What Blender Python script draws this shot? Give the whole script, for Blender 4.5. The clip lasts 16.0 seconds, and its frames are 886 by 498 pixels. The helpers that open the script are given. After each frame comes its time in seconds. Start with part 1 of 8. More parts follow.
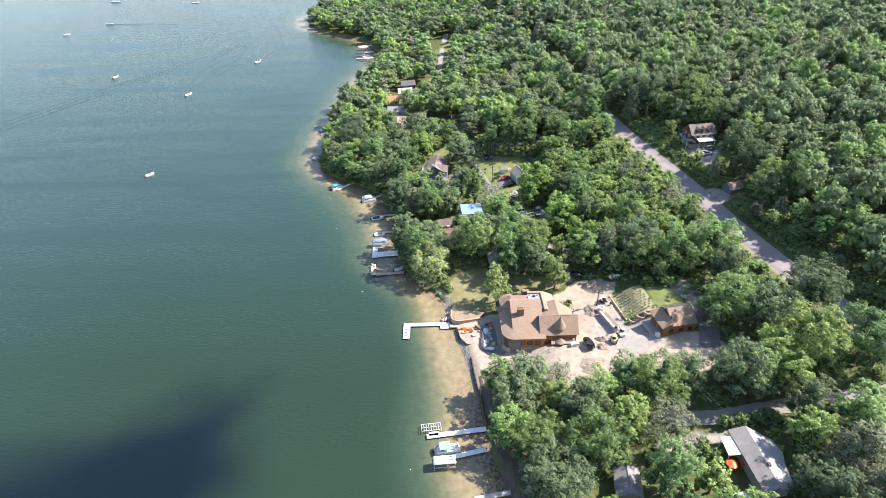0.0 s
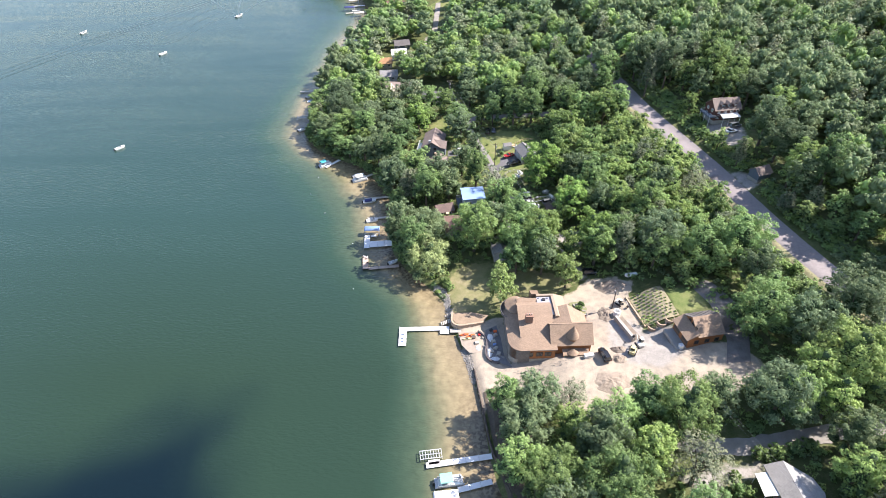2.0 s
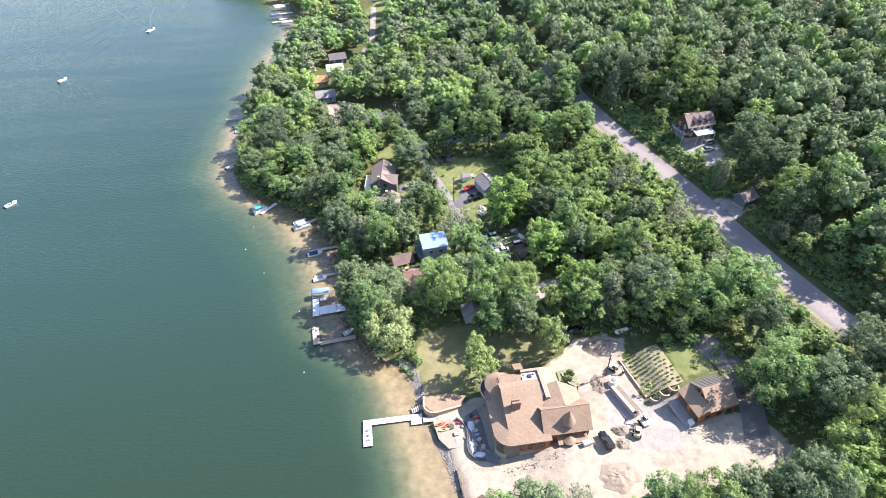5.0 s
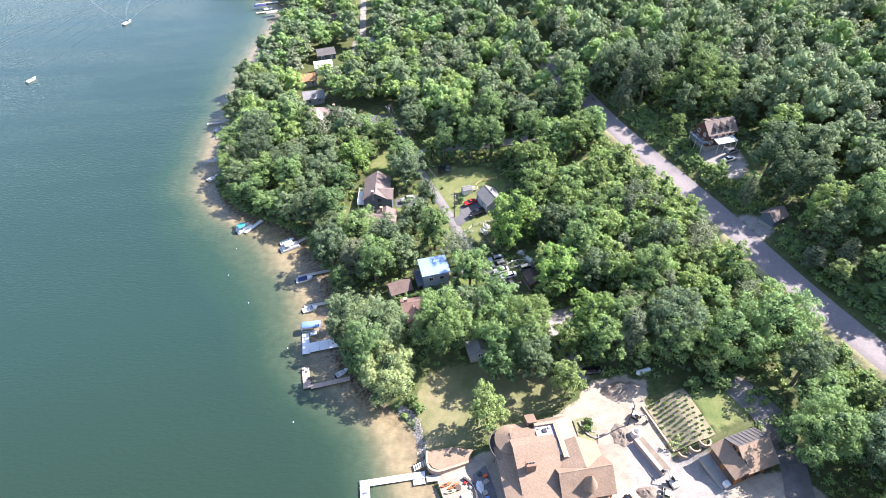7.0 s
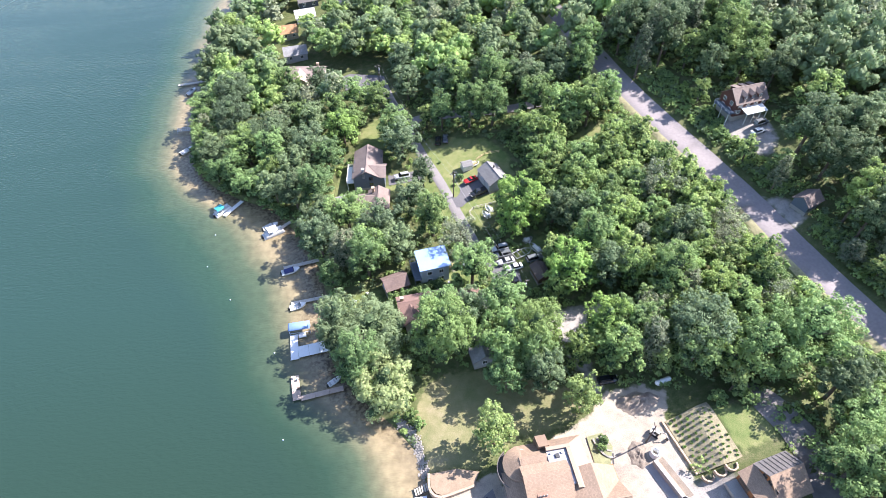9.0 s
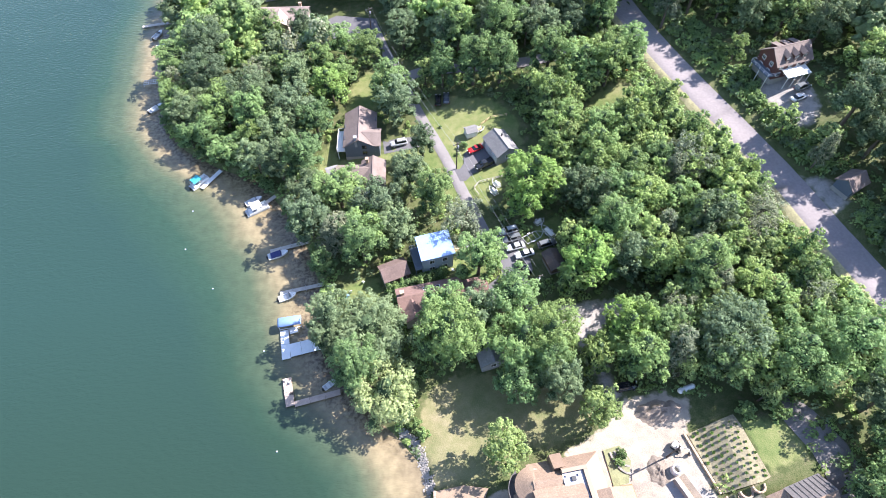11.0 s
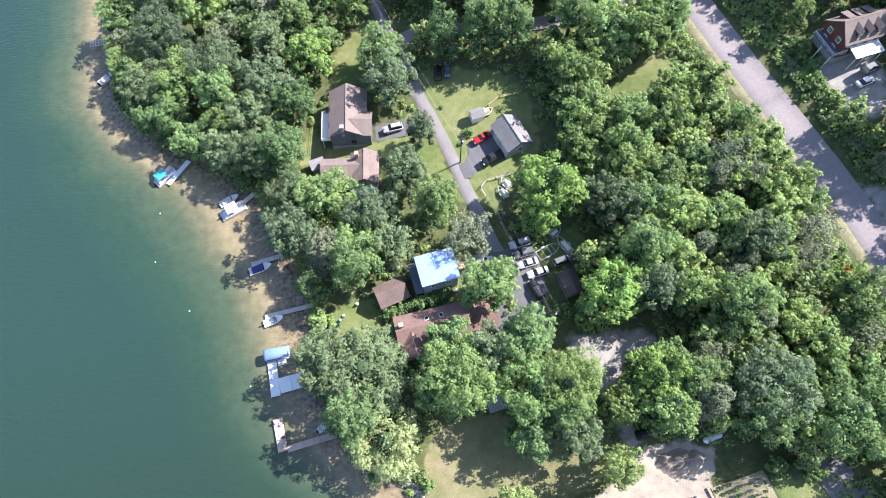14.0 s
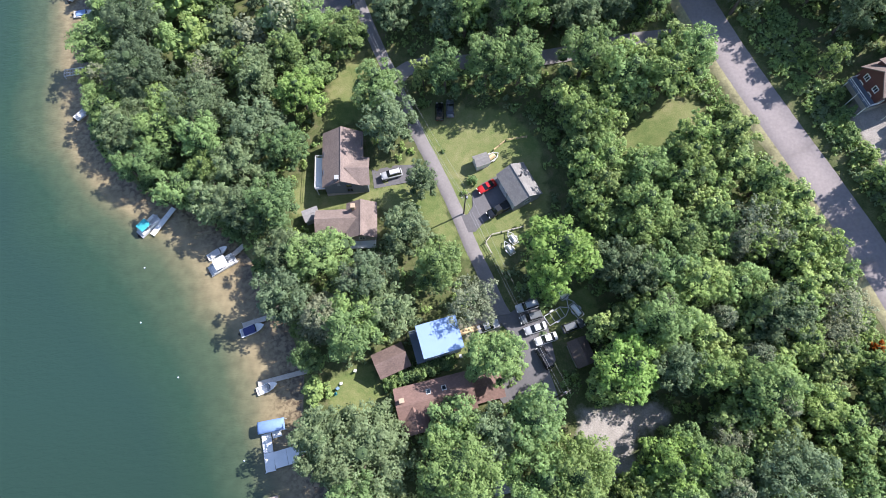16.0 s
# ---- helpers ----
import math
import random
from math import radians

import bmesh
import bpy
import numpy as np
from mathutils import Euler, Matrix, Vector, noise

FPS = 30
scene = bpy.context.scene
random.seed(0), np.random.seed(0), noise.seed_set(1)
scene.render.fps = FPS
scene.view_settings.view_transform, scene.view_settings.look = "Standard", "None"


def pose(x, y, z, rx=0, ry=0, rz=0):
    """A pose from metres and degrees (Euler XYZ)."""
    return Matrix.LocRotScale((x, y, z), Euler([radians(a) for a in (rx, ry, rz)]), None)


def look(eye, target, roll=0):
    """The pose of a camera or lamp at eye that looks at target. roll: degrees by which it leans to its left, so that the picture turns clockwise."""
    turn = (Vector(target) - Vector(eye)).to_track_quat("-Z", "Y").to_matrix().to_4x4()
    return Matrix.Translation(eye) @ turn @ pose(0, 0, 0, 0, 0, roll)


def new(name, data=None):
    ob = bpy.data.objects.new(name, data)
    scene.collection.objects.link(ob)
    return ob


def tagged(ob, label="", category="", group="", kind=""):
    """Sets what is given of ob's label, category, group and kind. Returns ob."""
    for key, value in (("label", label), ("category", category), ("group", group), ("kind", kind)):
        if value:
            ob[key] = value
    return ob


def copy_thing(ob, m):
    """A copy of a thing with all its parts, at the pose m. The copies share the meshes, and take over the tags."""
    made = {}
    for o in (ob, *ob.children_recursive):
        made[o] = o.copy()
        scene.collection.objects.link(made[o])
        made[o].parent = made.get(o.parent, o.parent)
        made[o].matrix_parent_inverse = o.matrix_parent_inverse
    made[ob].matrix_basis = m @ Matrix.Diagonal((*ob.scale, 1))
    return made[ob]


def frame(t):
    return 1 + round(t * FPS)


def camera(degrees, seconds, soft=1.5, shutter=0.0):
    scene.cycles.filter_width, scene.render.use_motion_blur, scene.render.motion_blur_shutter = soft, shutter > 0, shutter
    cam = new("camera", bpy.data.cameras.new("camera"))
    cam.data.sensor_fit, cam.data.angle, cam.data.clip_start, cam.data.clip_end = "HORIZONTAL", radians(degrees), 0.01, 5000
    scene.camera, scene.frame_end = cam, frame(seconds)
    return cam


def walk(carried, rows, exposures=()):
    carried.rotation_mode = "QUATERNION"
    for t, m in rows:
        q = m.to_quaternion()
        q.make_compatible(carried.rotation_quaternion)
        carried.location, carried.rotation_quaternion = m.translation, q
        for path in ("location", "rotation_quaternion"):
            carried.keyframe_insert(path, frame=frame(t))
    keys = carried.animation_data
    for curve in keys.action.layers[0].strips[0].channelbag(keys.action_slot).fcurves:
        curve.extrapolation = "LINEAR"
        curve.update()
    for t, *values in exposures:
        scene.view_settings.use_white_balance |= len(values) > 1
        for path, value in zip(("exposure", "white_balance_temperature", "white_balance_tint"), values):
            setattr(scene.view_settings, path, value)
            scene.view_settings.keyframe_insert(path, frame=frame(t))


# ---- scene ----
cam = camera(76.4, 16.0, soft=0.75)
PATH = [
    (0, (-0.158, -1.175, 120.023), (-0.159, 0.485, 118.907), -1.3),
    (0.5, (-0.535, 4.59, 120.221), (-0.53, 6.223, 119.067), -1.2),
    (1, (-0.782, 10.358, 120.148), (-0.774, 11.967, 118.96), -1.1),
    (1.5, (-1.504, 15.863, 119.797), (-1.488, 17.449, 118.579), -0.8),
    (2, (-1.831, 21.381, 119.756), (-1.811, 22.943, 118.507), -0.7),
    (2.5, (-2.124, 26.95, 119.862), (-2.101, 28.495, 118.593), -0.7),
    (3, (-2.647, 32.536, 120.073), (-2.62, 34.079, 118.801), -0.6),
    (3.5, (-2.595, 37.889, 120.253), (-2.544, 39.43, 118.979), -0.7),
    (4, (-2.883, 43.306, 120.274), (-2.737, 44.839, 118.998), -0.9),
    (4.5, (-3.32, 48.646, 120.154), (-3.137, 50.175, 118.878), -0.8),
    (5, (-3.123, 53.64, 120.274), (-2.93, 55.167, 118.996), -0.9),
    (5.2, (-3.324, 55.651, 120.25), (-3.127, 57.177, 118.972), -0.9),
    (6.7, (-2.438, 70.721, 120.292), (-2.231, 72.226, 118.992), -1.1),
    (7.3, (-2.084, 76.749, 120.309), (-1.882, 78.173, 118.92), -1.1),
    (7.5, (-2.078, 78.764, 120.392), (-1.879, 80.135, 118.949), -1.0),
    (8, (-1.302, 84.452, 120.827), (-1.109, 85.781, 119.345), -1.2),
    (8.5, (-0.682, 89.717, 120.642), (-0.487, 91.043, 119.157), -1.3),
    (8.7, (-0.467, 91.717, 120.555), (-0.27, 93.043, 119.07), -1.3),
    (10.8, (-0.276, 114.177, 119.41), (-0.074, 115.314, 117.777), -0.2),
    (11, (-0.131, 116.306, 119.324), (0.067, 117.406, 117.665), 0.0),
    (11.5, (0.473, 121.42, 118.972), (0.66, 122.441, 117.263), 0.0),
    (12, (1.063, 126.766, 118.998), (1.246, 127.741, 117.26), 0.2),
    (12.5, (1.758, 132.178, 118.998), (1.936, 133.111, 117.237), 0.3),
    (13, (2.603, 137.848, 119.102), (2.772, 138.723, 117.312), 0.3),
    (13.5, (3.3, 143.191, 119.098), (3.463, 144.011, 117.281), 0.6),
    (14, (3.951, 148.61, 118.99), (4.107, 149.376, 117.149), 0.8),
    (14.5, (4.596, 153.957, 118.857), (4.747, 154.679, 116.998), 1.0),
    (15, (5.437, 159.455, 118.765), (5.58, 160.134, 116.889), 1.1),
    (15.5, (6.357, 165.199, 119.061), (6.498, 165.859, 117.178), 1.3),
    (16, (7.046, 170.384, 119.47), (7.188, 171.031, 117.583), 1.6),
]
walk(cam, [(t, look(eye, target, roll)) for t, eye, target, roll in PATH], exposures=[(0, 1.37, 6650, 14), (3, 1.43, 6600, 16), (7.5, 1.66, 6350, 18), (12, 1.7, 6200, 17), (14, 1.48, 6200, 16.5), (16, 1.12, 6250, 16)])

# ---- light ----
SUN_ELEVATION, SUN_AZIMUTH = 46.0, 13.0  # degrees over the horizon; degrees from east towards north
world = bpy.data.worlds.new("sky")
scene.world = world
world.use_nodes = True
wn = world.node_tree
sky = wn.nodes.new("ShaderNodeTexSky")
sky.sky_type, sky.sun_disc = "NISHITA", False
sky.sun_elevation, sky.sun_rotation = radians(SUN_ELEVATION), radians(90 - SUN_AZIMUTH)
sky.air_density, sky.dust_density = 1.0, 0.6
wn.nodes["Background"].inputs["Strength"].default_value = 0.115
wn.links.new(sky.outputs[0], wn.nodes["Background"].inputs["Color"])
sun = new("sun", bpy.data.lights.new("sun", "SUN"))
sun.data.energy, sun.data.angle, sun.data.color = 4.7, radians(0.53), (1.0, 0.95, 0.87)
toward = Vector((math.cos(radians(SUN_ELEVATION)) * math.cos(radians(SUN_AZIMUTH)), math.cos(radians(SUN_ELEVATION)) * math.sin(radians(SUN_AZIMUTH)), math.sin(radians(SUN_ELEVATION))))
sun.matrix_world = look(tuple(toward * 400), (0, 0, 0))


# ---- materials ----
def mat(name, color, rough=0.8, metal=0.0, vary=0.25, scale=1.0, fine=12.0, bump=0.2, dist=0.03, spread=0.0, spec=0.5, coords="Object"):
    """A surface of one colour with two scales of unevenness, in metres, and a fine relief. spread: how much one object differs from the next."""
    m = bpy.data.materials.new(name)
    m.use_nodes = True
    t = m.node_tree
    n, l = t.nodes, t.links
    b = n["Principled BSDF"]
    tc = n.new("ShaderNodeTexCoord")
    big, small = n.new("ShaderNodeTexNoise"), n.new("ShaderNodeTexNoise")
    big.inputs["Scale"].default_value, small.inputs["Scale"].default_value = scale, fine
    big.inputs["Detail"].default_value = small.inputs["Detail"].default_value = 5
    for q in (big, small):
        l.new(tc.outputs[coords], q.inputs["Vector"])
    add = n.new("ShaderNodeMath")
    add.operation = "ADD"
    l.new(big.outputs["Fac"], add.inputs[0])
    l.new(small.outputs["Fac"], add.inputs[1])
    last = add
    if spread:
        info, mul = n.new("ShaderNodeObjectInfo"), n.new("ShaderNodeMath")
        mul.operation = "MULTIPLY_ADD"
        l.new(info.outputs["Random"], mul.inputs[0])
        mul.inputs[1].default_value = spread
        l.new(add.outputs[0], mul.inputs[2])
        last = mul
    rng = n.new("ShaderNodeMapRange")
    rng.inputs["From Min"].default_value, rng.inputs["From Max"].default_value = 0.55, 1.45 + spread
    rng.inputs["To Min"].default_value, rng.inputs["To Max"].default_value = 1 - vary, 1 + vary
    l.new(last.outputs[0], rng.inputs["Value"])
    mix = n.new("ShaderNodeMix")
    mix.data_type, mix.blend_type = "RGBA", "MULTIPLY"
    mix.inputs["Factor"].default_value = 1
    mix.inputs["A"].default_value = (*color, 1)
    l.new(rng.outputs["Result"], mix.inputs["B"])
    l.new(mix.outputs["Result"], b.inputs["Base Color"])
    b.inputs["Roughness"].default_value, b.inputs["Metallic"].default_value = rough, metal
    b.inputs["Specular IOR Level"].default_value = spec
    if bump:
        bp = n.new("ShaderNodeBump")
        bp.inputs["Strength"].default_value, bp.inputs["Distance"].default_value = bump, dist
        l.new(small.outputs["Fac"], bp.inputs["Height"])
        l.new(bp.outputs["Normal"], b.inputs["Normal"])
    return m


def shingles(name, color, course=0.14, vary=0.3):
    """Roof shingles: courses down the slope, single tabs a little lighter or darker, streaks of weather."""
    m = mat(name, color, 0.9, vary=vary, scale=0.35, fine=3.0, bump=0)
    t = m.node_tree
    n, l = t.nodes, t.links
    b = n["Principled BSDF"]
    brick, tc = n.new("ShaderNodeTexBrick"), n.new("ShaderNodeTexCoord")
    l.new(tc.outputs["UV"], brick.inputs["Vector"])
    brick.inputs["Scale"].default_value = 1.0
    brick.inputs["Brick Width"].default_value, brick.inputs["Row Height"].default_value = course * 2.2, course * 1.6
    brick.inputs["Mortar Size"].default_value, brick.inputs["Bias"].default_value = 0.012, 0.0
    brick.inputs["Color1"].default_value, brick.inputs["Color2"].default_value = (0.88, 0.88, 0.88, 1), (1.1, 1.09, 1.07, 1)
    brick.inputs["Mortar"].default_value = (0.74, 0.72, 0.7, 1)
    old = b.inputs["Base Color"].links[0].from_socket
    mix = n.new("ShaderNodeMix")
    mix.data_type, mix.blend_type = "RGBA", "MULTIPLY"
    mix.inputs["Factor"].default_value = 1
    l.new(old, mix.inputs["A"])
    l.new(brick.outputs["Color"], mix.inputs["B"])
    l.new(mix.outputs["Result"], b.inputs["Base Color"])
    bp = n.new("ShaderNodeBump")
    bp.inputs["Strength"].default_value, bp.inputs["Distance"].default_value = 0.4, 0.02
    l.new(brick.outputs["Fac"], bp.inputs["Height"])
    l.new(bp.outputs["Normal"], b.inputs["Normal"])
    return m


def siding(name, color, board=0.18, vary=0.12, upright=False, rough=0.7):
    """Lapped boards, told apart by a thin shadow line."""
    m = mat(name, color, rough, vary=vary, scale=0.6, fine=9.0, bump=0)
    t = m.node_tree
    n, l = t.nodes, t.links
    b = n["Principled BSDF"]
    wave, tc = n.new("ShaderNodeTexWave"), n.new("ShaderNodeTexCoord")
    wave.wave_type, wave.bands_direction, wave.wave_profile = "BANDS", "X" if upright else "Z", "SAW"
    wave.inputs["Scale"].default_value = 0.314 / board
    wave.inputs["Distortion"].default_value = 0.0
    l.new(tc.outputs["Object"], wave.inputs["Vector"])
    bp = n.new("ShaderNodeBump")
    bp.inputs["Strength"].default_value, bp.inputs["Distance"].default_value = 0.6, 0.02
    l.new(wave.outputs["Fac"], bp.inputs["Height"])
    l.new(bp.outputs["Normal"], b.inputs["Normal"])
    return m


def leaves(name, dark, light, warm=(0.13, 0.2, 0.03), thin=0.42):
    """Foliage: every leaf clump its own green, every tree its own tone, thin leaves that let some sun through."""
    m = bpy.data.materials.new(name)
    m.use_nodes = True
    t = m.node_tree
    n, l = t.nodes, t.links
    b = n["Principled BSDF"]
    geo, info = n.new("ShaderNodeNewGeometry"), n.new("ShaderNodeObjectInfo")
    ramp, tone = n.new("ShaderNodeMix"), n.new("ShaderNodeMix")
    ramp.data_type = tone.data_type = "RGBA"
    ramp.inputs["A"].default_value, ramp.inputs["B"].default_value = (*dark, 1), (*light, 1)
    even = n.new("ShaderNodeMapRange")
    even.inputs["To Min"].default_value, even.inputs["To Max"].default_value = 0.44, 0.68
    l.new(geo.outputs["Random Per Island"], even.inputs["Value"])
    l.new(even.outputs["Result"], ramp.inputs["Factor"])
    half = n.new("ShaderNodeMath")
    half.operation = "MULTIPLY"
    half.inputs[1].default_value = 0.6
    l.new(info.outputs["Random"], half.inputs[0])
    tc, ns = n.new("ShaderNodeTexCoord"), n.new("ShaderNodeTexNoise")
    ns.inputs["Scale"].default_value, ns.inputs["Detail"].default_value = 0.75, 3
    l.new(tc.outputs["Object"], ns.inputs["Vector"])
    l.new(half.outputs[0], tone.inputs["Factor"])
    l.new(ramp.outputs["Result"], tone.inputs["A"])
    tone.inputs["B"].default_value = (*warm, 1)
    hsv = n.new("ShaderNodeHueSaturation")
    hsv.inputs["Saturation"].default_value = 1.03
    rng = n.new("ShaderNodeMapRange")
    rng.inputs["From Min"].default_value, rng.inputs["From Max"].default_value = 0.3, 0.7
    rng.inputs["To Min"].default_value, rng.inputs["To Max"].default_value = 0.77, 1.26
    l.new(ns.outputs["Fac"], rng.inputs["Value"])
    spin, part_of, own, each = n.new("ShaderNodeMath"), n.new("ShaderNodeMath"), n.new("ShaderNodeMapRange"), n.new("ShaderNodeMath")
    spin.operation, part_of.operation, each.operation = "MULTIPLY", "FRACT", "MULTIPLY"
    spin.inputs[1].default_value = 7.31
    own.inputs["To Min"].default_value, own.inputs["To Max"].default_value = 0.8, 1.24
    l.new(info.outputs["Random"], spin.inputs[0])
    l.new(spin.outputs[0], part_of.inputs[0])
    l.new(part_of.outputs[0], own.inputs["Value"])
    shade, lifted = n.new("ShaderNodeAttribute"), n.new("ShaderNodeMath")
    shade.attribute_name, lifted.operation = "tone", "ADD"
    l.new(own.outputs["Result"], lifted.inputs[0])
    l.new(shade.outputs["Fac"], lifted.inputs[1])
    l.new(lifted.outputs[0], each.inputs[0])
    l.new(rng.outputs["Result"], each.inputs[1])
    tiny, fleck, both = n.new("ShaderNodeTexNoise"), n.new("ShaderNodeMapRange"), n.new("ShaderNodeMath")
    tiny.inputs["Scale"].default_value, tiny.inputs["Detail"].default_value = 6.5, 2
    fleck.inputs["From Min"].default_value, fleck.inputs["From Max"].default_value = 0.34, 0.66
    fleck.inputs["To Min"].default_value, fleck.inputs["To Max"].default_value = 0.88, 1.12
    both.operation = "MULTIPLY"
    l.new(tc.outputs["Object"], tiny.inputs["Vector"])
    l.new(tiny.outputs["Fac"], fleck.inputs["Value"])
    l.new(each.outputs[0], both.inputs[0])
    l.new(fleck.outputs["Result"], both.inputs[1])
    l.new(both.outputs[0], hsv.inputs["Value"])
    l.new(tone.outputs["Result"], hsv.inputs["Color"])
    l.new(hsv.outputs["Color"], b.inputs["Base Color"])
    b.inputs["Roughness"].default_value = 0.6
    b.inputs["Specular IOR Level"].default_value = 0.2
    tr, mx = n.new("ShaderNodeBsdfTranslucent"), n.new("ShaderNodeMixShader")
    l.new(hsv.outputs["Color"], tr.inputs["Color"])
    mx.inputs[0].default_value = thin
    l.new(b.outputs[0], mx.inputs[1])
    l.new(tr.outputs[0], mx.inputs[2])
    l.new(mx.outputs[0], n["Material Output"].inputs["Surface"])
    return m


def glass_mat(name, color=(0.02, 0.025, 0.03)):
    m = bpy.data.materials.new(name)
    m.use_nodes = True
    b = m.node_tree.nodes["Principled BSDF"]
    b.inputs["Base Color"].default_value, b.inputs["Roughness"].default_value = (*color, 1), 0.06
    b.inputs["Specular IOR Level"].default_value = 0.8
    return m


LEAF = leaves("maple_leaves", (0.086, 0.155, 0.064), (0.255, 0.38, 0.17), (0.31, 0.415, 0.148))
LEAF_DARK = leaves("oak_leaves", (0.078, 0.123, 0.069), (0.216, 0.288, 0.170), (0.242, 0.308, 0.152))
LEAF_PALE = leaves("willow_leaves", (0.26, 0.32, 0.145), (0.46, 0.53, 0.265), (0.44, 0.49, 0.225))
LEAF_POPLAR = leaves("poplar_leaves", (0.15, 0.22, 0.085), (0.31, 0.41, 0.175), (0.32, 0.40, 0.15))
LEAF_LIME = leaves("lime_leaves", (0.19, 0.31, 0.08), (0.39, 0.54, 0.19), (0.36, 0.50, 0.15))
LEAF_VIVID = leaves("bright_maple_leaves", (0.095, 0.182, 0.055), (0.255, 0.40, 0.132), (0.285, 0.41, 0.115))
LEAF_PINE = leaves("pine_needles", (0.112, 0.14, 0.092), (0.245, 0.288, 0.188), (0.265, 0.278, 0.17), 0.25)
LEAF_FIELD = leaves("shrub_leaves", (0.112, 0.188, 0.067), (0.302, 0.42, 0.167), (0.345, 0.435, 0.147))
LEAF_YOUNG = leaves("thicket_leaves", (0.15, 0.225, 0.088), (0.375, 0.49, 0.215), (0.42, 0.505, 0.19))
LEAF_RED = leaves("red_leaves", (0.22, 0.05, 0.01), (0.45, 0.12, 0.02), (0.4, 0.12, 0.02))
BARK = mat("bark", (0.12, 0.095, 0.075), 0.95, vary=0.35, scale=1.5, fine=10, bump=0.6)
# dark green for crown insides: the shade between boughs is put into the colour
SHADE_CORE = mat("inner_foliage_shade", (0.042, 0.075, 0.028), 0.9, vary=0.3, scale=1.2, fine=6, bump=0.5, dist=0.2)
ASPHALT = mat("asphalt", (0.125, 0.12, 0.128), 0.9, vary=0.22, scale=0.12, fine=2.5, bump=0.15)
ROADTOP = mat("worn_road_asphalt", (0.242, 0.213, 0.214), 0.9, vary=0.2, scale=0.09, fine=1.7, bump=0.12)
LANETOP = mat("lane_asphalt", (0.205, 0.188, 0.188), 0.9, vary=0.22, scale=0.25, fine=2.5, bump=0.15)
CONCRETE = mat("concrete", (0.31, 0.295, 0.275), 0.85, vary=0.2, scale=0.5, fine=5, bump=0.2)
GRAVEL = mat("gravel", (0.26, 0.24, 0.22), 0.95, vary=0.3, scale=0.4, fine=6, bump=0.6)
VERGE = mat("dry_verge", (0.31, 0.285, 0.16), 0.95, vary=0.5, scale=0.3, fine=2.2, bump=0.5, dist=0.08)
WHITE = mat("white_paint", (0.76, 0.76, 0.75), 0.5, vary=0.06, scale=1.5, fine=10, bump=0.05)
DOCKWHITE = mat("white_decking", (0.72, 0.72, 0.73), 0.6, vary=0.10, scale=0.8, fine=7, bump=0.15)
DOCKTAN = mat("tan_decking", (0.40, 0.31, 0.255), 0.8, vary=0.25, scale=0.7, fine=8, bump=0.3)
DOCKGREY = mat("weathered_decking", (0.46, 0.42, 0.37), 0.8, vary=0.3, scale=0.7, fine=8, bump=0.3)
TIMBER = mat("dark_timber", (0.09, 0.07, 0.06), 0.85, vary=0.35, scale=0.6, fine=7, bump=0.4)
STEEL = mat("galvanised_steel", (0.5, 0.51, 0.53), 0.35, metal=0.9, vary=0.1, bump=0.05)
ALU = mat("painted_aluminium", (0.50, 0.51, 0.53), 0.4, vary=0.06, bump=0.03)
BLACK = mat("black_rubber", (0.02, 0.02, 0.022), 0.8, vary=0.2, bump=0.1)
DARKMETAL = mat("dark_metal", (0.05, 0.05, 0.055), 0.45, metal=0.4, vary=0.2, bump=0.05)
GLASS = glass_mat("window_glass")
CARGLASS = glass_mat("car_glass", (0.015, 0.018, 0.022))
STONE = mat("field_stone", (0.36, 0.33, 0.29), 0.9, vary=0.4, scale=1.4, fine=6, bump=0.6, spread=0.6)
STONEDARK = mat("grey_corner_stone", (0.17, 0.155, 0.145), 0.9, vary=0.4, scale=1.4, fine=5, bump=0.6)
STONELIGHT = mat("shore_stone", (0.27, 0.25, 0.23), 0.9, vary=0.4, scale=1.0, fine=5, bump=0.6, spread=0.8)
BLOCK = mat("tan_wall_block", (0.40, 0.30, 0.22), 0.9, vary=0.25, scale=1.2, fine=6, bump=0.4, spread=0.4)
BRICKBROWN = mat("brown_chimney_brick", (0.25, 0.145, 0.105), 0.9, vary=0.25, scale=2, fine=9, bump=0.4)
ROOF_TAN = shingles("tan_shingles", (0.28, 0.20, 0.145), 0.16, 0.2)
ROOF_BROWN = shingles("grey_brown_shingles", (0.205, 0.16, 0.145), 0.16, 0.25)
ROOF_GREY = shingles("grey_shingles", (0.26, 0.255, 0.265), 0.16, 0.25)
ROOF_RED = shingles("red_brown_shingles", (0.205, 0.13, 0.113), 0.16, 0.25)
ROOF_DARK = shingles("dark_shingles", (0.13, 0.12, 0.12), 0.16, 0.25)
ROOF_PALE = shingles("pale_grey_shingles", (0.34, 0.335, 0.34), 0.16, 0.2)
ROOF_UMBER = shingles("dark_brown_shingles", (0.115, 0.088, 0.078), 0.16, 0.25)
ROOF_BARN = shingles("faded_brown_shingles", (0.19, 0.15, 0.135), 0.16, 0.25)
ROOF_MAROON = shingles("brown_maroon_shingles", (0.165, 0.118, 0.107), 0.16, 0.3)
ROOF_SLATE = shingles("weathered_grey_shingles", (0.21, 0.205, 0.205), 0.16, 0.25)
METALROOF = mat("pale_blue_metal_roof", (0.33, 0.46, 0.72), 0.33, metal=0.3, vary=0.06, scale=0.4, bump=0.02)
MEMBRANE = mat("white_roof_membrane", (0.29, 0.285, 0.32), 0.6, vary=0.1, scale=0.6, bump=0.05)
CEDAR = siding("orange_cedar_boards", (0.34, 0.135, 0.05), 0.2, 0.25)
BLUEBOARD = siding("blue_grey_siding", (0.10, 0.125, 0.16), 0.18)
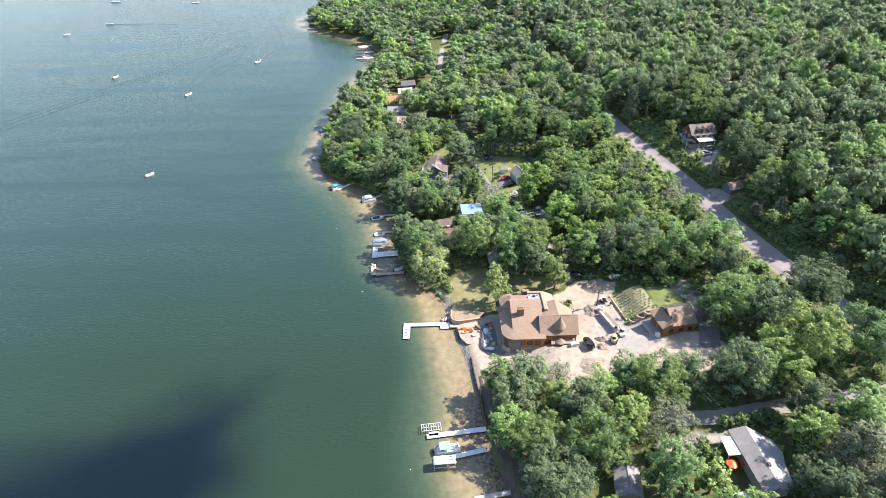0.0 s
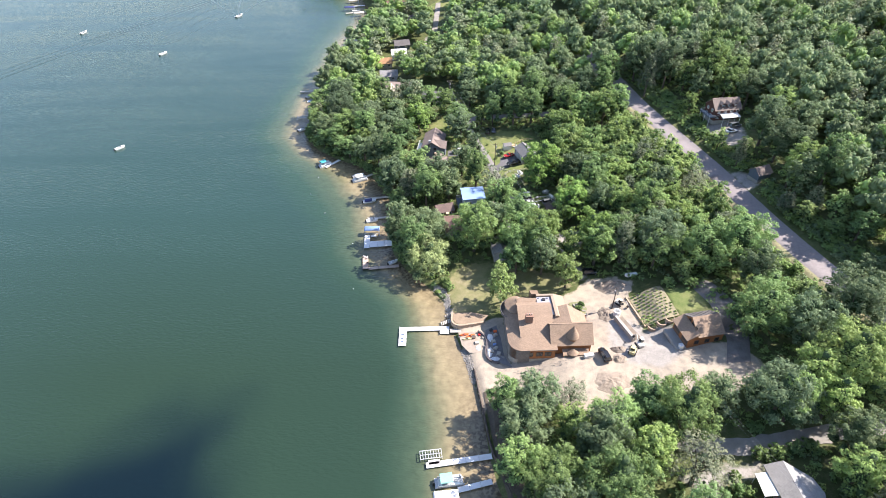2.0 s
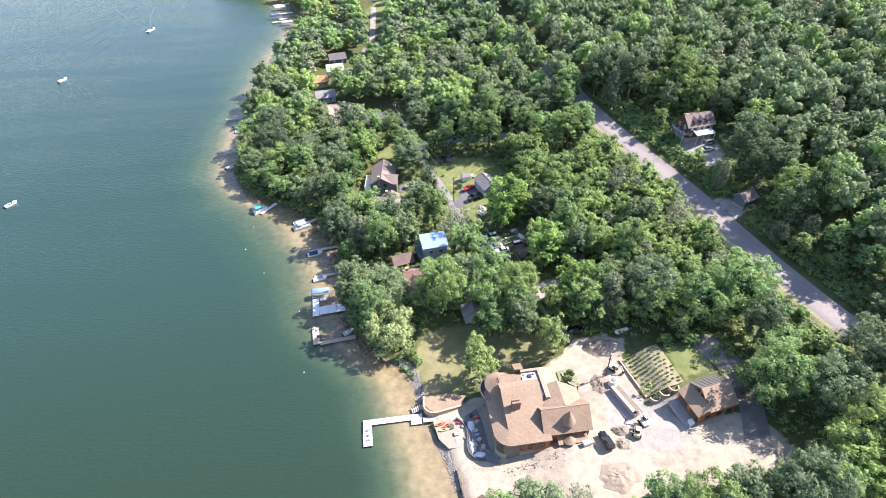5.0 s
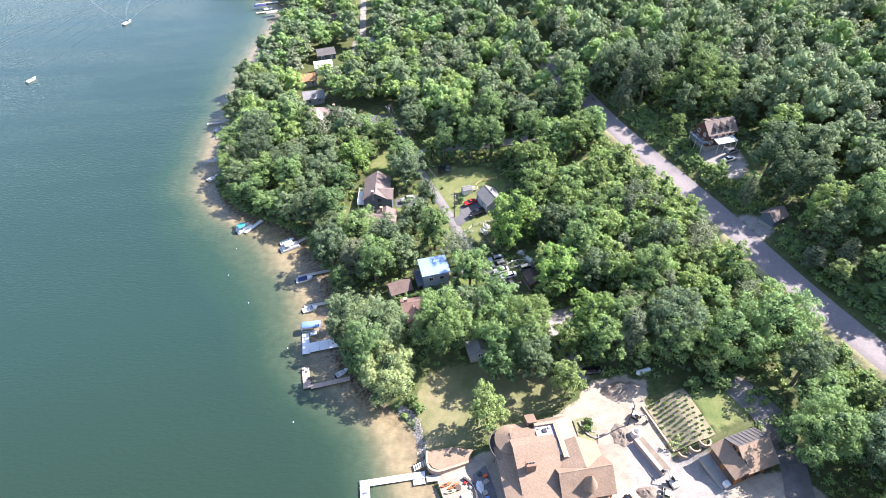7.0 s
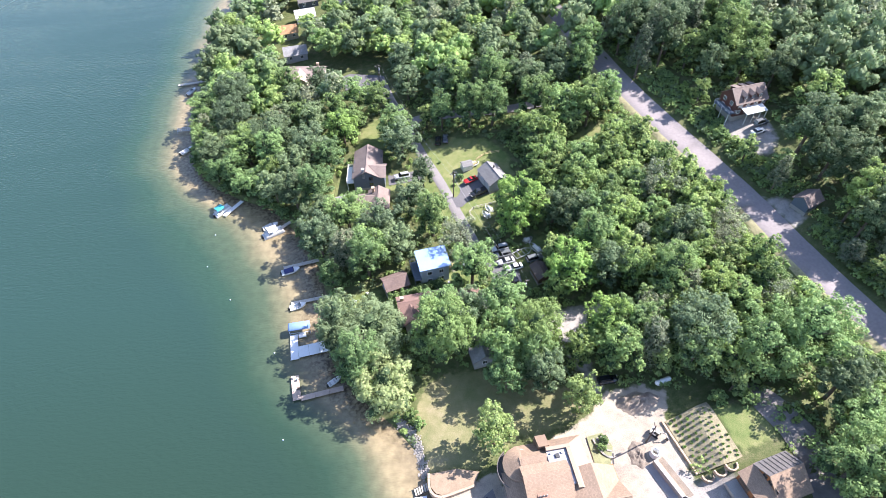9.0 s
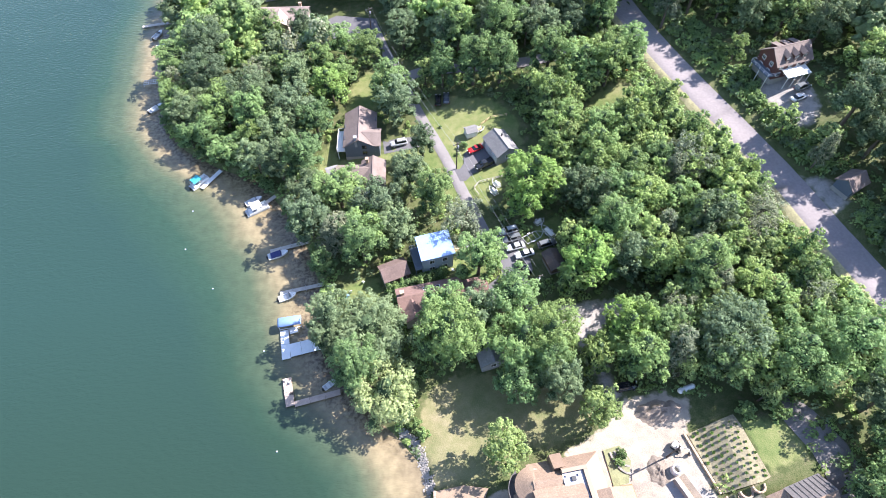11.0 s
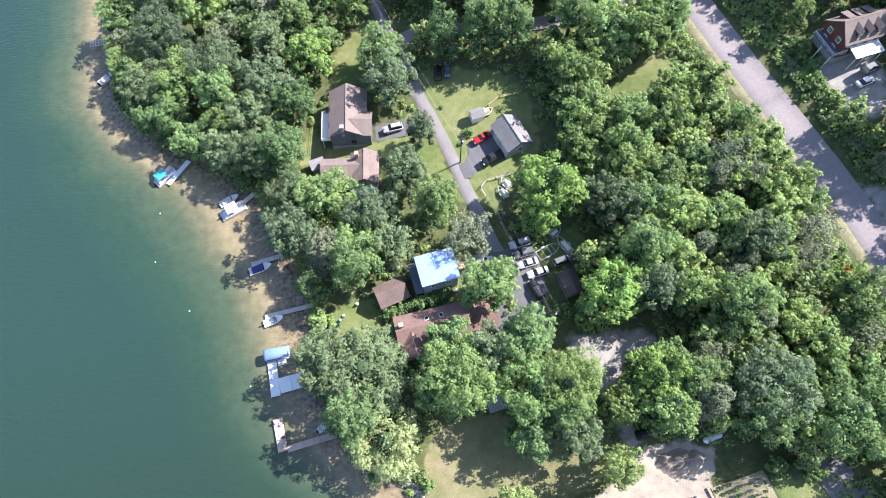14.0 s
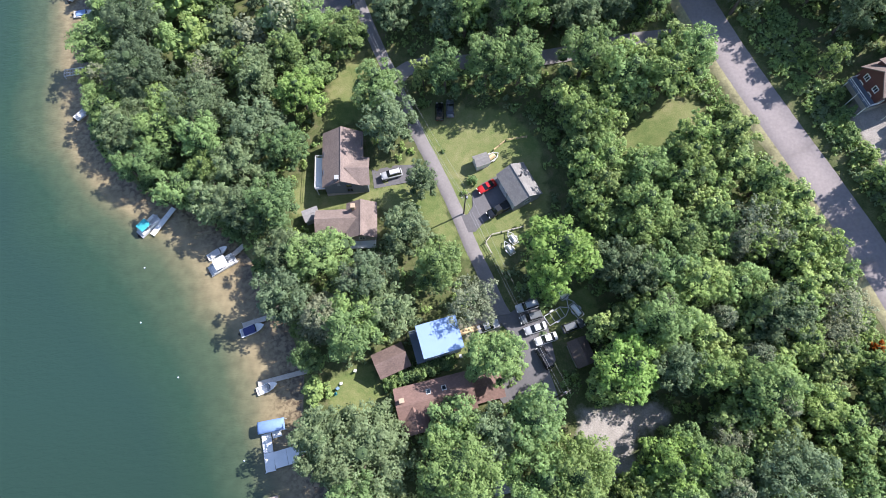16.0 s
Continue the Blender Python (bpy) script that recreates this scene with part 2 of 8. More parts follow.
LIGHTBLUE = siding("pale_blue_siding", (0.36, 0.42, 0.48), 0.18)
DARKBLUE = siding("dark_blue_siding", (0.06, 0.075, 0.10), 0.18)
TANBOARD = siding("tan_siding", (0.42, 0.36, 0.29), 0.18)
GREYBOARD = siding("grey_siding", (0.32, 0.33, 0.35), 0.18)
REDBOARD = siding("dark_red_siding", (0.09, 0.034, 0.028), 0.18)
BROWNBOARD = siding("brown_siding", (0.16, 0.10, 0.07), 0.18)
WOODFRESH = mat("fresh_lumber", (0.55, 0.40, 0.23), 0.75, vary=0.2, scale=1.0, fine=8, bump=0.2)
PAPER = mat("light_sheathing", (0.29, 0.22, 0.165), 0.8, vary=0.1, scale=0.6, bump=0.1)
CANVASBLUE = mat("blue_canvas", (0.17, 0.27, 0.50), 0.7, vary=0.15, scale=1.5, bump=0.2)
CANVASTEAL = mat("teal_canvas", (0.03, 0.30, 0.36), 0.7, vary=0.15, scale=1.5, bump=0.2)
NAVY = mat("navy_canvas", (0.03, 0.04, 0.14), 0.7, vary=0.2, scale=1.5, bump=0.2)
GELCOAT = mat("white_gelcoat", (0.75, 0.75, 0.74), 0.25, vary=0.05, scale=2, bump=0)
VINYL = mat("grey_vinyl", (0.45, 0.45, 0.46), 0.6, vary=0.1, bump=0.1)
ORANGE = mat("orange_plastic", (0.70, 0.12, 0.03), 0.5, vary=0.15, bump=0.05)
YELLOW = mat("yellow_machine_paint", (0.52, 0.46, 0.25), 0.45, vary=0.2, scale=1.5, bump=0.05)
CREAM = mat("cream_machine_paint", (0.66, 0.64, 0.58), 0.45, vary=0.15, scale=1.5, bump=0.05)
LAMP_RED = mat("red_lamp", (0.4, 0.02, 0.02), 0.3, vary=0.05, bump=0)
LAMP_CLEAR = mat("clear_lamp", (0.7, 0.7, 0.7), 0.15, vary=0.05, bump=0)
SOILDARK = mat("dug_soil", (0.20, 0.165, 0.135), 0.95, vary=0.35, scale=0.8, fine=5, bump=0.8, dist=0.1)
SANDHEAP = mat("sand_heap", (0.27, 0.22, 0.175), 0.95, vary=0.4, scale=0.6, fine=5, bump=0.7, dist=0.1)


def paint(name, color):
    return mat(name, color, 0.25, vary=0.05, scale=2, bump=0, spec=0.7)


PAINTS = {k: paint(k + "_car_paint", c) for k, c in dict(black=(0.012, 0.013, 0.016), white=(0.72, 0.72, 0.72), silver=(0.42, 0.43, 0.45), red=(0.45, 0.02, 0.02), grey=(0.12, 0.13, 0.14), blue=(0.04, 0.07, 0.14)).items()}


# ---- the lie of the land ----
# shoreline x for each y, and the land's height
SHORE_Y = np.array([-400, 0, 40, 74, 86, 93, 101, 112, 118, 126, 132, 138, 144, 151, 161, 170, 182, 190, 202, 216, 227, 234, 242, 254, 265, 279, 300, 316, 325, 358, 413, 442, 477, 501, 524, 553, 590, 630, 663, 800, 1500])
SHORE_X = np.array([60, 28, 20, 14.2, 10.6, 9.4, 9.0, 7.7, 6.3, 4.5, 2.6, 1.3, 0.4, -4, -12.5, -17, -18.6, -17.5, -20, -26, -33, -44, -53, -60, -60.5, -61, -62.5, -60, -60.5, -55.5, -45.5, -43.5, -55, -64, -89, -122, -128, -121, -96, -60, 150])
BROAD_Y = np.array([-400, 0, 60, 100, 140, 170, 200, 230, 260, 300, 400, 500, 600, 800, 1500])
BROAD_X = np.array([60, 28, 17, 10, 1, -12, -21, -36, -50, -58, -56, -66, -95, -60, 150])


def shore_x(y):
    return np.interp(y, SHORE_Y, SHORE_X)


def land_z(x, y):
    """Height of the lot, the road and the hill over the lake; below zero on the lake's bed."""
    x, y = np.asarray(x, float), np.asarray(y, float)
    near, s = x - shore_x(y), np.maximum(x - np.interp(y, BROAD_Y, BROAD_X), 0)
    rise = 0.055 * s + 0.0007 * np.minimum(s, 140) ** 2 + 0.05 * np.clip(s - 140, 0, 400)
    ease = lambda v: np.clip(v, 0, 1) ** 2 * (3 - 2 * np.clip(v, 0, 1))
    # the filled forecourt, and the planted bank with the lawn behind it
    rise = rise + 1.5 * ease((x - 22) / 10) * ease((y - 98) / 8) * ease((124 - y) / 6) * ease((80 - x) / 8)
    rise = rise + 2.4 * ease((x - 54) / 7) * ease((y - 123) / 4) * ease((146 - y) / 8) * ease((84 - x) / 8)
    up = np.clip(near, 0, 2.4)
    return np.where(near > 0, up * 0.45 + rise * np.clip(near / 6, 0, 1), np.maximum(0.12 * near, -4))


def ground_at(x, y, lift=0.0):
    return float(land_z(x, y)) + lift


def inside(poly, x, y):
    """Signed distance to a polygon's edge in metres, positive inside, for arrays of points."""
    x, y = np.asarray(x, float), np.asarray(y, float)
    d, odd = np.full(x.shape, 1e9), np.zeros(x.shape, bool)
    for (ax, ay), (bx, by) in zip(poly, poly[1:] + poly[:1]):
        ex, ey = bx - ax, by - ay
        k = np.clip(((x - ax) * ex + (y - ay) * ey) / (ex * ex + ey * ey), 0, 1)
        d = np.minimum(d, np.hypot(x - ax - k * ex, y - ay - k * ey))
        odd ^= ((ay > y) != (by > y)) & (x < ex * (y - ay) / np.where(ey == 0, 1e-9, ey) + ax)
    return np.where(odd, d, -d)


def along(line, x, y):
    """Distance to a line of points."""
    d = np.full(np.shape(x), 1e9)
    for (ax, ay), (bx, by) in zip(line, line[1:]):
        ex, ey = bx - ax, by - ay
        k = np.clip(((x - ax) * ex + (y - ay) * ey) / (ex * ex + ey * ey), 0, 1)
        d = np.minimum(d, np.hypot(x - ax - k * ex, y - ay - k * ey))
    return d


LAWNS = [
    [(0.8, 151.5), (4.5, 158.8), (13.5, 161), (22, 158), (34, 152), (42, 149), (36, 144.5), (31, 143), (22, 141.5), (15, 138.7), (9, 137), (2.2, 139.3)],
    [(14.7, 238.3), (16.9, 244), (24, 243), (36, 238), (41, 229), (40, 214), (34.5, 209), (27, 203.5), (23.5, 205), (22.3, 211), (19.1, 217)],
    [(-14.9, 230.3), (-11.1, 235.1), (-10, 228), (5.2, 227), (9.5, 231), (14, 233), (13, 226), (16.7, 224), (18.5, 215), (21, 206), (17, 209), (11.8, 218.7), (1, 223.2), (-12.9, 225), (-15.9, 222.2)],
    [(-1.9, 258.5), (5.8, 262.9), (9, 250), (3.3, 244.4), (-6.5, 244.3)],
]
LAWNS += [
    [(-12.5, 187.4), (-3.7, 189.2), (-1.4, 179), (-12.8, 179.5)],
    [(14.6, 190), (24.6, 191.6), (25.6, 188.1), (19, 181), (14.6, 182.2)],
    [(56, 222.5), (62, 229), (69, 232.5), (76, 228.5), (75.5, 222), (68, 219), (60, 217.5)],
    [(33, 191.2), (43, 195.8), (44.5, 189), (36.2, 186)],
    [(62.8, 139.5), (71.9, 137), (71.9, 130.6), (64, 129.2)],
    [(60.2, 85), (63.2, 84.2), (62, 79), (60, 79.2)],
    [(-4, 438), (10.3, 456), (13, 430), (1.1, 420)], [(38, 83), (46, 84), (46, 79), (39, 79)], [(-4, 330), (3, 330), (4, 312), (-2, 312)],
]
SANDS = [[(3.2, 134.5), (10, 135.5), (17, 136), (17.5, 117), (9, 115), (6.2, 119)], [(7.4, 118.5), (8.6, 104), (13, 112), (17.4, 108), (27, 104), (33.5, 101), (47.4, 103), (61.2, 104), (76, 105), (80, 109), (76, 118), (66, 119.5), (60, 118), (54, 124), (53.6, 139), (56, 145), (52, 148), (44, 148.5), (37, 143), (30, 141), (16, 118), (11, 121)]]
GRAVELS = [
    [(35.2, 172.5), (40.3, 170.9), (50.8, 170), (52, 166.8), (44.6, 164.6), (41.4, 158), (43.4, 149.5), (41, 148.5), (39.4, 157), (37.6, 163.5), (34.4, 167)],
    [(101, 217), (104, 221), (113, 219), (113, 207), (109, 202.5), (105, 202.5)], [(100, 189), (104.6, 187.4), (106, 180), (102, 178)],
]
GRAVELS += [
    [(46, 132), (52, 131), (54.4, 126.1), (61.2, 126.3), (62, 117), (55, 112.8), (47, 115.2), (43.6, 121)],
    [(50, 84.5), (60.6, 86.5), (68, 86), (65, 83.5), (58, 83), (56, 79), (53, 80)],
    [(24, 190.5), (17, 190.5), (16, 193), (24, 194.5)], [(-6, 374), (4, 374), (6, 345), (-8, 345)],
]
ROAD = [(20, 572), (32, 527), (48, 480), (62, 420), (69, 350), (74, 300), (80, 255), (84.5, 234), (89, 217), (93.2, 202), (96.5, 187), (99, 170), (105, 145), (114, 113), (122, 85), (134, 40), (160, -60)]
LANE = [(6, 285), (9, 266), (12.6, 250), (15.0, 238), (18.2, 226.5), (20.3, 217), (21.9, 208), (23.6, 201), (25, 193), (28.5, 187.5), (30.2, 181), (31, 172)]
CROSS = [(11.9, 252), (14.9, 255), (20, 255), (33, 252), (45, 248.8), (60, 247.5), (72.9, 246.4), (80.5, 243.3)]
FARLANE = [(9, 266), (4, 290), (1, 320), (-3, 350), (-1, 372), (0.5, 405), (2.4, 440), (6, 480)]
BYWAY = [(52, 93), (63, 90.5), (74, 91), (88, 92), (98, 92), (106, 90.5), (119, 96)]

# the sheet of ground: fine near the lots, coarse out to the horizon
gx = np.concatenate([[-3000, -1500, -700, -300, -120, -60, -30], np.arange(-16, 0, 2.0), np.arange(0, 125, 0.8), np.arange(125, 240, 4.0), [260, 300, 360, 430, 520, 700, 1000, 1800, 3500]])
gy = np.concatenate([[-2500, -1000, -400, -150, -50, 0, 30], np.arange(50, 64, 3.0), np.arange(64, 265, 0.8), np.arange(265, 480, 4.0), [500, 520, 540, 560, 580, 600, 630, 660, 700, 760, 850, 1000, 1400, 2200, 4000]])
SS, YY = np.meshgrid(gx, gy)
XX = SS + shore_x(YY)
ZZ = land_z(XX, YY)
rough = np.array([noise.noise((x * 0.11, y * 0.11, 0.0)) + 0.5 * noise.noise((x * 0.4, y * 0.4, 3.0)) for x, y in zip(XX.ravel(), YY.ravel())]).reshape(XX.shape)
onroad = np.minimum.reduce([along(q, XX, YY) for q in (ROAD, LANE, CROSS, BYWAY)])
ZZ = ZZ + rough * 0.22 * np.clip((SS - 1) / 5, 0, 1) * np.clip((onroad - 3) / 4, 0, 1) * np.where(SS < 150, 1, 3)


def sheet(name, X, Y, Z, material):
    rows, cols = X.shape
    me = bpy.data.meshes.new(name)
    k = np.arange(rows * cols).reshape(rows, cols)
    quads = np.stack([k[:-1, :-1], k[:-1, 1:], k[1:, 1:], k[1:, :-1]], -1).reshape(-1, 4)
    me.from_pydata(np.stack([X, Y, Z], -1).reshape(-1, 3).tolist(), [], quads.tolist())
    me.materials.append(material)
    me.shade_smooth()
    return new(name, me)


def give(ob, name, values):
    a = ob.data.attributes.new(name, "FLOAT", "POINT")
    a.data.foreach_set("value", np.ascontiguousarray(values, np.float32).ravel())


def ground_material():
    m = bpy.data.materials.new("lakeside_ground")
    m.use_nodes = True
    t = m.node_tree
    n, l = t.nodes, t.links
    b = n["Principled BSDF"]
    b.inputs["Roughness"].default_value, b.inputs["Specular IOR Level"].default_value = 0.72, 0.1
    tc = n.new("ShaderNodeTexCoord")

    def ns(scale, detail=6):
        q = n.new("ShaderNodeTexNoise")
        q.inputs["Scale"].default_value, q.inputs["Detail"].default_value = scale, detail
        l.new(tc.outputs["Object"], q.inputs["Vector"])
        return q.outputs["Fac"]

    broad, mid, fine = ns(0.09), ns(0.6), ns(4.0)

    def ramp(fac, *stops):
        r = n.new("ShaderNodeValToRGB")
        r.color_ramp.elements[0].position, r.color_ramp.elements[0].color = stops[0][0], (*stops[0][1], 1)
        r.color_ramp.elements[1].position, r.color_ramp.elements[1].color = stops[-1][0], (*stops[-1][1], 1)
        for p, c in stops[1:-1]:
            r.color_ramp.elements.new(p).color = (*c, 1)
        l.new(fac, r.inputs["Fac"])
        return r.outputs["Color"]

    def mixed(f1, f2, w=0.5):
        q = n.new("ShaderNodeMix")
        q.inputs["Factor"].default_value = w
        l.new(f1, q.inputs["A"])
        l.new(f2, q.inputs["B"])
        return q.outputs["Result"]

    floor_c = ramp(mixed(mid, fine), (0.3, (0.045, 0.06, 0.022)), (0.48, (0.085, 0.105, 0.04)), (0.58, (0.12, 0.125, 0.06)), (0.72, (0.17, 0.14, 0.09)))
    green_c = ramp(mixed(mixed(broad, mid, 0.35), fine, 0.25), (0.32, (0.07, 0.118, 0.034)), (0.44, (0.122, 0.16, 0.054)), (0.55, (0.185, 0.20, 0.082)), (0.69, (0.285, 0.25, 0.145)))
    dry_c = ramp(mixed(mixed(broad, mid, 0.35), fine, 0.25), (0.32, (0.09, 0.115, 0.045)), (0.43, (0.145, 0.155, 0.07)), (0.54, (0.205, 0.192, 0.10)), (0.68, (0.30, 0.255, 0.165)))
    sand_c = ramp(mixed(mixed(broad, mid, 0.55), fine, 0.25), (0.3, (0.19, 0.165, 0.145)), (0.42, (0.285, 0.245, 0.205)), (0.53, (0.375, 0.32, 0.255)), (0.75, (0.47, 0.40, 0.31)))
    grav_c = ramp(mixed(mid, fine), (0.3, (0.21, 0.195, 0.18)), (0.7, (0.41, 0.375, 0.345)))
    last = floor_c
    for attr, colour, soft in (("lawn", green_c, 0.9), ("dry_lawn", dry_c, 0.9), ("sand", sand_c, 0.7), ("gravel", grav_c, 1.6)):
        at = n.new("ShaderNodeAttribute")
        at.attribute_name = attr
        wob = n.new("ShaderNodeMath")
        wob.operation = "MULTIPLY_ADD"
        wob.inputs[1].default_value = 3.2
        l.new(mid, wob.inputs[0])
        l.new(at.outputs["Fac"], wob.inputs[2])
        rg = n.new("ShaderNodeMapRange")
        rg.inputs["From Min"].default_value, rg.inputs["From Max"].default_value = 1.6 - soft / 2, 1.6 + soft / 2
        l.new(wob.outputs[0], rg.inputs["Value"])
        mx = n.new("ShaderNodeMix")
        mx.data_type = "RGBA"
        l.new(rg.outputs["Result"], mx.inputs["Factor"])
        l.new(last, mx.inputs["A"])
        l.new(colour, mx.inputs["B"])
        last = mx.outputs["Result"]
    l.new(last, b.inputs["Base Color"])
    bp = n.new("ShaderNodeBump")
    bp.inputs["Strength"].default_value, bp.inputs["Distance"].default_value = 0.7, 0.12
    l.new(fine, bp.inputs["Height"])
    l.new(bp.outputs["Normal"], b.inputs["Normal"])
    return m


ground = sheet("ground", XX, YY, ZZ, ground_material())
tagged(ground, "wooded lakeside ground with lawns, sand and leaf litter", "ground", kind="structure")
union = lambda polys: np.maximum.reduce([inside(q, XX, YY) for q in polys])
give(ground, "lawn", union(LAWNS[1:]))
give(ground, "dry_lawn", union(LAWNS[:1]))
give(ground, "sand", union(SANDS))
give(ground, "gravel", union(GRAVELS))

# the lake: shallow sandy shelf, then deep green water
wx = np.concatenate([[-4500, -2600, -1500, -1000, -700, -500, -380, -290, -220, -170, -130], np.arange(-100, -40, 6.0), np.arange(-40, 3.1, 1.0)])
wy = np.concatenate([[-3000, -1200, -500, -200, -80, -20, 20], np.arange(40, 330, 2.0), np.arange(330, 680, 8.0), [720, 800, 900, 1100, 1500, 2400, 4500]])
WS, WY = np.meshgrid(wx, wy)
WX = WS + shore_x(WY)


def water_material():
    m = bpy.data.materials.new("lake_water")
    m.use_nodes = True
    t = m.node_tree
    n, l = t.nodes, t.links
    b = n["Principled BSDF"]
    b.inputs["Roughness"].default_value, b.inputs["IOR"].default_value = 0.12, 1.33
    b.inputs["Specular IOR Level"].default_value = 0.95
    tc, at, deep = n.new("ShaderNodeTexCoord"), n.new("ShaderNodeAttribute"), n.new("ShaderNodeAttribute")
    at.attribute_name, deep.attribute_name = "shelf", "hole"

    def ns(scale, detail=5, stretch=(1, 1, 1), warp=0.0, turn=0.0):
        mp, q = n.new("ShaderNodeMapping"), n.new("ShaderNodeTexNoise")
        mp.inputs["Scale"].default_value, mp.inputs["Rotation"].default_value = stretch, (0, 0, turn)
        q.inputs["Scale"].default_value, q.inputs["Detail"].default_value, q.inputs["Distortion"].default_value = scale, detail, warp
        l.new(tc.outputs["Object"], mp.inputs["Vector"])
        l.new(mp.outputs["Vector"], q.inputs["Vector"])
        return q.outputs["Fac"]

    patch, weed = ns(0.07, 6, warp=0.6), ns(0.45, 8)
    wob = n.new("ShaderNodeMath")
    wob.operation = "MULTIPLY_ADD"
    wob.inputs[1].default_value = 0.75
    l.new(patch, wob.inputs[0])
    l.new(at.outputs["Fac"], wob.inputs[2])
    r = n.new("ShaderNodeValToRGB")
    e = r.color_ramp.elements
    e[0].position, e[0].color = 0.0, (0.20, 0.158, 0.10, 1)
    e[1].position, e[1].color = 1.0, (0.0195, 0.0465, 0.0375, 1)
    for p, c in ((0.17, (0.245, 0.198, 0.118, 1)), (0.26, (0.215, 0.182, 0.108, 1)), (0.33, (0.128, 0.126, 0.074, 1)), (0.45, (0.061, 0.085, 0.050, 1)), (0.70, (0.0255, 0.0565, 0.037, 1))):
        e.new(p).color = c
    rg = n.new("ShaderNodeMapRange")
    rg.inputs["From Min"].default_value, rg.inputs["From Max"].default_value = 0.3, 4.7
    l.new(wob.outputs[0], rg.inputs["Value"])
    l.new(rg.outputs["Result"], r.inputs["Fac"])
    mottle, vary = n.new("ShaderNodeMix"), n.new("ShaderNodeMapRange")
    mottle.data_type, mottle.blend_type = "RGBA", "MULTIPLY"
    mottle.inputs["Factor"].default_value = 1
    vary.inputs["From Min"].default_value, vary.inputs["From Max"].default_value = 0.3, 0.7
    vary.inputs["To Min"].default_value, vary.inputs["To Max"].default_value = 0.72, 1.22
    l.new(weed, vary.inputs["Value"])
    shallow = n.new("ShaderNodeMath")
    shallow.operation = "SUBTRACT"
    shallow.inputs[0].default_value = 1.0
    l.new(rg.outputs["Result"], shallow.inputs[1])
    l.new(shallow.outputs[0], mottle.inputs["Factor"])
    l.new(r.outputs["Color"], mottle.inputs["A"])
    l.new(vary.outputs["Result"], mottle.inputs["B"])
    olive, silt = n.new("ShaderNodeMix"), n.new("ShaderNodeAttribute")
    olive.data_type, silt.attribute_name = "RGBA", "silt"
    olive.inputs["B"].default_value = (0.0165, 0.035, 0.0195, 1)
    l.new(silt.outputs["Fac"], olive.inputs["Factor"])
    l.new(mottle.outputs["Result"], olive.inputs["A"])
    litter, tuft, spot = n.new("ShaderNodeMix"), ns(1.1, 8, warp=0.4), n.new("ShaderNodeMapRange")
    litter.data_type = "RGBA"
    litter.inputs["B"].default_value = (0.055, 0.038, 0.026, 1)
    spot.inputs["From Min"].default_value, spot.inputs["From Max"].default_value = 0.43, 0.60
    weedy, bed = n.new("ShaderNodeMath"), n.new("ShaderNodeAttribute")
    weedy.operation, bed.attribute_name = "MULTIPLY", "litter"
    l.new(tuft, spot.inputs["Value"])
    l.new(spot.outputs["Result"], weedy.inputs[0])
    l.new(bed.outputs["Fac"], weedy.inputs[1])
    l.new(weedy.outputs[0], litter.inputs["Factor"])
    l.new(olive.outputs["Result"], litter.inputs["A"])
    hole = n.new("ShaderNodeMix")
    hole.data_type = "RGBA"
    l.new(deep.outputs["Fac"], hole.inputs["Factor"])
    l.new(litter.outputs["Result"], hole.inputs["A"])
    hole.inputs["B"].default_value = (0.002, 0.008, 0.011, 1)
    l.new(hole.outputs["Result"], b.inputs["Base Color"])
    swell, ripple, gust = ns(0.6, 3, (1, 2.4, 1), 0.3, 0.5), ns(1.7, 3, (1, 1.8, 1), 0.3, 0.9), ns(0.03, 3)
    streak, calm = ns(0.05, 5, (0.16, 1.0, 1), 0.5, -1.05), n.new("ShaderNodeMapRange")
    calm.inputs["From Min"].default_value, calm.inputs["From Max"].default_value = 0.42, 0.68
    calm.inputs["To Min"].default_value, calm.inputs["To Max"].default_value = 0.42, 0.16
    l.new(streak, calm.inputs["Value"])
    mul, add = n.new("ShaderNodeMath"), n.new("ShaderNodeMath")
    mul.operation, add.operation = "MULTIPLY", "MULTIPLY_ADD"
    l.new(ripple, mul.inputs[0])
    l.new(gust, mul.inputs[1])
    l.new(mul.outputs[0], add.inputs[0])
    add.inputs[1].default_value = 0.5
    l.new(swell, add.inputs[2])
    bp = n.new("ShaderNodeBump")
    bp.inputs["Distance"].default_value = 0.4
    l.new(calm.outputs["Result"], bp.inputs["Strength"])
    l.new(add.outputs[0], bp.inputs["Height"])
    l.new(bp.outputs["Normal"], b.inputs["Normal"])
    return m


lake = sheet("water", WX, WY, np.zeros_like(WX), water_material())
tagged(lake, "green lake water turning sandy in the shallows", "water", kind="structure")
shelf_w = np.interp(WY, [40, 76, 107, 120, 152, 180, 195, 215, 228, 242, 265, 318, 390, 443, 520, 700], [15, 15, 12.5, 11, 11, 11, 14, 16, 16, 10, 11, 9, 14, 12, 13, 13])
give(lake, "shelf", np.clip(-WS / shelf_w, 0, 4) * 1.6)
give(lake, "silt", np.clip((195 - WY) / 75, 0, 1) * np.clip(-WS / shelf_w - 1.0, 0, 1) * np.clip(1.6 + WS / 160, 0, 1) * 0.9)
give(lake, "litter", np.clip(1.2 + WS / 7.5, 0, 1) * np.interp(WY, [60, 100, 112, 146, 156, 400], [0.8, 0.8, 0.12, 0.12, 0.85, 0.6]))
ragged = np.array([noise.noise((x * 0.035, y * 0.035, 7.0)) + 0.5 * noise.noise((x * 0.09, y * 0.09, 1.0)) for x, y in zip(WX.ravel(), WY.ravel())]).reshape(WX.shape)
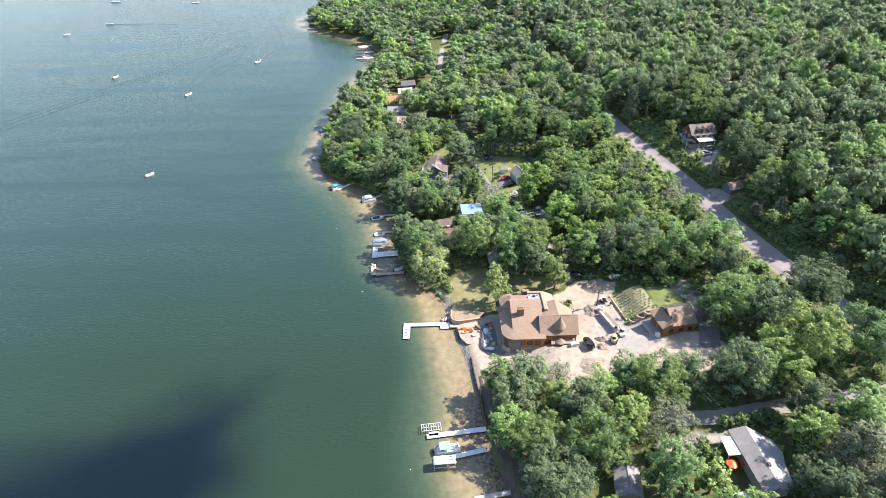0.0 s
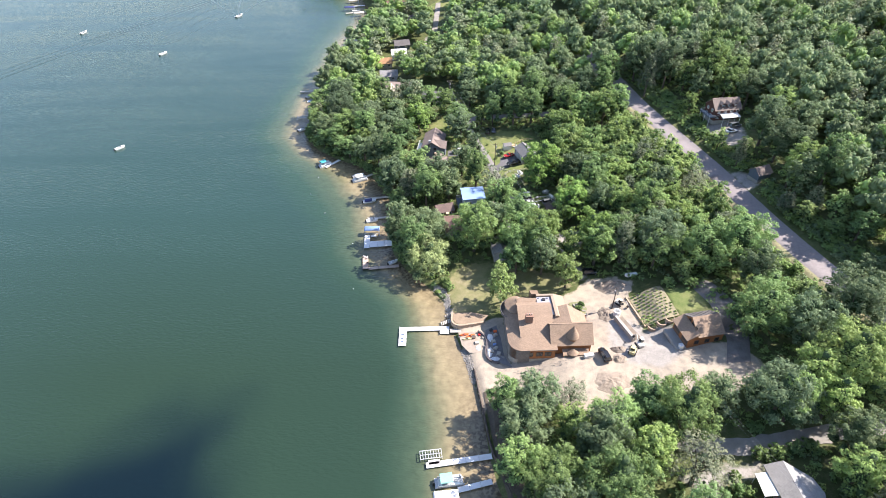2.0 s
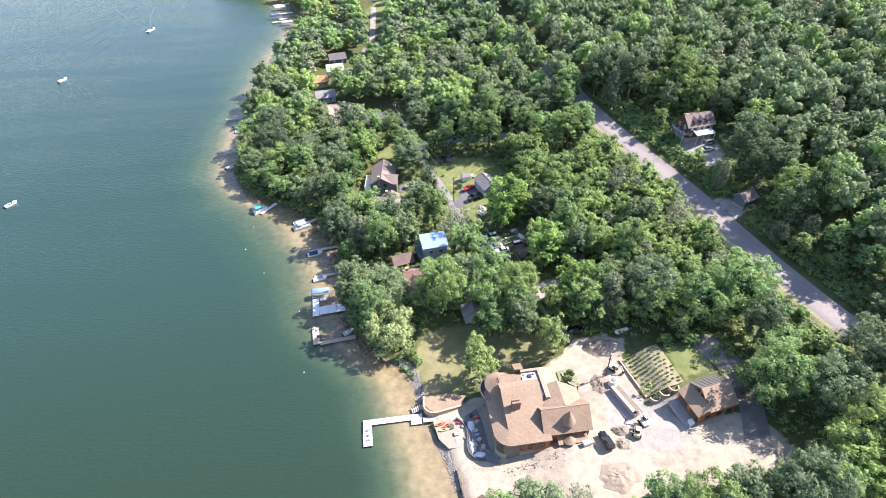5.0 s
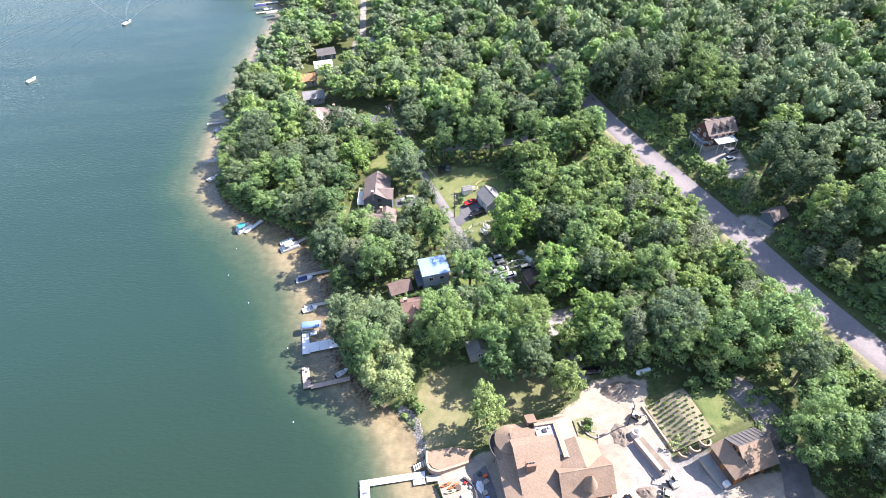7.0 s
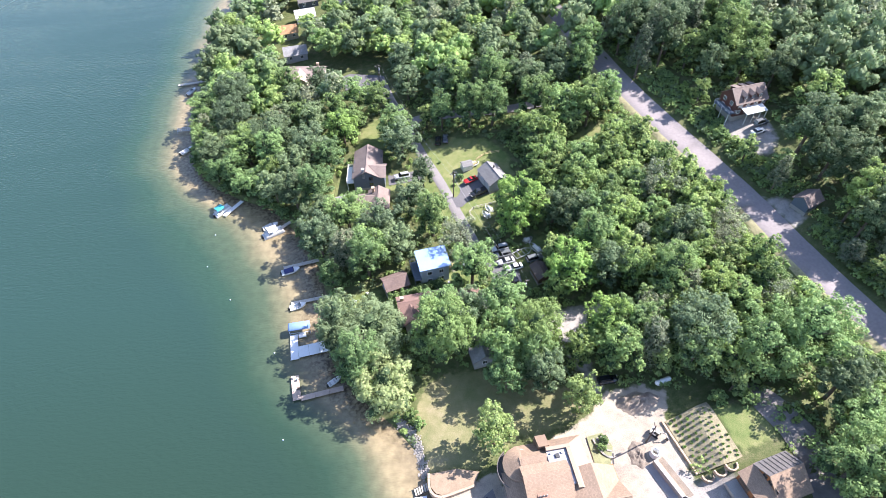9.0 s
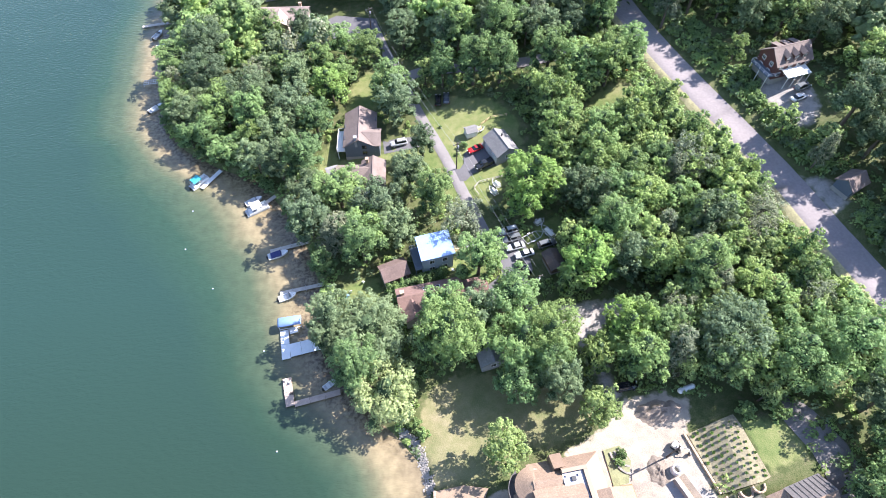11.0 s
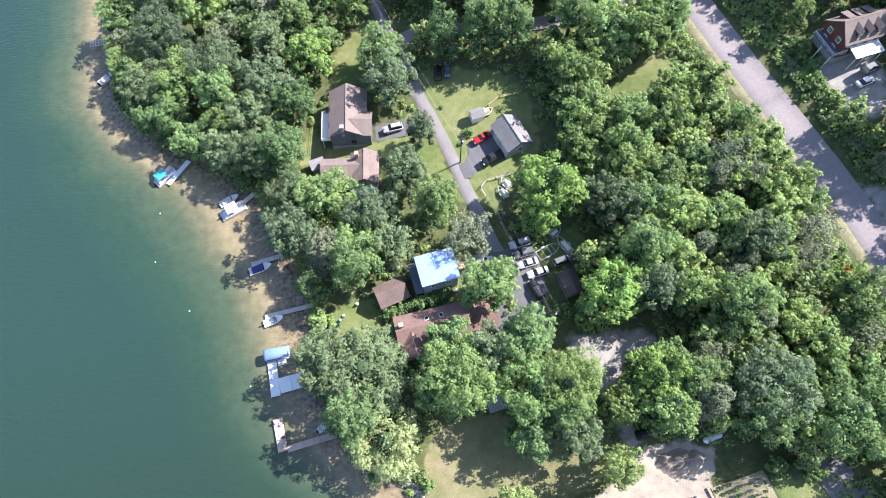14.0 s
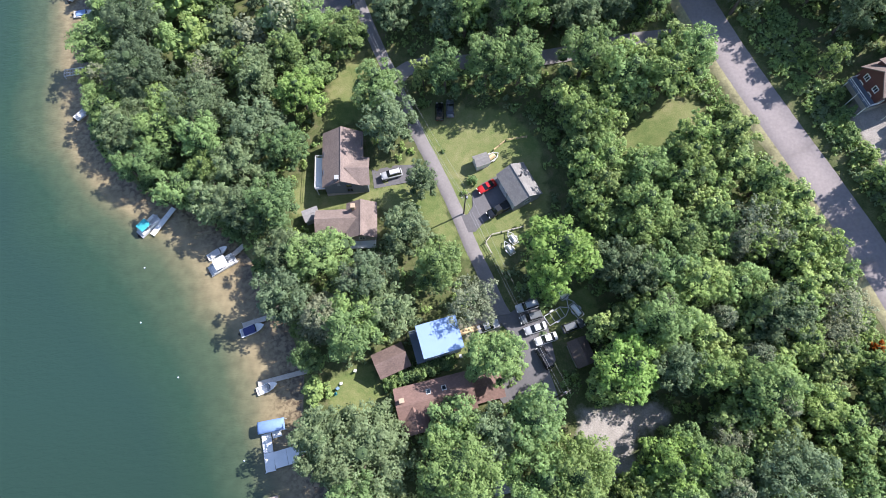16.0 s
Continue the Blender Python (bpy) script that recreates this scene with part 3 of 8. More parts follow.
trough = inside([(-48, 119), (-66, 114), (-86, 107), (-120, 97), (-190, 78), (-190, 10), (-52, 10), (-44, 70), (-43, 104)], WX, WY)
fade = np.clip((trough + 5 + 9 * ragged) / 27, 0, 1)
give(lake, "hole", fade * fade * (3 - 2 * fade))


# ---- builders ----
def mesh_of(name, verts, faces, *materials, smooth=False):
    me = bpy.data.meshes.new(name)
    me.from_pydata([tuple(map(float, v)) for v in verts], [], [tuple(f) for f in faces])
    for q in materials:
        me.materials.append(q)
    if smooth:
        me.shade_smooth()
    return me


def thing(name, label, category, m, group="", kind=""):
    """An empty at a thing's base, to parent its parts."""
    ob = new(name)
    ob.empty_display_size = 0.3
    ob.matrix_basis = m
    return tagged(ob, label, category, group, kind)


def part(name, bm, material, parent, label=""):
    """Links a bmesh as one mesh object under a thing or a part."""
    me = bpy.data.meshes.new(name)
    bm.normal_update()
    bm.to_mesh(me)
    bm.free()
    me.materials.append(material)
    ob = new(name, me)
    ob.parent = parent
    return tagged(ob, label)


def box(bm, x0, x1, y0, y1, z0, z1, taper=0.0, bevel=0.0):
    t = taper
    v = [bm.verts.new(p) for p in ((x0, y0, z0), (x1, y0, z0), (x1, y1, z0), (x0, y1, z0), (x0 + t, y0 + t, z1), (x1 - t, y0 + t, z1), (x1 - t, y1 - t, z1), (x0 + t, y1 - t, z1))]
    fs = [bm.faces.new([v[i] for i in f]) for f in ((3, 2, 1, 0), (4, 5, 6, 7), (0, 1, 5, 4), (1, 2, 6, 5), (2, 3, 7, 6), (3, 0, 4, 7))]
    if bevel:
        bmesh.ops.bevel(bm, geom=list({e for f in fs for e in f.edges}), offset=bevel, segments=2, affect="EDGES", profile=0.5)
    return bm


def boxed(*args, **kw):
    return box(bmesh.new(), *args, **kw)


def prism(bm, pts, z0, z1):
    """An upright body over a polygon; z0 and z1 a height, or one for each corner."""
    n = len(pts)
    lo = [bm.verts.new((*p, z0[i] if isinstance(z0, (list, tuple)) else z0)) for i, p in enumerate(pts)]
    hi = [bm.verts.new((*p, z1[i] if isinstance(z1, (list, tuple)) else z1)) for i, p in enumerate(pts)]
    bm.faces.new(lo[::-1])
    bm.faces.new(hi)
    for i in range(n):
        bm.faces.new((lo[i], lo[(i + 1) % n], hi[(i + 1) % n], hi[i]))
    return bm


def slab(bm, corners, thick=0.16):
    """A plate over three or four corners given in space, laid along its own slope, with UV in metres along and up the slope."""
    p = [Vector(c) for c in corners]
    nrm = (p[1] - p[0]).cross(p[2] - p[0]).normalized()
    if nrm.z < 0:
        p.reverse()
        nrm = -nrm
    uv = bm.loops.layers.uv.verify()
    u = Vector((0, 0, 1)).cross(nrm)
    u = u.normalized() if u.length > 0.01 else Vector((1, 0, 0))
    w = nrm.cross(u)
    hi, lo = [bm.verts.new(q) for q in p], [bm.verts.new(q - nrm * thick) for q in p]
    faces = [bm.faces.new(hi), bm.faces.new(lo[::-1])]
    for i in range(len(p)):
        j = (i + 1) % len(p)
        faces.append(bm.faces.new((lo[i], lo[j], hi[j], hi[i])))
    for f in faces:
        for q in f.loops:
            q[uv].uv = (q.vert.co.dot(u), q.vert.co.dot(w))
    return bm


def tube(bm, a, b, r, r2=None, n=8):
    a, b = Vector(a), Vector(b)
    q = (b - a).to_track_quat("Z", "Y").to_matrix()
    r2 = r if r2 is None else r2
    ring = lambda c, rad: [bm.verts.new(c + q @ Vector((rad * math.cos(k * math.tau / n), rad * math.sin(k * math.tau / n), 0))) for k in range(n)]
    lo, hi = ring(a, r), ring(b, max(r2, 0.002))
    for k in range(n):
        bm.faces.new((lo[k], lo[(k + 1) % n], hi[(k + 1) % n], hi[k]))
    bm.faces.new(lo[::-1])
    bm.faces.new(hi)
    return bm


def tubed(*args, **kw):
    return tube(bmesh.new(), *args, **kw)


def resample(line, step):
    p = np.array(line, float)
    out = []
    for i in range(len(p) - 1):
        a, b, c, d = p[max(i - 1, 0)], p[i], p[i + 1], p[min(i + 2, len(p) - 1)]
        for t in np.arange(0, 1, step / max(np.hypot(*(c - b)), step)):
            out.append(0.5 * (2 * b + (c - a) * t + (2 * a - 5 * b + 4 * c - d) * t * t + (3 * b - a - 3 * c + d) * t ** 3))
    out.append(p[-1])
    return np.array(out)


def smoothed(line, times=3):
    """Rounds the bends of a line by cutting its corners."""
    p = np.array(line, float)
    for _ in range(times):
        p = np.concatenate([p[:1], np.stack([0.75 * p[:-1] + 0.25 * p[1:], 0.25 * p[:-1] + 0.75 * p[1:]], 1).reshape(-1, 2), p[-1:]])
    return p


def strip(name, line, width, material, lift, label, category, step=2.0, across=6, ragged=0.0, sink=0.0):
    """A road laid over the land along a line, with an even camber and a kerbless edge that is a little ragged."""
    p = resample(line, step)
    d = np.gradient(p, axis=0)
    d /= np.hypot(d[:, 0], d[:, 1])[:, None]
    side = np.stack([d[:, 1], -d[:, 0]], -1)
    rng = np.random.default_rng(len(line))
    verts, faces = [], []
    zc = np.convolve(np.pad(land_z(p[:, 0], p[:, 1]), 4, mode="edge"), np.ones(9) / 9, "valid")
    for i in range(len(p)):
        for k in range(across + 1):
            w = (k / across - 0.5) * width
            if k in (0, across):
                w += rng.uniform(-1, 1) * ragged
            x, y = p[i] + side[i] * w
            t = abs(2 * k / across - 1)
            flat = 0.5 * (1 - t ** 4) if sink else 0.5
            verts.append((x, y, (1 - flat) * float(land_z(x, y)) + flat * zc[i] + lift - sink * t ** 4 + 0.05 * (1 - t)))
    for i in range(len(p) - 1):
        for k in range(across):
            a = i * (across + 1) + k
            faces.append((a, a + 1, a + across + 2, a + across + 1))
    ob = new(name, mesh_of(name, verts, faces, material, smooth=True))
    if ob.data.polygons[0].normal.z < 0:
        ob.data.flip_normals()
    return tagged(ob, label, category, kind="structure")


def patch(name, poly, material, lift, label, category, kind="structure", step=1.0, z=None):
    """A paved patch that follows the land, cut to a polygon."""
    bm = bmesh.new()
    edge = []
    for (ax, ay), (bx, by) in zip(poly, poly[1:] + poly[:1]):
        k = max(1, int(math.hypot(bx - ax, by - ay) / step))
        edge += [(ax + (bx - ax) * i / k, ay + (by - ay) * i / k) for i in range(k)]
    f = bm.faces.new([bm.verts.new((x, y, 0)) for x, y in edge])
    bmesh.ops.triangulate(bm, faces=[f])
    for axis in (0, 1):
        c = [p[axis] for p in poly]
        for q in np.arange(min(c) + 2, max(c), 2.0):
            nrm = (1, 0, 0) if axis == 0 else (0, 1, 0)
            co = (q, 0, 0) if axis == 0 else (0, q, 0)
            bmesh.ops.bisect_plane(bm, geom=bm.verts[:] + bm.edges[:] + bm.faces[:], plane_co=co, plane_no=nrm)
    for v in bm.verts:
        v.co.z = (ground_at(v.co.x, v.co.y) if z is None else z) + lift
    bm.normal_update()
    if sum(q.normal.z for q in bm.faces) < 0:
        bmesh.ops.reverse_faces(bm, faces=bm.faces[:])
    me = bpy.data.meshes.new(name)
    bm.to_mesh(me)
    bm.free()
    me.materials.append(material)
    return tagged(new(name, me), label, category, kind=kind)


# ---- roads and paving ----
strip("road_verge", smoothed(ROAD), 9.8, VERGE, 0.16, "dry grass and gravel verge along the road", "verge", ragged=0.35, across=12, sink=0.3)
strip("road", smoothed(ROAD), 7.6, ROADTOP, 0.30, "worn grey two-lane asphalt road through the woods", "road", ragged=0.05, sink=0.14)
strip("lane", smoothed(LANE), 2.9, LANETOP, 0.14, "narrow worn asphalt lane between the cottages", "lane", ragged=0.05, sink=0.12)
strip("side_street", smoothed(CROSS), 4.0, LANETOP, 0.13, "shaded asphalt side street to the road", "street", ragged=0.12)
strip("far_lane", [(3.6, 452), (6, 480)], 4.2, GRAVEL, 0.2, "pale gravel lane behind far cottages", "lane", ragged=0.3, step=4)
strip("byway", smoothed(BYWAY), 4.2, GRAVEL, 0.16, "grey gravel byway under the trees", "lane", ragged=0.35)
strip("far_lane", [(-2.8, 352), (-1.4, 372), (0.5, 405), (2.4, 440)], 3.4, GRAVEL, 0.3, "pale sunlit lane between far cottages", "lane", ragged=0.2, step=4)
patch("driveway", [(30.3, 223.4), (26.9, 222.5), (24.4, 220.8), (23.8, 217.7), (22.4, 216.2), (20.6, 216.4), (21.1, 213.6), (21.6, 212.2), (23.3, 212.0), (25.5, 213.7), (28.8, 214.5), (32.1, 215.0)], ASPHALT, 0.13, "dark asphalt driveway before a grey garage", "driveway")
patch("driveway", [(3.4, 231.4), (9, 231.3), (13.6, 230.4), (14.4, 226.6), (9, 226.7), (3.2, 226.9)], ASPHALT, 0.12, "asphalt driveway beside a blue-grey house", "driveway")
patch("parking_area", [(22.8, 193.4), (26.3, 193), (31.5, 195.5), (33.5, 190), (33.4, 182), (28.7, 177.2), (21.4, 175.8), (19.7, 178.9), (26.1, 182.9), (26.4, 188.6)], ASPHALT, 0.27, "asphalt parking area crowded with cars", "parking")
# gravel darkened in its colour to stand in for the trees' shade on it
patch("lot_drive", [(69.8, 146), (75, 141), (80, 131), (79.5, 121), (76, 112), (70, 112), (73.5, 121), (72.6, 131), (70.5, 137.4)], mat("tree_shaded_gravel", (0.17, 0.155, 0.148), 0.95, vary=0.4, scale=0.4, fine=5, bump=0.6), 0.1, "gravel drive behind the garage, coloured dark as in tree shade", "driveway")
patch("shore_bank", [(10.6, 95), (9.9, 103.5), (9.2, 111), (12, 112), (17, 107), (21, 97), (22, 84), (20, 73), (13.4, 73), (12.4, 84), (11.0, 90)], mat("leaf_littered_soil", (0.10, 0.08, 0.06), 0.95, vary=0.45, scale=0.6, fine=4, bump=0.6, dist=0.08), 0.12, "dark leaf-littered bank behind the seawall", "bank")


# ---- houses ----
def window(parent, x, y, z, w, h, turn, frame_mat=WHITE):
    """A window proud of a wall, facing local -y before the turn: frame with a pane under it."""
    m = Matrix.Translation((x, y, z)) @ Matrix.Rotation(radians(turn), 4, "Z")
    bm = bmesh.new()
    for a in ((-w / 2 - 0.1, -w / 2, -h / 2 - 0.1, h / 2 + 0.1), (w / 2, w / 2 + 0.1, -h / 2 - 0.1, h / 2 + 0.1), (-w / 2, w / 2, h / 2, h / 2 + 0.1), (-w / 2, w / 2, -h / 2 - 0.1, -h / 2), (-0.04, 0.04, -h / 2, h / 2)):
        box(bm, a[0], a[1], -0.09, 0.02, a[2], a[3])
    ob = part("window", bm, frame_mat, parent)
    ob.matrix_basis = m
    part("pane", boxed(-w / 2, w / 2, -0.045, 0.015, -h / 2, h / 2), GLASS, ob, "dark window glass")
    return ob


def door(parent, x, y, z, w, h, turn, material):
    m = Matrix.Translation((x, y, z)) @ Matrix.Rotation(radians(turn), 4, "Z")
    ob = part("door", boxed(-w / 2, w / 2, -0.07, 0.02, 0, h), material, parent)
    ob.matrix_basis = m
    return ob


def chimney(parent, x, y, z0, z1, w, d, material, pots=0):
    bm = boxed(x - w / 2, x + w / 2, y - d / 2, y + d / 2, z0, z1)
    box(bm, x - w / 2 - 0.1, x + w / 2 + 0.1, y - d / 2 - 0.1, y + d / 2 + 0.1, z1 - 0.25, z1 + 0.06)
    ob = part("chimney", bm, material, parent)
    for k in range(pots):
        px = x + (k - (pots - 1) / 2) * w / max(pots, 1)
        part("chimney_pot", tubed((px, y, z1 + 0.064), (px, y, z1 + 0.55), 0.17, 0.13), STONELIGHT, ob, "pale clay chimney pot")
    return ob


def gable_roof(parent, x0, x1, y0, y1, eave, ridge, over, material, thick=0.18, at=0.5, name="roof_slope"):
    """Two slopes over a ridge along x. at: where across the width the ridge stands."""
    ym = y0 + (y1 - y0) * at
    for ya, sgn in ((y0, -1), (y1, 1)):
        run = abs(ym - ya)
        fall = (ridge - eave) / run
        yo, zo = ya + sgn * over, eave - fall * over
        part(name, slab(bmesh.new(), [(x0 - over, yo, zo), (x1 + over, yo, zo), (x1 + over, ym, ridge), (x0 - over, ym, ridge)], thick), material, parent)
    bm = bmesh.new()
    slab(bm, [(x0 - over, ym - 0.16, ridge - 0.03), (x1 + over, ym - 0.16, ridge - 0.03), (x1 + over, ym + 0.16, ridge + 0.035), (x0 - over, ym + 0.16, ridge + 0.035)], 0.05)
    part("ridge_cap", bm, material, parent)


def gable_walls(parent, x0, x1, y0, y1, eave, ridge, material, base=-1.0, at=0.5, drop=0.2):
    """Walls under a gable roof, with the gables at both ends, a foundation and corner boards."""
    ym = y0 + (y1 - y0) * at
    bm = bmesh.new()
    prof = [(y0, 0), (y1, 0), (y1, eave - drop), (ym, ridge - drop), (y0, eave - drop)]
    a, b = [bm.verts.new((x0, y, z)) for y, z in prof], [bm.verts.new((x1, y, z)) for y, z in prof]
    bm.faces.new(a)
    bm.faces.new(b[::-1])
    for i in range(5):
        bm.faces.new((a[i], b[i], b[(i + 1) % 5], a[(i + 1) % 5]))
    bmesh.ops.recalc_face_normals(bm, faces=bm.faces[:])
    w = part("wall", bm, material, parent)
    part("foundation", boxed(x0 - 0.05, x1 + 0.05, y0 - 0.05, y1 + 0.05, base - 0.8, 0.002), CONCRETE, parent, "grey concrete foundation")
    return w


def wall_windows(parent, x0, x1, y0, y1, rows, south=(), north=(), west=(), east=(), w=1.1, h=1.2, frames=WHITE):
    for z in rows:
        for u in south:
            window(parent, x0 + u * (x1 - x0), y0, z, w, h, 0, frames)
        for u in north:
            window(parent, x0 + u * (x1 - x0), y1, z, w, h, 180, frames)
        for u in west:
            window(parent, x0, y0 + u * (y1 - y0), z, w, h, -90, frames)
        for u in east:
            window(parent, x1, y0 + u * (y1 - y0), z, w, h, 90, frames)


def place(x, y, turn, sink=0.0):
    return pose(x, y, ground_at(x, y) - sink, 0, 0, turn)


def cottage(name, label, x, y, turn, length, width, eave, ridge, wall, roof, over=0.45, rows=(1.6,), south=(0.25, 0.75), north=(0.3, 0.7), west=(0.5,), east=(0.5,), chim=None, floor=0.4, frames=WHITE):
    """A plain gabled house: ridge along its length."""
    h = thing(name, label, "house", place(x, y, turn) @ Matrix.Translation((0, 0, floor)))
    a, b = length / 2, width / 2
    gable_walls(h, -a, a, -b, b, eave, ridge, wall)
    gable_roof(h, -a, a, -b, b, eave, ridge, over, roof)
    wall_windows(h, -a, a, -b, b, rows, south, north, west, east, frames=frames)
    if chim:
        chimney(h, chim[0], chim[1], eave - 0.3, ridge + 0.7, 0.8, 0.7, BLOCK)
    return h


def rail(parent, pts, z, height=0.95, gap=1.6, material=WHITE):
    """A railing along points at a deck's height."""
    for a, b in zip(pts, pts[1:]):
        bm = bmesh.new()
        k = max(1, int(math.hypot(b[0] - a[0], b[1] - a[1]) / gap))
        tube(bm, (*a, z + height), (*b, z + height), 0.05, n=6)
        tube(bm, (*a, z + height * 0.5), (*b, z + height * 0.5), 0.03, n=6)
        for i in range(k + 1):
            x, y = a[0] + (b[0] - a[0]) * i / k, a[1] + (b[1] - a[1]) * i / k
            tube(bm, (x, y, z), (x, y, z + height), 0.05, n=6)
        part("railing", bm, material, parent)


def shell(bm, outer, inner, thick):
    """A roof skin of even thickness between an outer and an inner line of as many points, closed into one body."""
    uv = bm.loops.layers.uv.verify()
    rows = [[bm.verts.new(p) for p in outer], [bm.verts.new(p) for p in inner], [bm.verts.new((p[0], p[1], p[2] - thick)) for p in inner], [bm.verts.new((p[0], p[1], p[2] - thick)) for p in outer]]
    for a, b in zip(rows, rows[1:] + rows[:1]):
        for k in range(len(outer) - 1):
            f = bm.faces.new((a[k], a[k + 1], b[k + 1], b[k]))
            for v in f.loops:
                v[uv].uv = (v.vert.co.x + v.vert.co.y * 0.6, v.vert.co.z * 2)
    for k in (0, -1):
        bm.faces.new([r[k] for r in rows])
    bmesh.ops.remove_doubles(bm, verts=bm.verts[:], dist=0.002)
    bmesh.ops.recalc_face_normals(bm, faces=bm.faces[:])
    return bm


def main_house():
    """The big new house by the water: a long south slope with a rounded corner, a north wing with a round turret, a flat roof and a cross-gabled east block."""
    h = thing("lake_house", "large new house with tan shingled roofs, turret and orange cedar walls", "house", pose(16.5, 119.0, 2.6, 0, 0, 0.6))
    e, r = 4.5, 8.9          # eave and ridge of the main slope
    q, rid = 3.6, 12.4       # width of the skirt; how far north the ridge lies
    zq = e + (r - e) * q / rid
    # walls of the main part, with the rounded corner
    arc = [(q - q * math.sin(a), q - q * math.cos(a)) for a in np.linspace(0, math.pi / 2, 10)]
    foot = [(12.2, 0.35)] + [(max(x, 0.35) if i else x, max(y, 0.35)) for i, (x, y) in enumerate(arc)] + [(0.35, 13.6), (12.2, 13.6)]
    part("wall", prism(bmesh.new(), foot, -1.2, e - 0.1), CEDAR, h)
    part("wall_base", prism(bmesh.new(), [(x + (0.12 if x > 6 else -0.12), y + (0.12 if y > 6 else -0.12)) for x, y in foot], -1.3, 0.9), STONE, h, "field stone base course")
    part("corner_wall", prism(bmesh.new(), [(5.4, 0.18)] + [(max(x, 0.22), max(y, 0.22)) for x, y in arc] + [(0.2, 13.55), (5.4, 13.55)], -1.35, e - 0.35), STONEDARK, h, "rounded grey stone corner wall")
    # main slope and its rounded skirt
    top = (r - e) / rid
    z_at = lambda y: e + top * y
    part("roof_slope", slab(bmesh.new(), [(q, 0, e), (12.6, 0, e), (12.6, rid, r), (q, rid, r)], 0.25), ROOF_TAN, h)
    part("roof_slope", slab(bmesh.new(), [(q - 0.4, rid, r), (12.6, rid, r), (12.6, rid + 2.3, r - 1.2), (q - 0.4, rid + 2.3, r - 1.2)], 0.25), ROOF_TAN, h)
    part("roof_slope", slab(bmesh.new(), [(q - 0.4, q, z_at(q) + 0.03), (q + 0.05, q, z_at(q) + 0.03), (q + 0.05, rid, r + 0.02), (q - 0.4, rid, r + 0.02)], 0.25), ROOF_TAN, h)
    skirt = bmesh.new()
    outer = [(0, 15.2, e), (0, q, e)] + [(x, y, e) for x, y in arc[::-1][1:]]
    inner = [(q, 15.2, zq)] + [(q, q, zq)] * (len(outer) - 1)
    shell(skirt, outer, inner, 0.25)
    part("skirt_roof", skirt, ROOF_TAN, h, "rounded tan shingled skirt roof")
    gut = bmesh.new()
    for (ax, ay), (bx, by) in zip([(12.6, 0)] + arc + [(0, 15)], arc + [(0, 15)]):
        tube(gut, (ax, ay, e - 0.12), (bx, by, e - 0.12), 0.09, n=6)
    part("gutter", gut, ROOF_DARK, h, "dark metal gutter")
    bm = bmesh.new()
    v = [bm.verts.new(p) for p in ((q, q + 0.2, zq - 0.3), (q, rid + 2, zq - 0.3), (q, rid + 2, r - 1.25), (q, rid, r - 0.2), (q + 0.2, q + 0.2, zq - 0.3), (q + 0.2, rid + 2, zq - 0.3), (q + 0.2, rid + 2, r - 1.25), (q + 0.2, rid, r - 0.2))]
    for f in ((0, 3, 2, 1), (4, 5, 6, 7), (0, 1, 5, 4), (1, 2, 6, 5), (2, 3, 7, 6), (3, 0, 4, 7)):
        bm.faces.new([v[i] for i in f])
    part("gable_wall", bm, CEDAR, h)
    chimney(h, 5.9, 7.9, 5.8, 9.6, 1.9, 1.2, BRICKBROWN, 3)
    # north wing and turret
    part("wall", boxed(2.8, 16.4, 12.6, 19.2, -1.2, e + 0.4), CEDAR, h)
    part("roof_slope", slab(bmesh.new(), [(3.6, 19.9, e + 0.2), (9.2, 19.9, e + 0.2), (9.2, 16.0, r - 0.9), (3.6, 16.0, r - 0.9)], 0.22), ROOF_TAN, h)
    part("roof_slope", slab(bmesh.new(), [(3.6, 14.4, r - 1.5), (9.2, 14.4, r - 1.5), (9.2, 16.0, r - 0.9), (3.6, 16.0, r - 0.9)], 0.22), ROOF_TAN, h)
    cone = bmesh.new()
    cx, cy, cr = 3.9, 15.8, 3.5
    ring = [(cx + cr * math.cos(a), cy + cr * math.sin(a), 5.9) for a in np.linspace(math.radians(75), math.radians(285), 15)]
    shell(cone, ring, [(cx + 0.2, cy, r - 0.85)] * 15, 0.2)
    part("turret_roof", cone, ROOF_TAN, h, "half-round tan shingled turret roof")
    drum = [(cx + (cr - 0.35) * math.cos(a), cy + (cr - 0.35) * math.sin(a)) for a in np.linspace(0, math.tau, 25)[:-1]]
    part("turret_wall", prism(bmesh.new(), drum, -1.4, 5.85), STONE, h, "round stone turret wall")
    low = np.linspace(math.radians(120), math.radians(265), 14)
    pt = lambda rr, a, z: (cx - 0.2 + rr * math.cos(a), cy - 0.4 + rr * math.sin(a), z)
    bal = shell(bmesh.new(), [pt(cr + 0.9, a, 3.9) for a in low], [pt(cr - 0.4, a, 4.1) for a in low], 0.2)
    part("balcony", bal, ROOF_DARK, h, "dark curved turret balcony")
    part("balcony_rail", shell(bmesh.new(), [pt(cr + 0.95, a, 4.8) for a in low], [pt(cr + 0.82, a, 4.8) for a in low], 0.9), ROOF_DARK, h, "dark curved balcony parapet")
    # flat roof with its parapet, and the hipped slopes that fall from it
    part("flat_roof", boxed(9.2, 13.2, 14.0, 16.5, 7.0, 7.9), MEMBRANE, h, "white membrane flat roof")
    part("flat_roof", boxed(12.7, 13.2, 9.6, 13.98, 7.0, 7.9), MEMBRANE, h, "white membrane flat roof")
    part("parapet", boxed(9.2, 14.0, 16.52, 17.2, 7.0, 8.4), PAPER, h, "pale sheathed parapet")
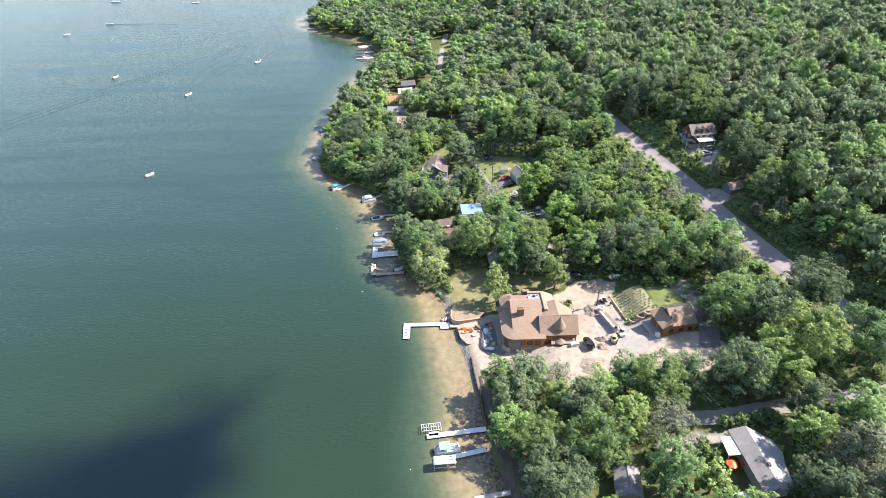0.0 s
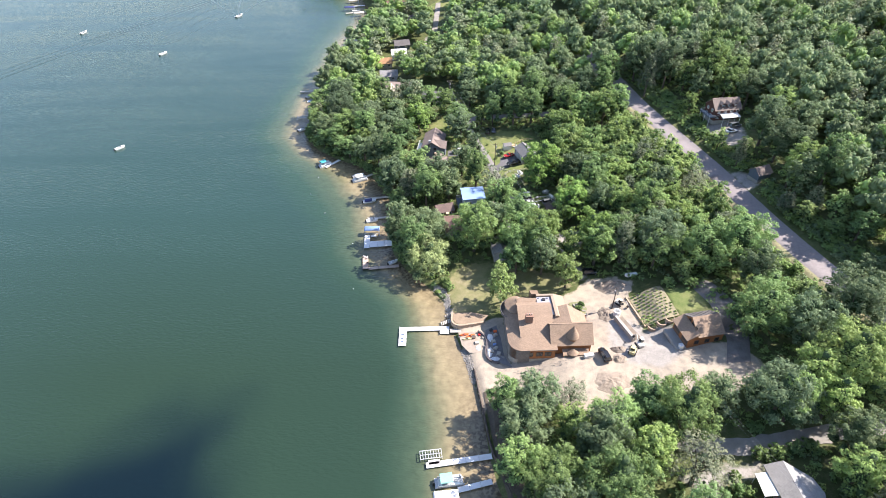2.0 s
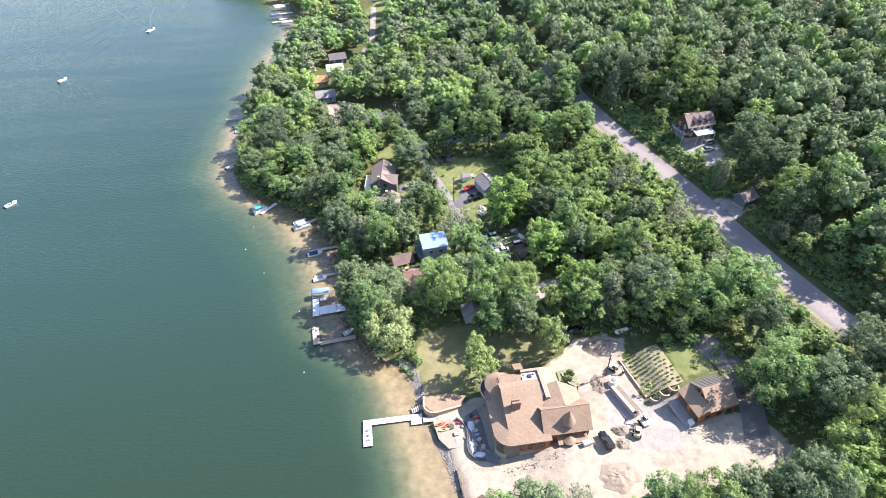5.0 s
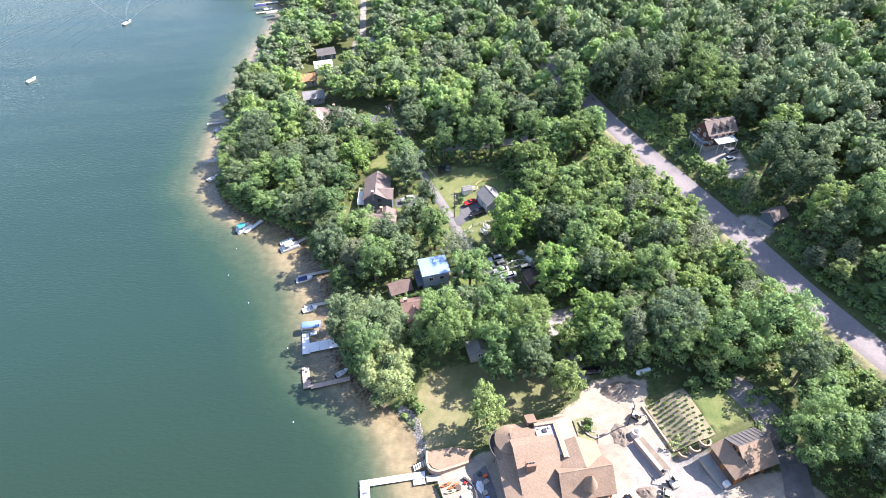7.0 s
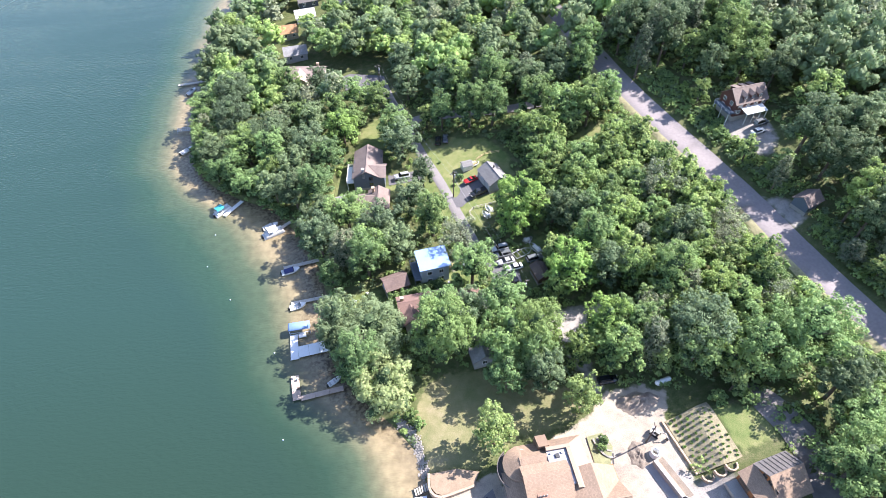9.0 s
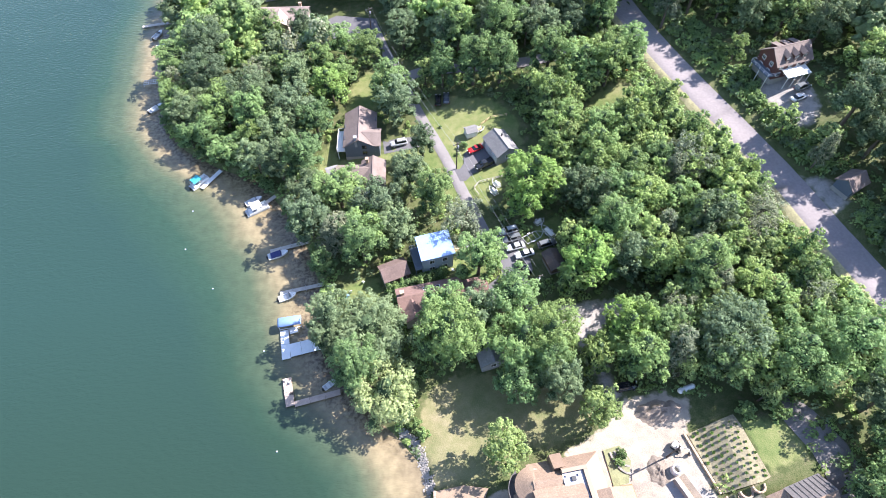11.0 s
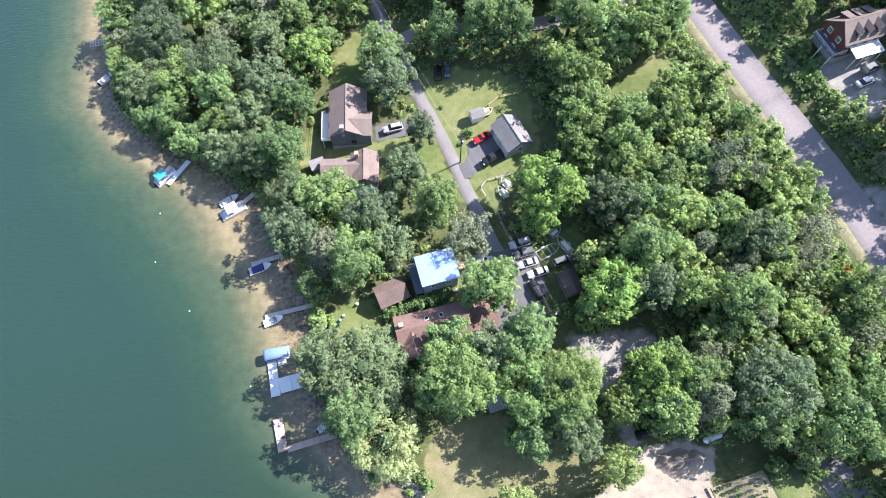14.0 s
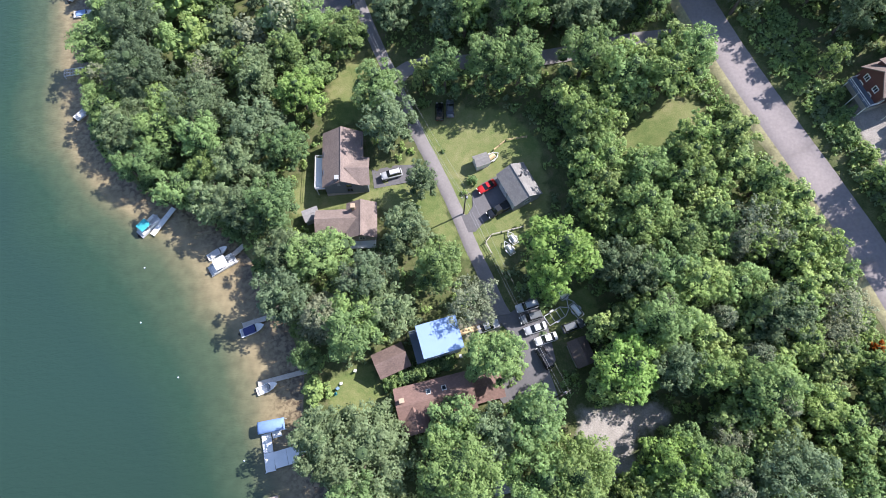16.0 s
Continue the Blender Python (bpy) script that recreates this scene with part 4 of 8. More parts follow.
    part("parapet", boxed(13.22, 14.0, 8.6, 16.5, 7.0, 8.4), PAPER, h, "pale sheathed parapet")
    part("roof_slope", slab(bmesh.new(), [(14.0, 8.6, 8.35), (14.0, 17.2, 8.35), (17.6, 19.6, e + 0.5), (17.6, 8.6, e + 0.5)], 0.22), PAPER, h, "pale bare sheathed roof slope")
    part("roof_slope", slab(bmesh.new(), [(9.2, 17.2, 8.35), (14.0, 17.2, 8.35), (17.6, 19.8, e + 0.5), (9.2, 19.8, e + 0.5)], 0.22), ROOF_TAN, h)
    part("roof_hatch", boxed(10.7, 11.5, 14.9, 15.7, 7.903, 8.25), DARKMETAL, h, "dark roof hatch")
    part("vent", boxed(12.0, 12.4, 15.6, 16.0, 7.903, 8.2), STEEL, h)
    part("vent", boxed(9.7, 10.0, 15.8, 16.1, 7.903, 8.2), STEEL, h)
    part("dormer", prism(bmesh.new(), [(8.0, 17.6), (10.2, 17.6), (10.2, 20.4), (8.0, 20.4)], 4.0, [8.1, 8.1, 6.9, 6.9]), ROOF_TAN, h)
    # east block: cross gables and a little cone turret
    b0, b1, bs, bn, br, be = 11.2, 22.1, 1.3, 12.2, 8.7, 4.9
    part("wall", boxed(b0 + 0.3, b1 - 0.3, bs + 0.3, 9.8, -1.2, be - 0.05), CEDAR, h)
    for x in (b0 + 0.32, b1 - 0.5):
        part("gable_wall", prism(bmesh.new(), [(x, bs + 0.4), (x + 0.18, bs + 0.4), (x + 0.18, 5.6), (x, 5.6)], be - 0.3, [be - 0.15, be - 0.15, br - 0.3, br - 0.3]), CEDAR, h)
        part("gable_wall", prism(bmesh.new(), [(x, 5.62), (x + 0.18, 5.62), (x + 0.18, 9.4), (x, 9.4)], be - 0.3, [br - 0.3, br - 0.3, be - 0.15, be - 0.15]), CEDAR, h)
    gable_roof(h, b0, b1, bs, 9.5, be, br, 0.25, ROOF_TAN, 0.22)
    xm = (b0 + b1) / 2 + 0.2
    for xa in (b0 - 0.1, b1 + 0.1):
        part("roof_slope", slab(bmesh.new(), [(xa, 5.7, br - 1.9 if xa < xm else be), (xm, 5.7, br + 0.02), (xm, bn + 0.4, br + 0.02), (xa, bn + 0.4, br - 1.9 if xa < xm else be)], 0.22), ROOF_TAN, h)
    part("gable_wall", prism(bmesh.new(), [(b0 + 0.2, bn - 0.2), (xm - 0.01, bn - 0.2), (xm - 0.01, bn + 0.02), (b0 + 0.2, bn + 0.02)], 0, [br - 2.0, br - 0.25, br - 0.25, br - 2.0]), CEDAR, h)
    part("gable_wall", prism(bmesh.new(), [(xm + 0.01, bn - 0.2), (b1 - 0.2, bn - 0.2), (b1 - 0.2, bn + 0.02), (xm + 0.01, bn + 0.02)], 0, [br - 0.25, be, be, br - 0.25]), CEDAR, h)
    bm = bmesh.new()
    tx, ty = 16.9, 3.2
    part("small_turret_wall", tubed((tx, ty, 3.4), (tx, ty, 6.5), 1.35, n=20), CEDAR, h)
    rg = [(tx + 1.75 * math.cos(a), ty + 1.75 * math.sin(a), 6.3) for a in np.linspace(0, math.tau, 25)]
    shell(bm, rg, [(tx, ty, 10.0)] * len(rg), 0.08)
    part("small_turret_roof", bm, ROOF_TAN, h, "tan shingled cone roof")
    part("wall", boxed(16.5, 22.3, 9.8, 12.9, -1.2, 4.85), CEDAR, h)
    part("porch_roof", slab(bmesh.new(), [(14.2, -0.3, 2.5), (21.2, -0.3, 2.5), (21.2, 1.75, 3.1), (14.2, 1.75, 3.1)], 0.18), ROOF_TAN, h)
    bm = bmesh.new()
    rg = [(tx + 1.5 * math.cos(a), 0.4 + 1.3 * math.sin(a), 2.8) for a in np.linspace(0, math.tau, 17)]
    shell(bm, rg, [(tx, 0.6, 3.9)] * len(rg), 0.08)
    part("porch_hood", bm, ROOF_TAN, h)
    for x in (14.4, 17.0, 18.2, 21.0):
        part("porch_post", tubed((x, -0.1, -1.2), (x, -0.1, 2.45), 0.14), CEDAR, h)
    for x, w in ((15.5, 1.3), (19.6, 1.6)):
        window(h, x, 1.7, 1.2, w, 1.5, 0, TIMBER)
        window(h, x, 1.7, 4.0, w, 0.9, 0, TIMBER)
    for x in (5.5, 8.0, 10.3):
        window(h, x, 0.35, 2.6, 1.5, 1.3, 0, TIMBER)
    for y in (5.2, 7.6, 10.0, 12.4):
        window(h, 0.35, y, 2.4, 1.5, 1.9, -90, TIMBER)
    for y in (4.0, 8.6):
        window(h, b1 - 0.3, y, 2.2, 1.3, 1.4, 90, TIMBER)
    door(h, 17.4, 1.7, -1.1, 1.6, 2.2, 0, TIMBER)
    return h


main_house()


def lot_garage():
    """The cedar garage with a high gable behind a low shed roof."""
    h = thing("garage", "orange cedar garage with tan and dark roofs", "garage", pose(66.3, 122.4, 8.1, 0, 0, 9.5))
    part("wall", boxed(-4.8, 4.8, -3.6, 3.6, -1.5, 3.4), CEDAR, h)
    part("porch_roof", slab(bmesh.new(), [(-5.6, -3.9, 3.0), (-2.4, -3.9, 4.6), (-2.4, 3.9, 4.6), (-5.6, 3.9, 3.0)], 0.2), ROOF_TAN, h)
    part("upper_wall", prism(bmesh.new(), [(-2.3, -3.3), (4.6, -3.3), (4.6, 0.4), (-2.3, 0.4)], 3.4, [3.9, 3.9, 6.3, 6.3]), CEDAR, h)
    part("upper_wall", prism(bmesh.new(), [(-2.3, 0.4), (4.6, 0.4), (4.6, 3.3), (-2.3, 3.3)], 3.4, [6.3, 6.3, 4.4, 4.4]), CEDAR, h)
    part("roof_slope", slab(bmesh.new(), [(-2.6, -4.0, 3.6), (5.0, -4.0, 3.6), (5.0, 0.6, 6.6), (-2.6, 0.6, 6.6)], 0.2), ROOF_TAN, h)
    part("roof_slope", slab(bmesh.new(), [(-2.6, 0.6, 6.6), (5.0, 0.6, 6.6), (5.0, 4.0, 4.4), (-2.6, 4.0, 4.4)], 0.2), ROOF_DARK, h, "dark ribbed north roof")
    for x in (-1.5, -0.5, 0.5, 1.5, 2.5, 3.5, 4.4):
        part("roof_rib", slab(bmesh.new(), [(x, 0.7, 6.62), (x + 0.1, 0.7, 6.62), (x + 0.1, 3.9, 4.55), (x, 3.9, 4.55)], 0.05), DARKMETAL, h)
    for y in (-2.0, 1.8):
        d = door(h, -4.8, y, -0.2, 2.7, 2.3, -90, BROWNBOARD)
        part("panel", boxed(-1.2, 1.2, -0.1, -0.071, 1.2, 2.1), TIMBER, d)
    for y in (-1.8, -0.2, 1.2):
        window(h, -2.3, y, 4.9, 0.8, 0.8, -90, TIMBER)
    for x in (-2.5, 0.5, 3.2):
        window(h, x, -3.6, 1.6, 1.1, 1.1, 0, TIMBER)
    part("apron", boxed(-7.4, -4.85, -3.7, 3.5, -0.9, 0.02), CONCRETE, h, "pale concrete apron")
    return h


lot_garage()

# cottages along the lane
hA = cottage("house", "long blue-grey house with a grey-brown roof and white deck", -2.4, 233.3, 82.5, 12.6, 8.2, 4.2, 6.7, BLUEBOARD, ROOF_BROWN, rows=(1.4, 3.6), south=(0.2, 0.5, 0.8), north=(0.25, 0.6), west=(0.35,), east=(0.3, 0.7), frames=DARKBLUE)
part("wing_wall", prism(bmesh.new(), [(-6.25, -5.3), (-3.4, -5.3), (-0.3, -5.3), (-0.3, -4.12), (-3.4, -4.12), (-6.25, -4.12)], -1.4, [4.1, 5.7, 4.1, 4.1, 5.7, 4.1]), BLUEBOARD, hA)
part("wing_roof", slab(bmesh.new(), [(-3.4, -0.6, 6.46), (-3.4, -5.9, 6.0), (-6.75, -5.9, 4.1), (-6.75, -3.9, 4.35)], 0.18), ROOF_BROWN, hA)
part("wing_roof", slab(bmesh.new(), [(-3.4, -0.6, 6.46), (-3.4, -5.9, 6.0), (0.1, -5.9, 4.1), (0.1, -3.9, 4.35)], 0.18), ROOF_BROWN, hA)
part("deck", boxed(-6.0, 1.8, 4.15, 6.4, 1.7, 1.9), WHITE, hA, "white painted deck")
rail(hA, [(-6.0, 4.2), (-6.0, 6.35), (1.8, 6.35), (1.8, 4.2)], 1.9)
for x in (-5.8, -1.9, 2.0):
    part("deck_post", tubed((x, 6.2, -1.6), (x, 6.2, 1.7), 0.09), WHITE, hA)
chimney(hA, -5.9, 0.9, 3.6, 7.1, 0.8, 0.7, GREYBOARD)
hB = cottage("cottage", "low cottage with a light brown shingled roof", -0.5, 218.9, 82, 7.4, 5.8, 2.9, 4.6, TANBOARD, ROOF_BROWN, chim=(2.4, 1.6))
part("wing_wall", boxed(-2.2, 2.2, 2.92, 9.6, -0.9, 2.6), TANBOARD, hB)
part("wing_roof", slab(bmesh.new(), [(-2.7, 10.0, 2.55), (-2.7, 2.2, 2.55), (0.1, 0.6, 4.1), (0.1, 10.0, 4.1)], 0.18), ROOF_BROWN, hB)
part("wing_roof", slab(bmesh.new(), [(2.8, 10.0, 2.55), (2.8, 2.2, 2.55), (0.1, 0.6, 4.1), (0.1, 10.0, 4.1)], 0.18), ROOF_BROWN, hB)
part("deck", boxed(-5.4, -3.72, -2.8, 2.8, -0.4, -0.1), WHITE, hB, "narrow white deck")
rail(hB, [(-3.75, -2.75), (-5.35, -2.75), (-5.35, 2.75), (-3.75, 2.75)], -0.1)
cottage("garden_shed", "small shed with a grey roof beside a cottage", -11.4, 223.2, 12, 3.2, 2.6, 1.9, 2.6, GREYBOARD, ROOF_GREY, 0.2, rows=(), chim=None, floor=0.15)
gB = cottage("garage", "white-grey garage with grey roof beside an asphalt driveway", 34.1, 219.3, 106, 7.8, 6.2, 2.7, 4.6, GREYBOARD, ROOF_SLATE, 0.3, rows=(1.5,), south=(), north=(), west=(0.5,), east=(0.5,), floor=0.2)
for x in (-2.4, 0.9):
    d = door(gB, x, 3.3, -0.05, 2.7, 2.2, 180, WHITE)
    for k in range(3):
        part("panel", boxed(-1.25, 1.25, -0.085, -0.071, 0.1 + k * 0.7, 0.7 + k * 0.7), ALU, d)
part("vent_pipe", tubed((0.9, -0.6, 4.2), (0.9, -0.6, 5.2), 0.18), DARKMETAL, gB)
cottage("garden_shed", "small white shed with a pale grey roof on the lawn", 27.6, 227.1, 10, 3.0, 2.5, 1.9, 2.6, WHITE, ROOF_SLATE, 0.2, rows=(), floor=0.15)
hC = thing("house", "two-storey pale blue house with a flat blue metal roof", "house", place(11.2, 190.2, 5.5) @ Matrix.Translation((0, 0, 0.3)))
part("wall", boxed(-3.7, 3.7, -3.0, 3.0, -1.2, 6.0), LIGHTBLUE, hC)
part("roof_slope", slab(bmesh.new(), [(-4.1, -3.3, 6.0), (4.15, -3.3, 6.0), (4.15, 3.3, 6.85), (-4.1, 3.3, 6.85)], 0.2), METALROOF, hC, "pale blue metal roof")
for k in range(17):
    x = -4.05 + k * 0.508
    part("roof_rib", slab(bmesh.new(), [(x, -3.28, 6.035), (x + 0.05, -3.28, 6.035), (x + 0.05, 3.28, 6.885), (x, 3.28, 6.885)], 0.03), METALROOF, hC)
wall_windows(hC, -3.7, 3.7, -3.0, 3.0, (1.4, 4.2), south=(0.3, 0.72), north=(0.5,), west=(0.4,), east=(0.3, 0.7))
part("gable_wall", prism(bmesh.new(), [(-3.68, -2.98), (3.68, -2.98), (3.68, 2.98), (-3.68, 2.98)], 5.9, [5.95, 5.95, 6.62, 6.62]), LIGHTBLUE, hC)
part("deck", boxed(-5.6, -3.72, -3.4, 3.2, 2.6, 2.8), BLUEBOARD, hC, "blue-grey upper deck")
rail(hC, [(-3.75, -3.35), (-5.55, -3.35), (-5.55, 3.15), (-3.75, 3.15)], 2.8, material=BLUEBOARD)
for y in (-3.2, 3.0):
    part("deck_post", tubed((-5.4, y, -1.0), (-5.4, y, 2.6), 0.08), BLUEBOARD, hC)
part("air_conditioner", boxed(3.1, 3.9, -4.3, -3.5, -0.9, 0.1, bevel=0.05), ALU, hC, "pale air conditioner")
cottage("cottage", "small cottage with a red-brown shingled roof", 0.9, 188.2, 14, 6.0, 4.6, 2.6, 4.2, BROWNBOARD, ROOF_MAROON, over=0.35)
hE = cottage("house", "long low house with a red-brown shingled roof and skylights", 8.3, 179.2, 3, 14.6, 6.6, 2.9, 5.0, TANBOARD, ROOF_RED, chim=(-6.4, 0.9))
for x in (-1.5, 1.6):
    s = part("skylight", slab(bmesh.new(), [(x, 1.0, 4.45), (x + 0.9, 1.0, 4.45), (x + 0.9, 2.0, 3.81), (x, 2.0, 3.81)], 0.12), WHITE, hE)
    part("pane", slab(bmesh.new(), [(x + 0.1, 1.1, 4.43), (x + 0.8, 1.1, 4.43), (x + 0.8, 1.9, 3.92), (x + 0.1, 1.9, 3.92)], 0.02), GLASS, s)
part("wing_wall", boxed(7.3, 13.2, -2.6, 2.4, -0.9, 2.3), TANBOARD, hE)
part("wing_roof", slab(bmesh.new(), [(7.0, -3.0, 2.3), (13.6, -3.0, 2.3), (13.6, -0.1, 3.6), (7.0, -0.1, 3.6)], 0.18), ROOF_RED, hE)
part("wing_roof", slab(bmesh.new(), [(7.0, 2.8, 2.3), (13.6, 2.8, 2.3), (13.6, -0.1, 3.6), (7.0, -0.1, 3.6)], 0.18), ROOF_RED, hE)
part("wing_wall", prism(bmesh.new(), [(-6.6, -5.2), (-4.6, -5.2), (-2.6, -5.2), (-2.6, -3.32), (-4.6, -3.32), (-6.6, -3.32)], -0.9, [2.8, 4.3, 2.8, 2.8, 4.3, 2.8]), TANBOARD, hE)
for x in (-7.0, -2.2):
    part("wing_roof", slab(bmesh.new(), [(-4.6, -0.7, 4.75), (-4.6, -5.7, 4.6), (x, -5.7, 2.85), (x, -2.9, 3.1)], 0.18), ROOF_RED, hE)
cottage("cottage", "grey shaded cottage among tall trees", 18.6, 164.0, 95, 7.0, 5.0, 3.0, 4.6, GREYBOARD, ROOF_GREY)
cottage("outbuilding", "low dark outbuilding with a brown roof behind cars", 38.2, 182.3, 100, 4.6, 3.2, 2.2, 3.1, BROWNBOARD, ROOF_UMBER, rows=())

# the house over the road
hR = cottage("house", "dark red house with white windows, dormers and a brown roof", 108.5, 221.2, 8, 11.8, 8.0, 5.0, 8.4, REDBOARD, ROOF_BARN, rows=(1.5, 3.9), south=(0.15, 0.4, 0.65, 0.9), west=(0.3, 0.72), east=(0.3, 0.7), floor=0.6)
hR.matrix_basis = hR.matrix_basis @ Matrix.Scale(0.87, 4)
for x in (-3.4, -0.6, 2.2):
    dm = part("dormer", prism(bmesh.new(), [(x, -3.4), (x + 1.5, -3.4), (x + 1.5, -1.2), (x, -1.2)], 5.4, 7.0), REDBOARD, hR)
    part("dormer_roof", slab(bmesh.new(), [(x - 0.3, -3.8, 6.8), (x + 0.75, -3.8, 7.7), (x + 0.75, -0.6, 7.9), (x - 0.3, -1.4, 6.9)], 0.12), ROOF_BARN, dm)
    part("dormer_roof", slab(bmesh.new(), [(x + 1.8, -3.8, 6.8), (x + 0.75, -3.8, 7.7), (x + 0.75, -0.6, 7.9), (x + 1.8, -1.4, 6.9)], 0.12), ROOF_BARN, dm)
    window(hR, x + 0.75, -3.42, 6.3, 0.8, 0.8, 0)
for x in (-3.6, -0.7, 2.2):
    dm = part("dormer", prism(bmesh.new(), [(x, 1.2), (x + 1.5, 1.2), (x + 1.5, 3.4), (x, 3.4)], 5.4, 7.0), REDBOARD, hR)
    part("dormer_roof", slab(bmesh.new(), [(x - 0.25, 0.9, 7.75), (x + 1.75, 0.9, 7.75), (x + 1.75, 3.9, 6.9), (x - 0.25, 3.9, 6.9)], 0.12), ROOF_BARN, dm)
window(hR, -5.5, 0.0, 6.6, 0.7, 0.7, -90)
part("porch_roof", slab(bmesh.new(), [(-3.6, -7.4, 2.6), (4.6, -7.4, 2.6), (4.6, -4.0, 3.1), (-3.6, -4.0, 3.1)], 0.2), WHITE, hR, "white flat porch roof")
for x in (-3.4, -0.6, 2.0, 4.4):
    part("porch_post", tubed((x, -7.2, -1.5), (x, -7.2, 2.5), 0.09), WHITE, hR)
part("deck", boxed(-8.2, -5.55, -4.5, 3.5, 1.6, 1.8), BLUEBOARD, hR, "grey upper deck with white rails")
rail(hR, [(-5.6, -4.45), (-8.15, -4.45), (-8.15, 3.45), (-5.6, 3.45)], 1.8)
for y in (-4.2, -0.5, 3.2):
    part("deck_post", tubed((-8.0, y, -2.6), (-8.0, y, 1.6), 0.1), WHITE, hR)
cottage("cabin", "small blue roadside cabin with a brown roof", 107.4, 183.4, 20, 5.2, 4.2, 2.4, 4.0, BLUEBOARD, ROOF_BROWN, rows=())

# the grey-roofed house by the byway, and the roof near the start
hW = thing("house", "low house with wide weathered grey roof and white porch", "house", place(68.3, 75.8, 0) @ Matrix.Translation((0, 0, 0.3)))
part("wall", prism(bmesh.new(), [(-1.8, 7.9), (1.4, 8.1), (5.7, 4.8), (6.5, 2.0), (5.7, -0.6), (4.7, -6.6), (-1.1, -7.1)], -1.8, 3.0), GREYBOARD, hW)
part("roof_slope", slab(bmesh.new(), [(-2.4, 8.5, 3.1), (1.5, 8.7, 4.2), (1.7, -7.5, 4.2), (-1.6, -7.7, 3.1)], 0.2), ROOF_SLATE, hW)
part("roof_slope", slab(bmesh.new(), [(1.5, 8.7, 4.2), (6.3, 5.2, 3.3), (7.2, 2.1, 3.1), (1.6, 0.2, 4.2)], 0.2), ROOF_PALE, hW)
part("roof_slope", slab(bmesh.new(), [(1.6, 0.2, 4.21), (7.2, 2.1, 3.11), (6.2, -0.9, 3.1), (5.3, -7.4, 3.1), (1.7, -7.5, 4.2)], 0.2), ROOF_PALE, hW)
part("porch_roof", slab(bmesh.new(), [(-4.7, 6.9, 2.6), (-1.9, 7.0, 2.9), (-2.0, 1.9, 2.9), (-4.9, 1.9, 2.6)], 0.15), WHITE, hW, "white porch roof")
for x, y in ((-4.4, 6.6), (-4.6, 2.1)):
    part("porch_post", tubed((x, y, -1.8), (x, y, 2.5), 0.08), WHITE, hW)
part("roof_vent", boxed(1.6, 2.2, -2.2, -1.4, 3.9, 4.5), DARKMETAL, hW)
part("door", boxed(-1.78, -1.6, 0.4, 1.3, -1.0, 1.1), ORANGE, hW, "orange-red door")
cottage("outbuilding", "dark grey-roofed outbuilding beside a small lawn", 40.0, 73.6, 82, 6.6, 5.0, 2.6, 4.0, GREYBOARD, ROOF_GREY, rows=())

# far cottages up the shore
for x, y, turn, ln, wd, wall, roof, label in (
        (-28.5, 330, 8, 6.8, 5.2, TANBOARD, shingles("orange_shingles", (0.42, 0.24, 0.13)), "far cottage with an orange-brown roof"),
        (-25.5, 311, 5, 8.6, 6, GREYBOARD, ROOF_GREY, "far cottage with a plain grey roof"),
        (-20.5, 357, 12, 8.5, 6, DARKBLUE, ROOF_DARK, "far dark cottage with a pale gable"),
        (-21.5, 342, 8, 8, 5.8, WHITE, mat("white_roof", (0.7, 0.7, 0.7), 0.6), "far cottage with a white roof"),
        (-28, 441, 0, 12, 8, TANBOARD, ROOF_RED, "far cottage with a brown roof"),
        (-19, 404, 20, 9, 7, TANBOARD, ROOF_BROWN, "far cottage with a light brown roof"),
        (13.5, 443, 10, 8, 6, GREYBOARD, ROOF_GREY, "far grey cottage beside a lawn"),
        (60, 520, 0, 14, 9, TANBOARD, ROOF_RED, "far house with a reddish roof among woods"),
        (-18, 468, 0, 9, 7, WHITE, ROOF_BROWN, "far white cottage in the trees")):
    cottage("cottage", label, x, y, turn, ln, wd, 3.0, 5.0, wall, roof)
ROOF_PINK = shingles("pinkish_tan_shingles", (0.34, 0.27, 0.245), 0.16, 0.2)
hT = cottage("house", "long tan house with a pinkish brown cross-gabled roof", -22.0, 293.0, -8, 16, 7.4, 3.4, 5.6, TANBOARD, ROOF_PINK, rows=(1.6,), south=(0.15, 0.35, 0.8), chim=(5.5, 1.2))
part("wing_wall", prism(bmesh.new(), [(-4.2, -6.6), (-1.2, -6.6), (1.8, -6.6), (1.8, -3.72), (-1.2, -3.72), (-4.2, -3.72)], -1.4, [3.2, 5.0, 3.2, 3.2, 5.0, 3.2]), TANBOARD, hT)
for x in (-4.7, 2.3):
    part("wing_roof", slab(bmesh.new(), [(-1.2, -0.5, 5.4), (-1.2, -7.1, 5.25), (x, -7.1, 3.2), (x, -3.3, 3.5)], 0.18), ROOF_PINK, hT)
patch("driveway", [(-8, 290), (-5, 291), (7, 285), (7.4, 277), (0, 275), (-7, 279)], ASPHALT, 0.3, "asphalt driveway beside a long tan house", "driveway")


